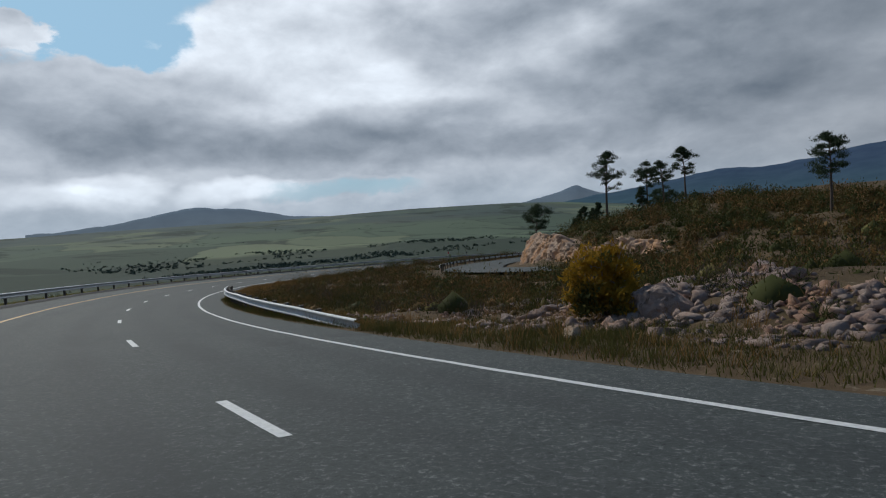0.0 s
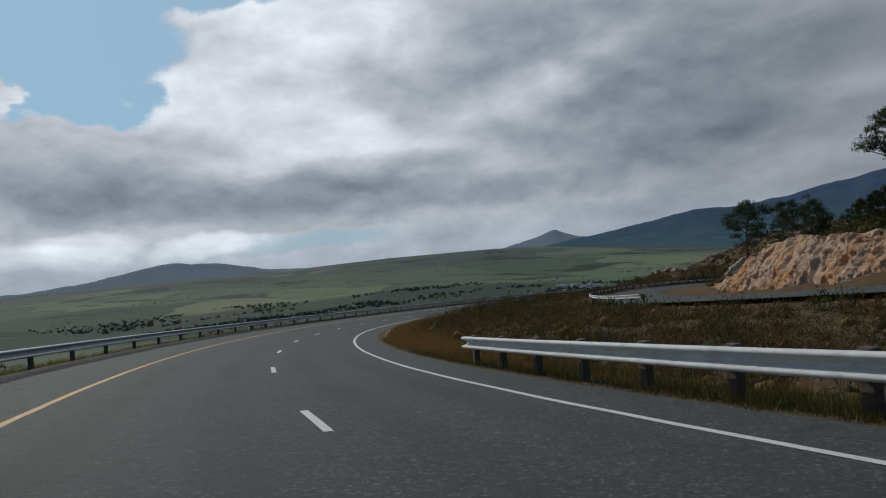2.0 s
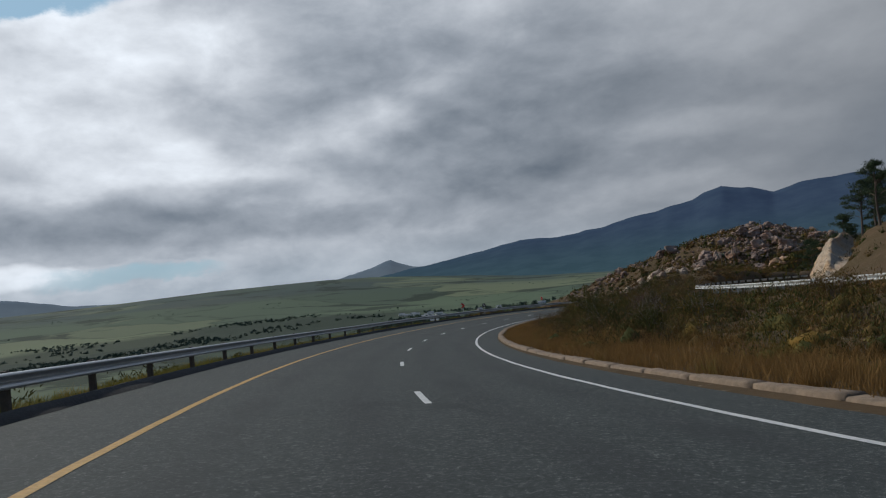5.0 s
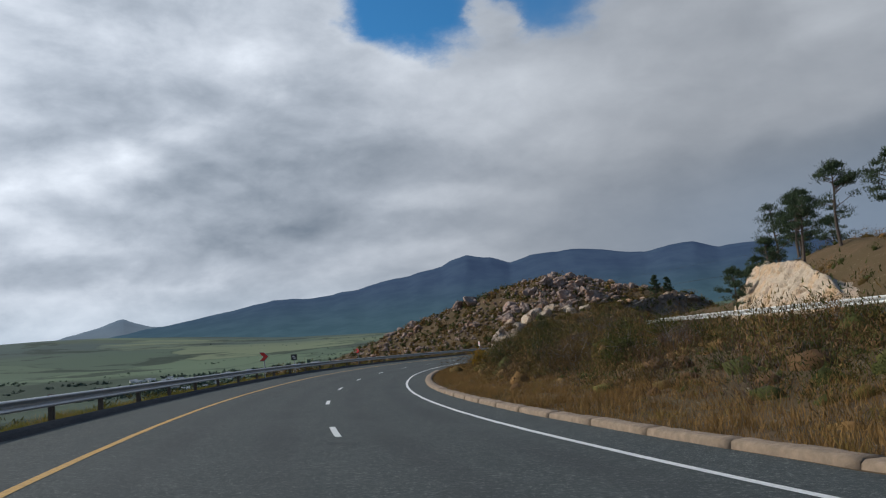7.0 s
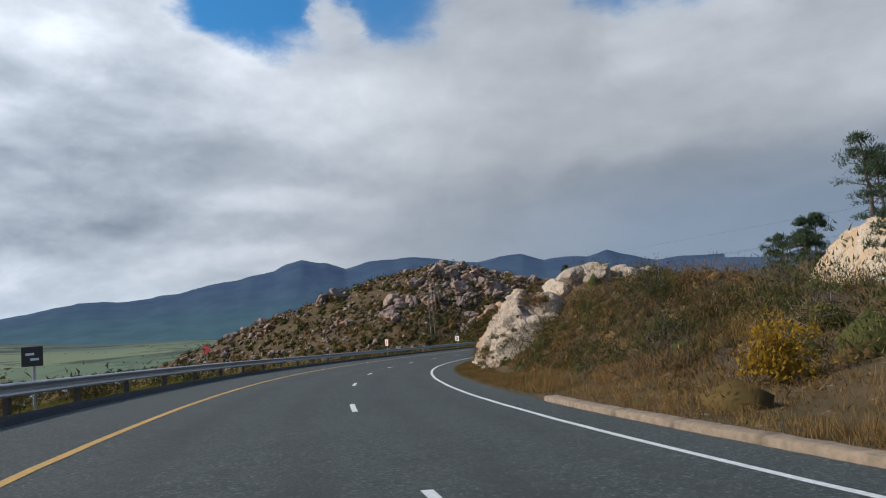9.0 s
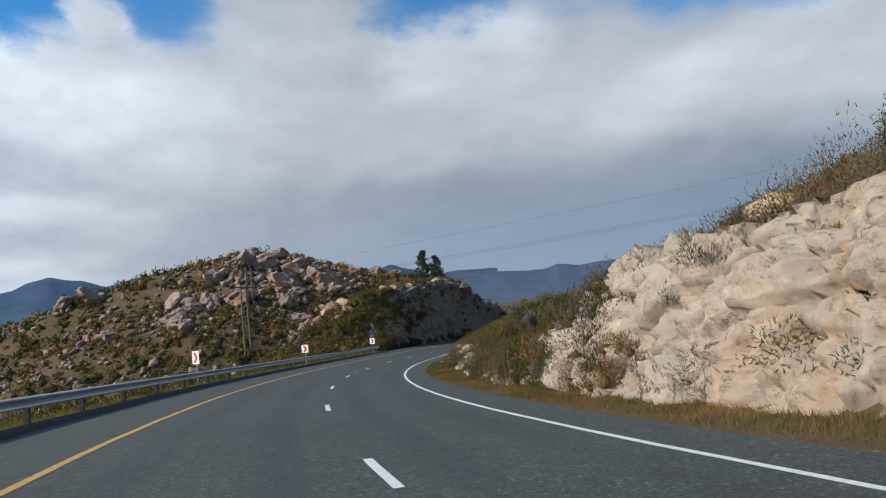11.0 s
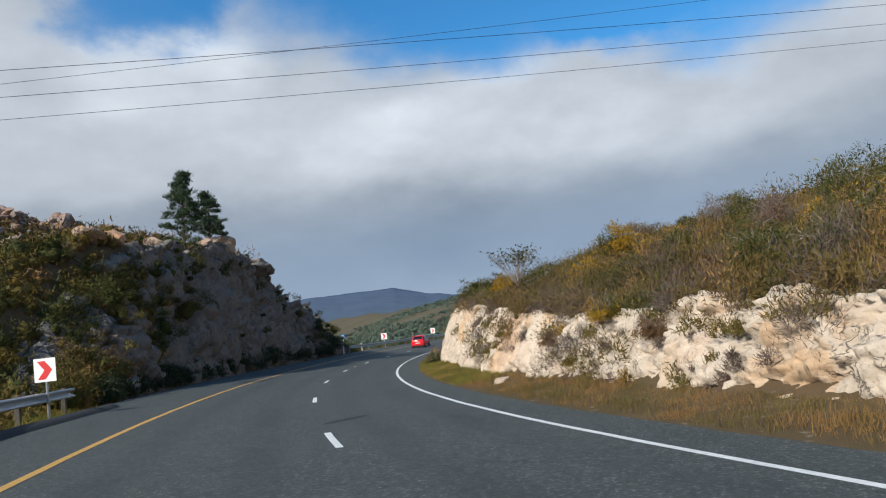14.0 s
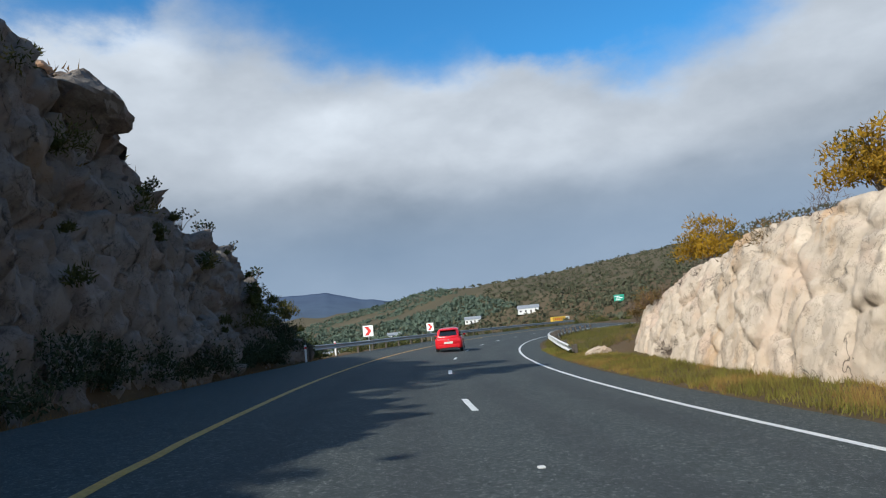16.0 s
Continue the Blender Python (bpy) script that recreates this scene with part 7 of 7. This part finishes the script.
# ---- trees and hedges of the valley ----
def far_trees(name, label, n, yaw0, yaw1, r0, r1, tall, level, mat=None):
    yaw, r = np.radians(rng.uniform(yaw0, yaw1, n)), np.exp(rng.uniform(math.log(r0), math.log(r1), n))
    x, y = 60 - np.sin(yaw) * r, np.cos(yaw) * r
    ok = fbm(np.stack([x * 0.006, y * 0.006, 0 * x + 2], 1), 3) > level
    x, y, r = x[ok], y[ok], r[ok]
    z = far_height(x, y)
    reach = tall * rng.uniform(0.5, 1.3, len(x))
    clump_object(name, label, "trees", mat or FAR_BUSH, np.stack([x, y, z], 1), reach, np.full(len(x), 11), reach * 1.05, reach * 0.85)


far_trees("valley_trees", "dark trees and hedges across the green valley", 12000, -45, 68, 420, 2600, 2.3, 0.64, HAZY_BUSH)
far_trees("village_trees", "dark trees round the white houses of the valley village", 1500, 0, 25, 1120, 1500, 4.6, 0.42, HAZY_BUSH)
far_trees("near_woods", "dark wooded belt along the valley side", 2600, 26, 70, 1120, 1700, 3.8, 0.46, HAZY_BUSH)
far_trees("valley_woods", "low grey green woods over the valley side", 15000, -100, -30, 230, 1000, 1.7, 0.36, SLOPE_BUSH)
far_trees("valley_end_woods", "blue green woods at the end of the valley side", 6000, -67, -40, 560, 1400, 3.0, 0.30, HAZY_BUSH)
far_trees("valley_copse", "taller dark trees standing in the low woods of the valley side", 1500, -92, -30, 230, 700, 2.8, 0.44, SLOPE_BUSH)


# ---- signs ----
def panel(w, h, t=0.012, bevel=0.003):
    return box((w, t, h), (0, 0, 0), bevel)


def arrow_shape(w, h, t):
    """A thick chevron that points to +x, standing in the xz plane."""
    bm = bmesh.new()
    pts = [(-0.42, 0.5), (0.02, 0.5), (0.42, 0.0), (0.02, -0.5), (-0.42, -0.5), (-0.02, 0.0)]
    front = [bm.verts.new((x * w, -t, z * h)) for x, z in pts]
    backs = [bm.verts.new((x * w, 0, z * h)) for x, z in pts]
    n = len(pts)
    bm.faces.new([front[k] for k in (0, 1, 2, 5)])
    bm.faces.new([front[k] for k in (5, 2, 3, 4)])
    for k in range(n):
        bm.faces.new([front[k], backs[k], backs[(k + 1) % n], front[(k + 1) % n]])
    return bm


def chevron_sign(s, lat, size, up, spin, label, cut_out=False):
    """A bend marker; cut_out: only the arrow stands out against a dark plate."""
    root = thing("chevron_sign", label, "road sign", "bend markers", m=by_road(s, lat, 0.0, spin))
    part("post", rod((0, 0.05, -0.6), (0, 0.05, up + size * 0.4), 0.04, 0.04, 10), GALV, root, "grey steel post")
    at = Matrix.Translation((0, 0, up + size / 2))
    if not cut_out:
        part("plate", panel(size, size), SIGN_WHITE, root, m=at)
    else:
        part("plate", arrow_shape(size * 1.42, size * 1.06, 0.012), SIGN_BACK, root, m=at @ Matrix.Translation((0, 0.014, 0)))
    part("arrow", arrow_shape(size * (1.25 if cut_out else 0.8), size * (0.95 if cut_out else 0.78), 0.006), SIGN_RED, root, "red arrow", m=at @ Matrix.Translation((0, -0.007, 0)))
    return root


chevron_sign(184.5, -6.5, 0.62, 1.25, -8, "red arrow bend marker on a grey post behind the rail", True)
chevron_sign(220.7, -11.9, 0.6, 1.25, -12, "red arrow bend marker on a grey post behind the rail", True)
chevron_sign(250.0, -6.7, 0.72, 1.15, -44, "white square sign with a red arrow, turned from the road")
chevron_sign(273.5, -6.6, 0.72, 1.1, -16, "white square sign with a red arrow on a post")
chevron_sign(293.5, -6.6, 0.72, 1.1, -16, "white square sign with a red arrow on a post")
chevron_sign(361.0, -7.0, 0.85, 1.0, -6, "white square sign with a red arrow above the rail")
chevron_sign(380.0, -7.0, 0.85, 1.0, -14, "white square sign with a red arrow above the rail")


def marker_board(s, lat, w, h, up, face, label, bars, spin=0.0, m=None):
    root = thing("road_sign", label, "road sign", m=m or by_road(s, lat, 0.0, spin))
    for x in ((-w * 0.32, w * 0.32) if w > 1.5 else (0,)):
        part("post", rod((x, 0.06, -0.8), (x, 0.06, up + h * 0.8), 0.04, 0.04, 10), GALV, root, "grey steel post")
    part("plate", panel(w, h), face, root, m=Matrix.Translation((0, 0, up + h / 2)))
    for x, z, bw, bh in bars:
        part("bar", box((bw * w, 0.004, bh * h), (x * w, -0.009, up + h / 2 + z * h)), SIGN_WHITE, root, "plain white bar")
    return root


marker_board(191.5, -6.5, 0.55, 0.5, 1.1, BLACK, "small dark square sign on a post behind the rail", ((-0.1, 0.12, 0.4, 0.12), (0.12, -0.15, 0.4, 0.12)), -8)
far_x, far_y, far_z = ground_at(567.0, -185.0)
marker_board(567, -185, 5.6, 3.8, 0.9, SIGN_GREEN, "green direction sign beside the far carriageway", ((-0.15, 0.25, 0.5, 0.12), (0.05, 0.0, 0.6, 0.12), (-0.1, -0.25, 0.45, 0.12)), m=Matrix.Translation((far_x, far_y, far_z)) @ Matrix.Rotation(radians(-83), 4, "Z"))
marker_board(364, -14.5, 0.5, 0.7, 1.6, SIGN_BLUE, "small blue sign on a thin post", ((0, 0.15, 0.6, 0.12),), -4)
for s, lat in ((352.5, -6.9), (345.0, -6.4)):
    root = thing("marker_post", "short white marker post beside the rail", "marker post", m=by_road(s, lat))
    part("post", box((0.10, 0.06, 0.9), (0, 0, 0.45), 0.01), SIGN_WHITE, root)
    part("band", box((0.104, 0.064, 0.10), (0, 0, 0.74)), SIGN_RED, root, "red band")


# ---- power line ----
def h_pole(base, tall, face, label, gap_m=1.5):
    """Two timber poles with a cross arm and its insulators."""
    root = thing("power_pole", label, "power pole", "power line", m=Matrix.Translation(base) @ Matrix.Rotation(face, 4, "Z"))
    for x in (-gap_m / 2, gap_m / 2):
        part("pole", rod((x, 0, -1.0), (x * 0.9, 0, tall), 0.15, 0.10, 12), POLE_WOOD, root)
    part("brace", rod((-gap_m / 2, 0.05, tall * 0.62), (gap_m / 2, 0.05, tall * 0.82), 0.04, 0.04, 8), POLE_WOOD, root)
    part("cross_arm", box((4.6, 0.14, 0.16), (0, -0.12, tall - 0.3), 0.01), POLE_WOOD, root)
    for x in (-2.1, 0, 2.1):
        bm = bmesh.new()
        for k in range(4):
            rod((x, -0.12, tall - 0.48 - k * 0.13), (x, -0.12, tall - 0.40 - k * 0.13), 0.10, 0.04, 10, bm)
        part("insulator", bm, GLASS_GREEN, root, "green glass insulator")
    return [root.matrix_world @ Vector((x, -0.12, tall - 0.6)) for x in (-2.1, 0, 2.1)]


def span(a, b, sag, name="power_cable"):
    """One sagging cable as a closed tube."""
    f = np.linspace(0, 1, 25)[:, None]
    line = np.array(a)[None] * (1 - f) + np.array(b)[None] * f - np.array([[0, 0, 1.0]]) * sag * 4 * f * (1 - f)
    along = np.array(b) - np.array(a)
    side = np.cross(along, [0, 0, 1.0])
    side /= np.linalg.norm(side)
    over_it = np.cross(side, along)
    over_it /= np.linalg.norm(over_it)
    turn = np.linspace(0, 2 * math.pi, 7)
    ring = 0.0085 * (np.cos(turn)[:, None] * side + np.sin(turn)[:, None] * over_it)
    me = mesh_from(name, (line[:, None] + ring[None]).reshape(-1, 3), grid_faces(25, 7), WIRE, smooth=True)
    thing(name, "thin dark overhead power cable between poles", "cable", "power line", data=me)


def ground_xy(x, y):
    """Height of the ground at a place on the plan."""
    k = int(np.argmin((_line[:, 0] - x) ** 2 + (_line[:, 1] - y) ** 2))
    lat = (x - _line[k, 0]) * math.cos(_turn[k]) + (y - _line[k, 1]) * math.sin(_turn[k])
    return float(ground_at(GRID[k], lat)[2])


def pole_to(x, y, top, face, label):
    z = ground_xy(x, y)
    return h_pole((x, y, z), top - z, radians(face), label)


front = pole_to(48.4, 131.6, 3.8, 35, "twin timber power pole below the rocky hill")
rear = pole_to(53.0, 139.4, 6.6, 35, "twin timber power pole on the rocky slope")
near_line = pole_to(99.0, 60.5, 8.2, 35, "twin timber power pole on the brown hillside")
high_line = pole_to(104.0, 52.0, 12.6, 33, "twin timber power pole higher on the hillside")
for a, b in zip(front, near_line):
    span(a, b, 0.5)
span(rear[1], high_line[1], 0.5)
out_front = [p + Vector((-34.0, 50.0, -9.0)) for p in front]
for a, b in zip(front, out_front):
    span(a, b, 1.5)


# ---- the red hatchback ----
def loft(sections, mat_name="body"):
    """A closed skin through cross sections of (y, [(half width, z), ...]), mirrored to both sides."""
    rings = []
    for y, pts in sections:
        rings.append([(x, y, z) for x, z in pts] + [(-x, y, z) for x, z in reversed(pts)])
    n = len(rings[0])
    bm = bmesh.new()
    made = [[bm.verts.new(p) for p in ring] for ring in rings]
    for a, b in zip(made[:-1], made[1:]):
        for k in range(n):
            bm.faces.new([a[k], a[(k + 1) % n], b[(k + 1) % n], b[k]])
    bm.faces.new(list(reversed(made[0])))
    bm.faces.new(made[-1])
    bmesh.ops.recalc_face_normals(bm, faces=bm.faces)
    return bm


def smooth_part(ob):
    for p in ob.data.polygons:
        p.use_smooth = True
    return ob


def hatchback(m):
    root = thing("car", "red five-door hatchback standing on the road", "car", m=m)
    lower = [(-1.95, [(0.55, 0.30), (0.70, 0.36), (0.74, 0.62), (0.70, 0.78), (0.62, 0.86)]), (-1.86, [(0.62, 0.24), (0.79, 0.34), (0.82, 0.62), (0.80, 0.84), (0.72, 0.93)]),
             (-1.5, [(0.66, 0.20), (0.84, 0.30), (0.855, 0.60), (0.84, 0.86), (0.76, 0.95)]), (-0.5, [(0.68, 0.19), (0.85, 0.28), (0.86, 0.58), (0.845, 0.84), (0.78, 0.93)]),
             (0.8, [(0.68, 0.19), (0.85, 0.28), (0.86, 0.58), (0.84, 0.80), (0.77, 0.90)]), (1.5, [(0.66, 0.20), (0.83, 0.32), (0.84, 0.56), (0.80, 0.72), (0.70, 0.80)]),
             (1.9, [(0.58, 0.26), (0.74, 0.34), (0.76, 0.50), (0.70, 0.62), (0.58, 0.68)]), (1.98, [(0.46, 0.32), (0.6, 0.38), (0.62, 0.48), (0.56, 0.56), (0.46, 0.60)])]
    part_body = smooth_part(part("body", loft(lower), CAR_RED, root))
    part_body.data.polygons.foreach_set("use_smooth", [True] * len(part_body.data.polygons))
    cabin = [(-1.90, [(0.60, 0.88), (0.66, 0.94), (0.62, 1.00)]), (-1.62, [(0.70, 0.90), (0.66, 1.30), (0.52, 1.40)]), (-1.3, [(0.74, 0.90), (0.62, 1.42), (0.46, 1.47)]), (-0.3, [(0.76, 0.88), (0.61, 1.45), (0.44, 1.50)]),
             (0.35, [(0.76, 0.86), (0.60, 1.38), (0.44, 1.43)]), (1.1, [(0.74, 0.82), (0.66, 0.92), (0.56, 0.95)])]
    smooth_part(part("roof", loft(cabin), CAR_RED, root, "red roof and pillars"))
    bm = bmesh.new()
    pane = [(-0.57, -1.868, 1.0), (0.57, -1.868, 1.0), (0.50, -1.655, 1.33), (-0.50, -1.655, 1.33)]
    quad = [bm.verts.new(p) for p in pane] + [bm.verts.new((x * 0.98, y - 0.022, z + 0.012)) for x, y, z in pane]
    for k in ((4, 5, 6, 7), (0, 1, 5, 4), (1, 2, 6, 5), (2, 3, 7, 6), (3, 0, 4, 7)):
        bm.faces.new([quad[i] for i in k])
    part("rear_window", bm, CAR_GLASS, root, "dark tinted rear window")
    for side in (-1, 1):
        bm = bmesh.new()
        pts = [(0.762, -1.35, 0.97), (0.765, 0.75, 0.93), (0.635, 0.25, 1.33), (0.64, -1.15, 1.37)]
        a = [bm.verts.new((side * (x + 0.006), y, z)) for x, y, z in pts]
        b = [bm.verts.new((side * (x - 0.03), y, z)) for x, y, z in pts]
        bm.faces.new(a if side > 0 else a[::-1])
        for k in range(4):
            bm.faces.new([a[k], b[k], b[(k + 1) % 4], a[(k + 1) % 4]])
        part("side_window", bm, CAR_GLASS, root, "dark side window")
        part("tail_lamp", box((0.17, 0.10, 0.22), (side * 0.665, -1.87, 0.83), 0.03), LAMP_RED, root, "red tail lamp")
        mirror = box((0.16, 0.09, 0.12), (side * 0.90, 0.62, 0.97), 0.03)
        part("mirror", mirror, CAR_RED, root)
        for y in (-1.22, 1.25):
            wheel = part("wheel", rod((side * 0.66, y, 0.30), (side * 0.84, y, 0.30), 0.30, 0.30, 24), CAR_BLACK, root, "black tyre on an alloy wheel")
            part("rim", rod((side * 0.83, y, 0.30), (side * 0.855, y, 0.30), 0.19, 0.17, 18), ALLOY, wheel, "alloy rim")
    part("bumper", box((1.42, 0.16, 0.24), (0, -1.88, 0.42), 0.05), CAR_RED, root)
    part("diffuser", box((1.10, 0.10, 0.12), (0, -1.90, 0.29), 0.02), CAR_BLACK, root, "black lower trim")
    part("plate_holder", box((0.54, 0.03, 0.13), (0, -1.965, 0.62), 0.006), PLATE, root, "pale plate with plain bar")
    part("badge", rod((0, -1.955, 0.80), (0, -1.975, 0.80), 0.045, 0.045, 16), ALLOY, root, "round chrome disc")
    part("spoiler", box((0.98, 0.20, 0.04), (0, -1.70, 1.405), 0.012), CAR_RED, root)
    part("wiper", rod((0.0, -1.90, 1.02), (0.34, -1.86, 1.08), 0.01, 0.008, 6), CAR_BLACK, root, "thin black rear wiper")


hatchback(by_road(353.6, 0.35, 0.0, 3))


# ---- lorry and houses beyond the bend ----
def lorry(m):
    root = thing("lorry", "lorry with a yellow box trailer and white cab", "lorry", m=m)
    part("trailer", box((2.5, 8.5, 2.6), (0, -1.0, 2.3), 0.05), TRUCK_YELLOW, root)
    part("cab", box((2.4, 2.2, 2.7), (0, 4.9, 1.95), 0.18), WALL_WHITE, root, "white cab")
    part("windscreen", box((2.0, 0.05, 0.9), (0, 6.02, 2.5), 0.02), CAR_GLASS, root, "dark windscreen")
    for k in (-2, -1, 0, 1):
        part("side_bar", box((0.02, 0.6, 0.9), (1.262, -1.0 + k * 1.2, 2.3)), SIGN_RED, root, "plain dark red bar")
        part("side_bar", box((0.02, 0.6, 0.9), (-1.262, -1.0 + k * 1.2, 2.3)), SIGN_RED, root, "plain dark red bar")
    for y in (-4.2, -3.1, 2.4, 4.9):
        for side in (-1, 1):
            part("wheel", rod((side * 0.85, y, 0.5), (side * 1.2, y, 0.5), 0.5, 0.5, 18), CAR_BLACK, root, "black tyre")


x, y, z = ground_at(552.0, -197.0)
lorry(Matrix.Translation((x, y, z)) @ Matrix.Rotation(radians(-140), 4, "Z"))


def house(x, y, w, d, h, turn, label, roof=ROOF_GREY):
    z = float(far_height(np.array([x]), np.array([y]))[0])
    root = thing("house", label, "house", m=Matrix.Translation((x, y, z - 0.3)) @ Matrix.Rotation(radians(turn), 4, "Z"))
    part("wall", box((w, d, h + 0.6), (0, 0, h / 2), 0.02), WALL_WHITE, root)
    bm = bmesh.new()
    e = 0.4
    low = [bm.verts.new(p) for p in ((-w / 2 - e, -d / 2 - e, h + 0.3), (w / 2 + e, -d / 2 - e, h + 0.3), (w / 2 + e, d / 2 + e, h + 0.3), (-w / 2 - e, d / 2 + e, h + 0.3))]
    top = [bm.verts.new(p) for p in ((-w / 2 - e, 0, h + 0.3 + d * 0.28), (w / 2 + e, 0, h + 0.3 + d * 0.28))]
    for f in ((low[0], low[1], top[1], top[0]), (low[2], low[3], top[0], top[1]), (low[1], low[2], top[1]), (low[3], low[0], top[0]), (low[3], low[2], low[1], low[0])):
        bm.faces.new(f)
    part("roof", bm, roof, root)
    for k in range(max(2, int(w / 3))):
        part("window", box((1.2, 0.06, 1.1), (-w / 2 + (k + 0.5) * w / max(2, int(w / 3)), -d / 2 - 0.01, h * 0.55)), CAR_GLASS, root, "dark window")
    part("door", box((0.9, 0.06, 2.0), (w * 0.12, -d / 2 - 0.012, 1.1)), POST, root)


for x, y, w, d, h, turn in ((299, 208, 12, 8, 3.2, -60), (345, 216, 22, 8, 3.4, -65), (390, 300, 10, 7, 3.0, -50), (430, 255, 9, 7, 3.0, -70), (520, 200, 14, 8, 3.2, -80), (330, 270, 9, 7, 3.0, -50), (480, 330, 12, 8, 3.0, -60), (600, 330, 12, 8, 3.0, -60), (560, 250, 12, 7, 3, -75)):
    house(x, y, w, d, h, turn, "white walled house with a grey roof among trees")
for k in range(44):
    a, r = radians(float(rng.uniform(3, 21))), float(rng.uniform(1180, 1460))
    house(60 - math.sin(a) * r, math.cos(a) * r, float(rng.uniform(9, 20)), 8, 3.5, float(rng.uniform(0, 90)), "small pale farm building in the valley")
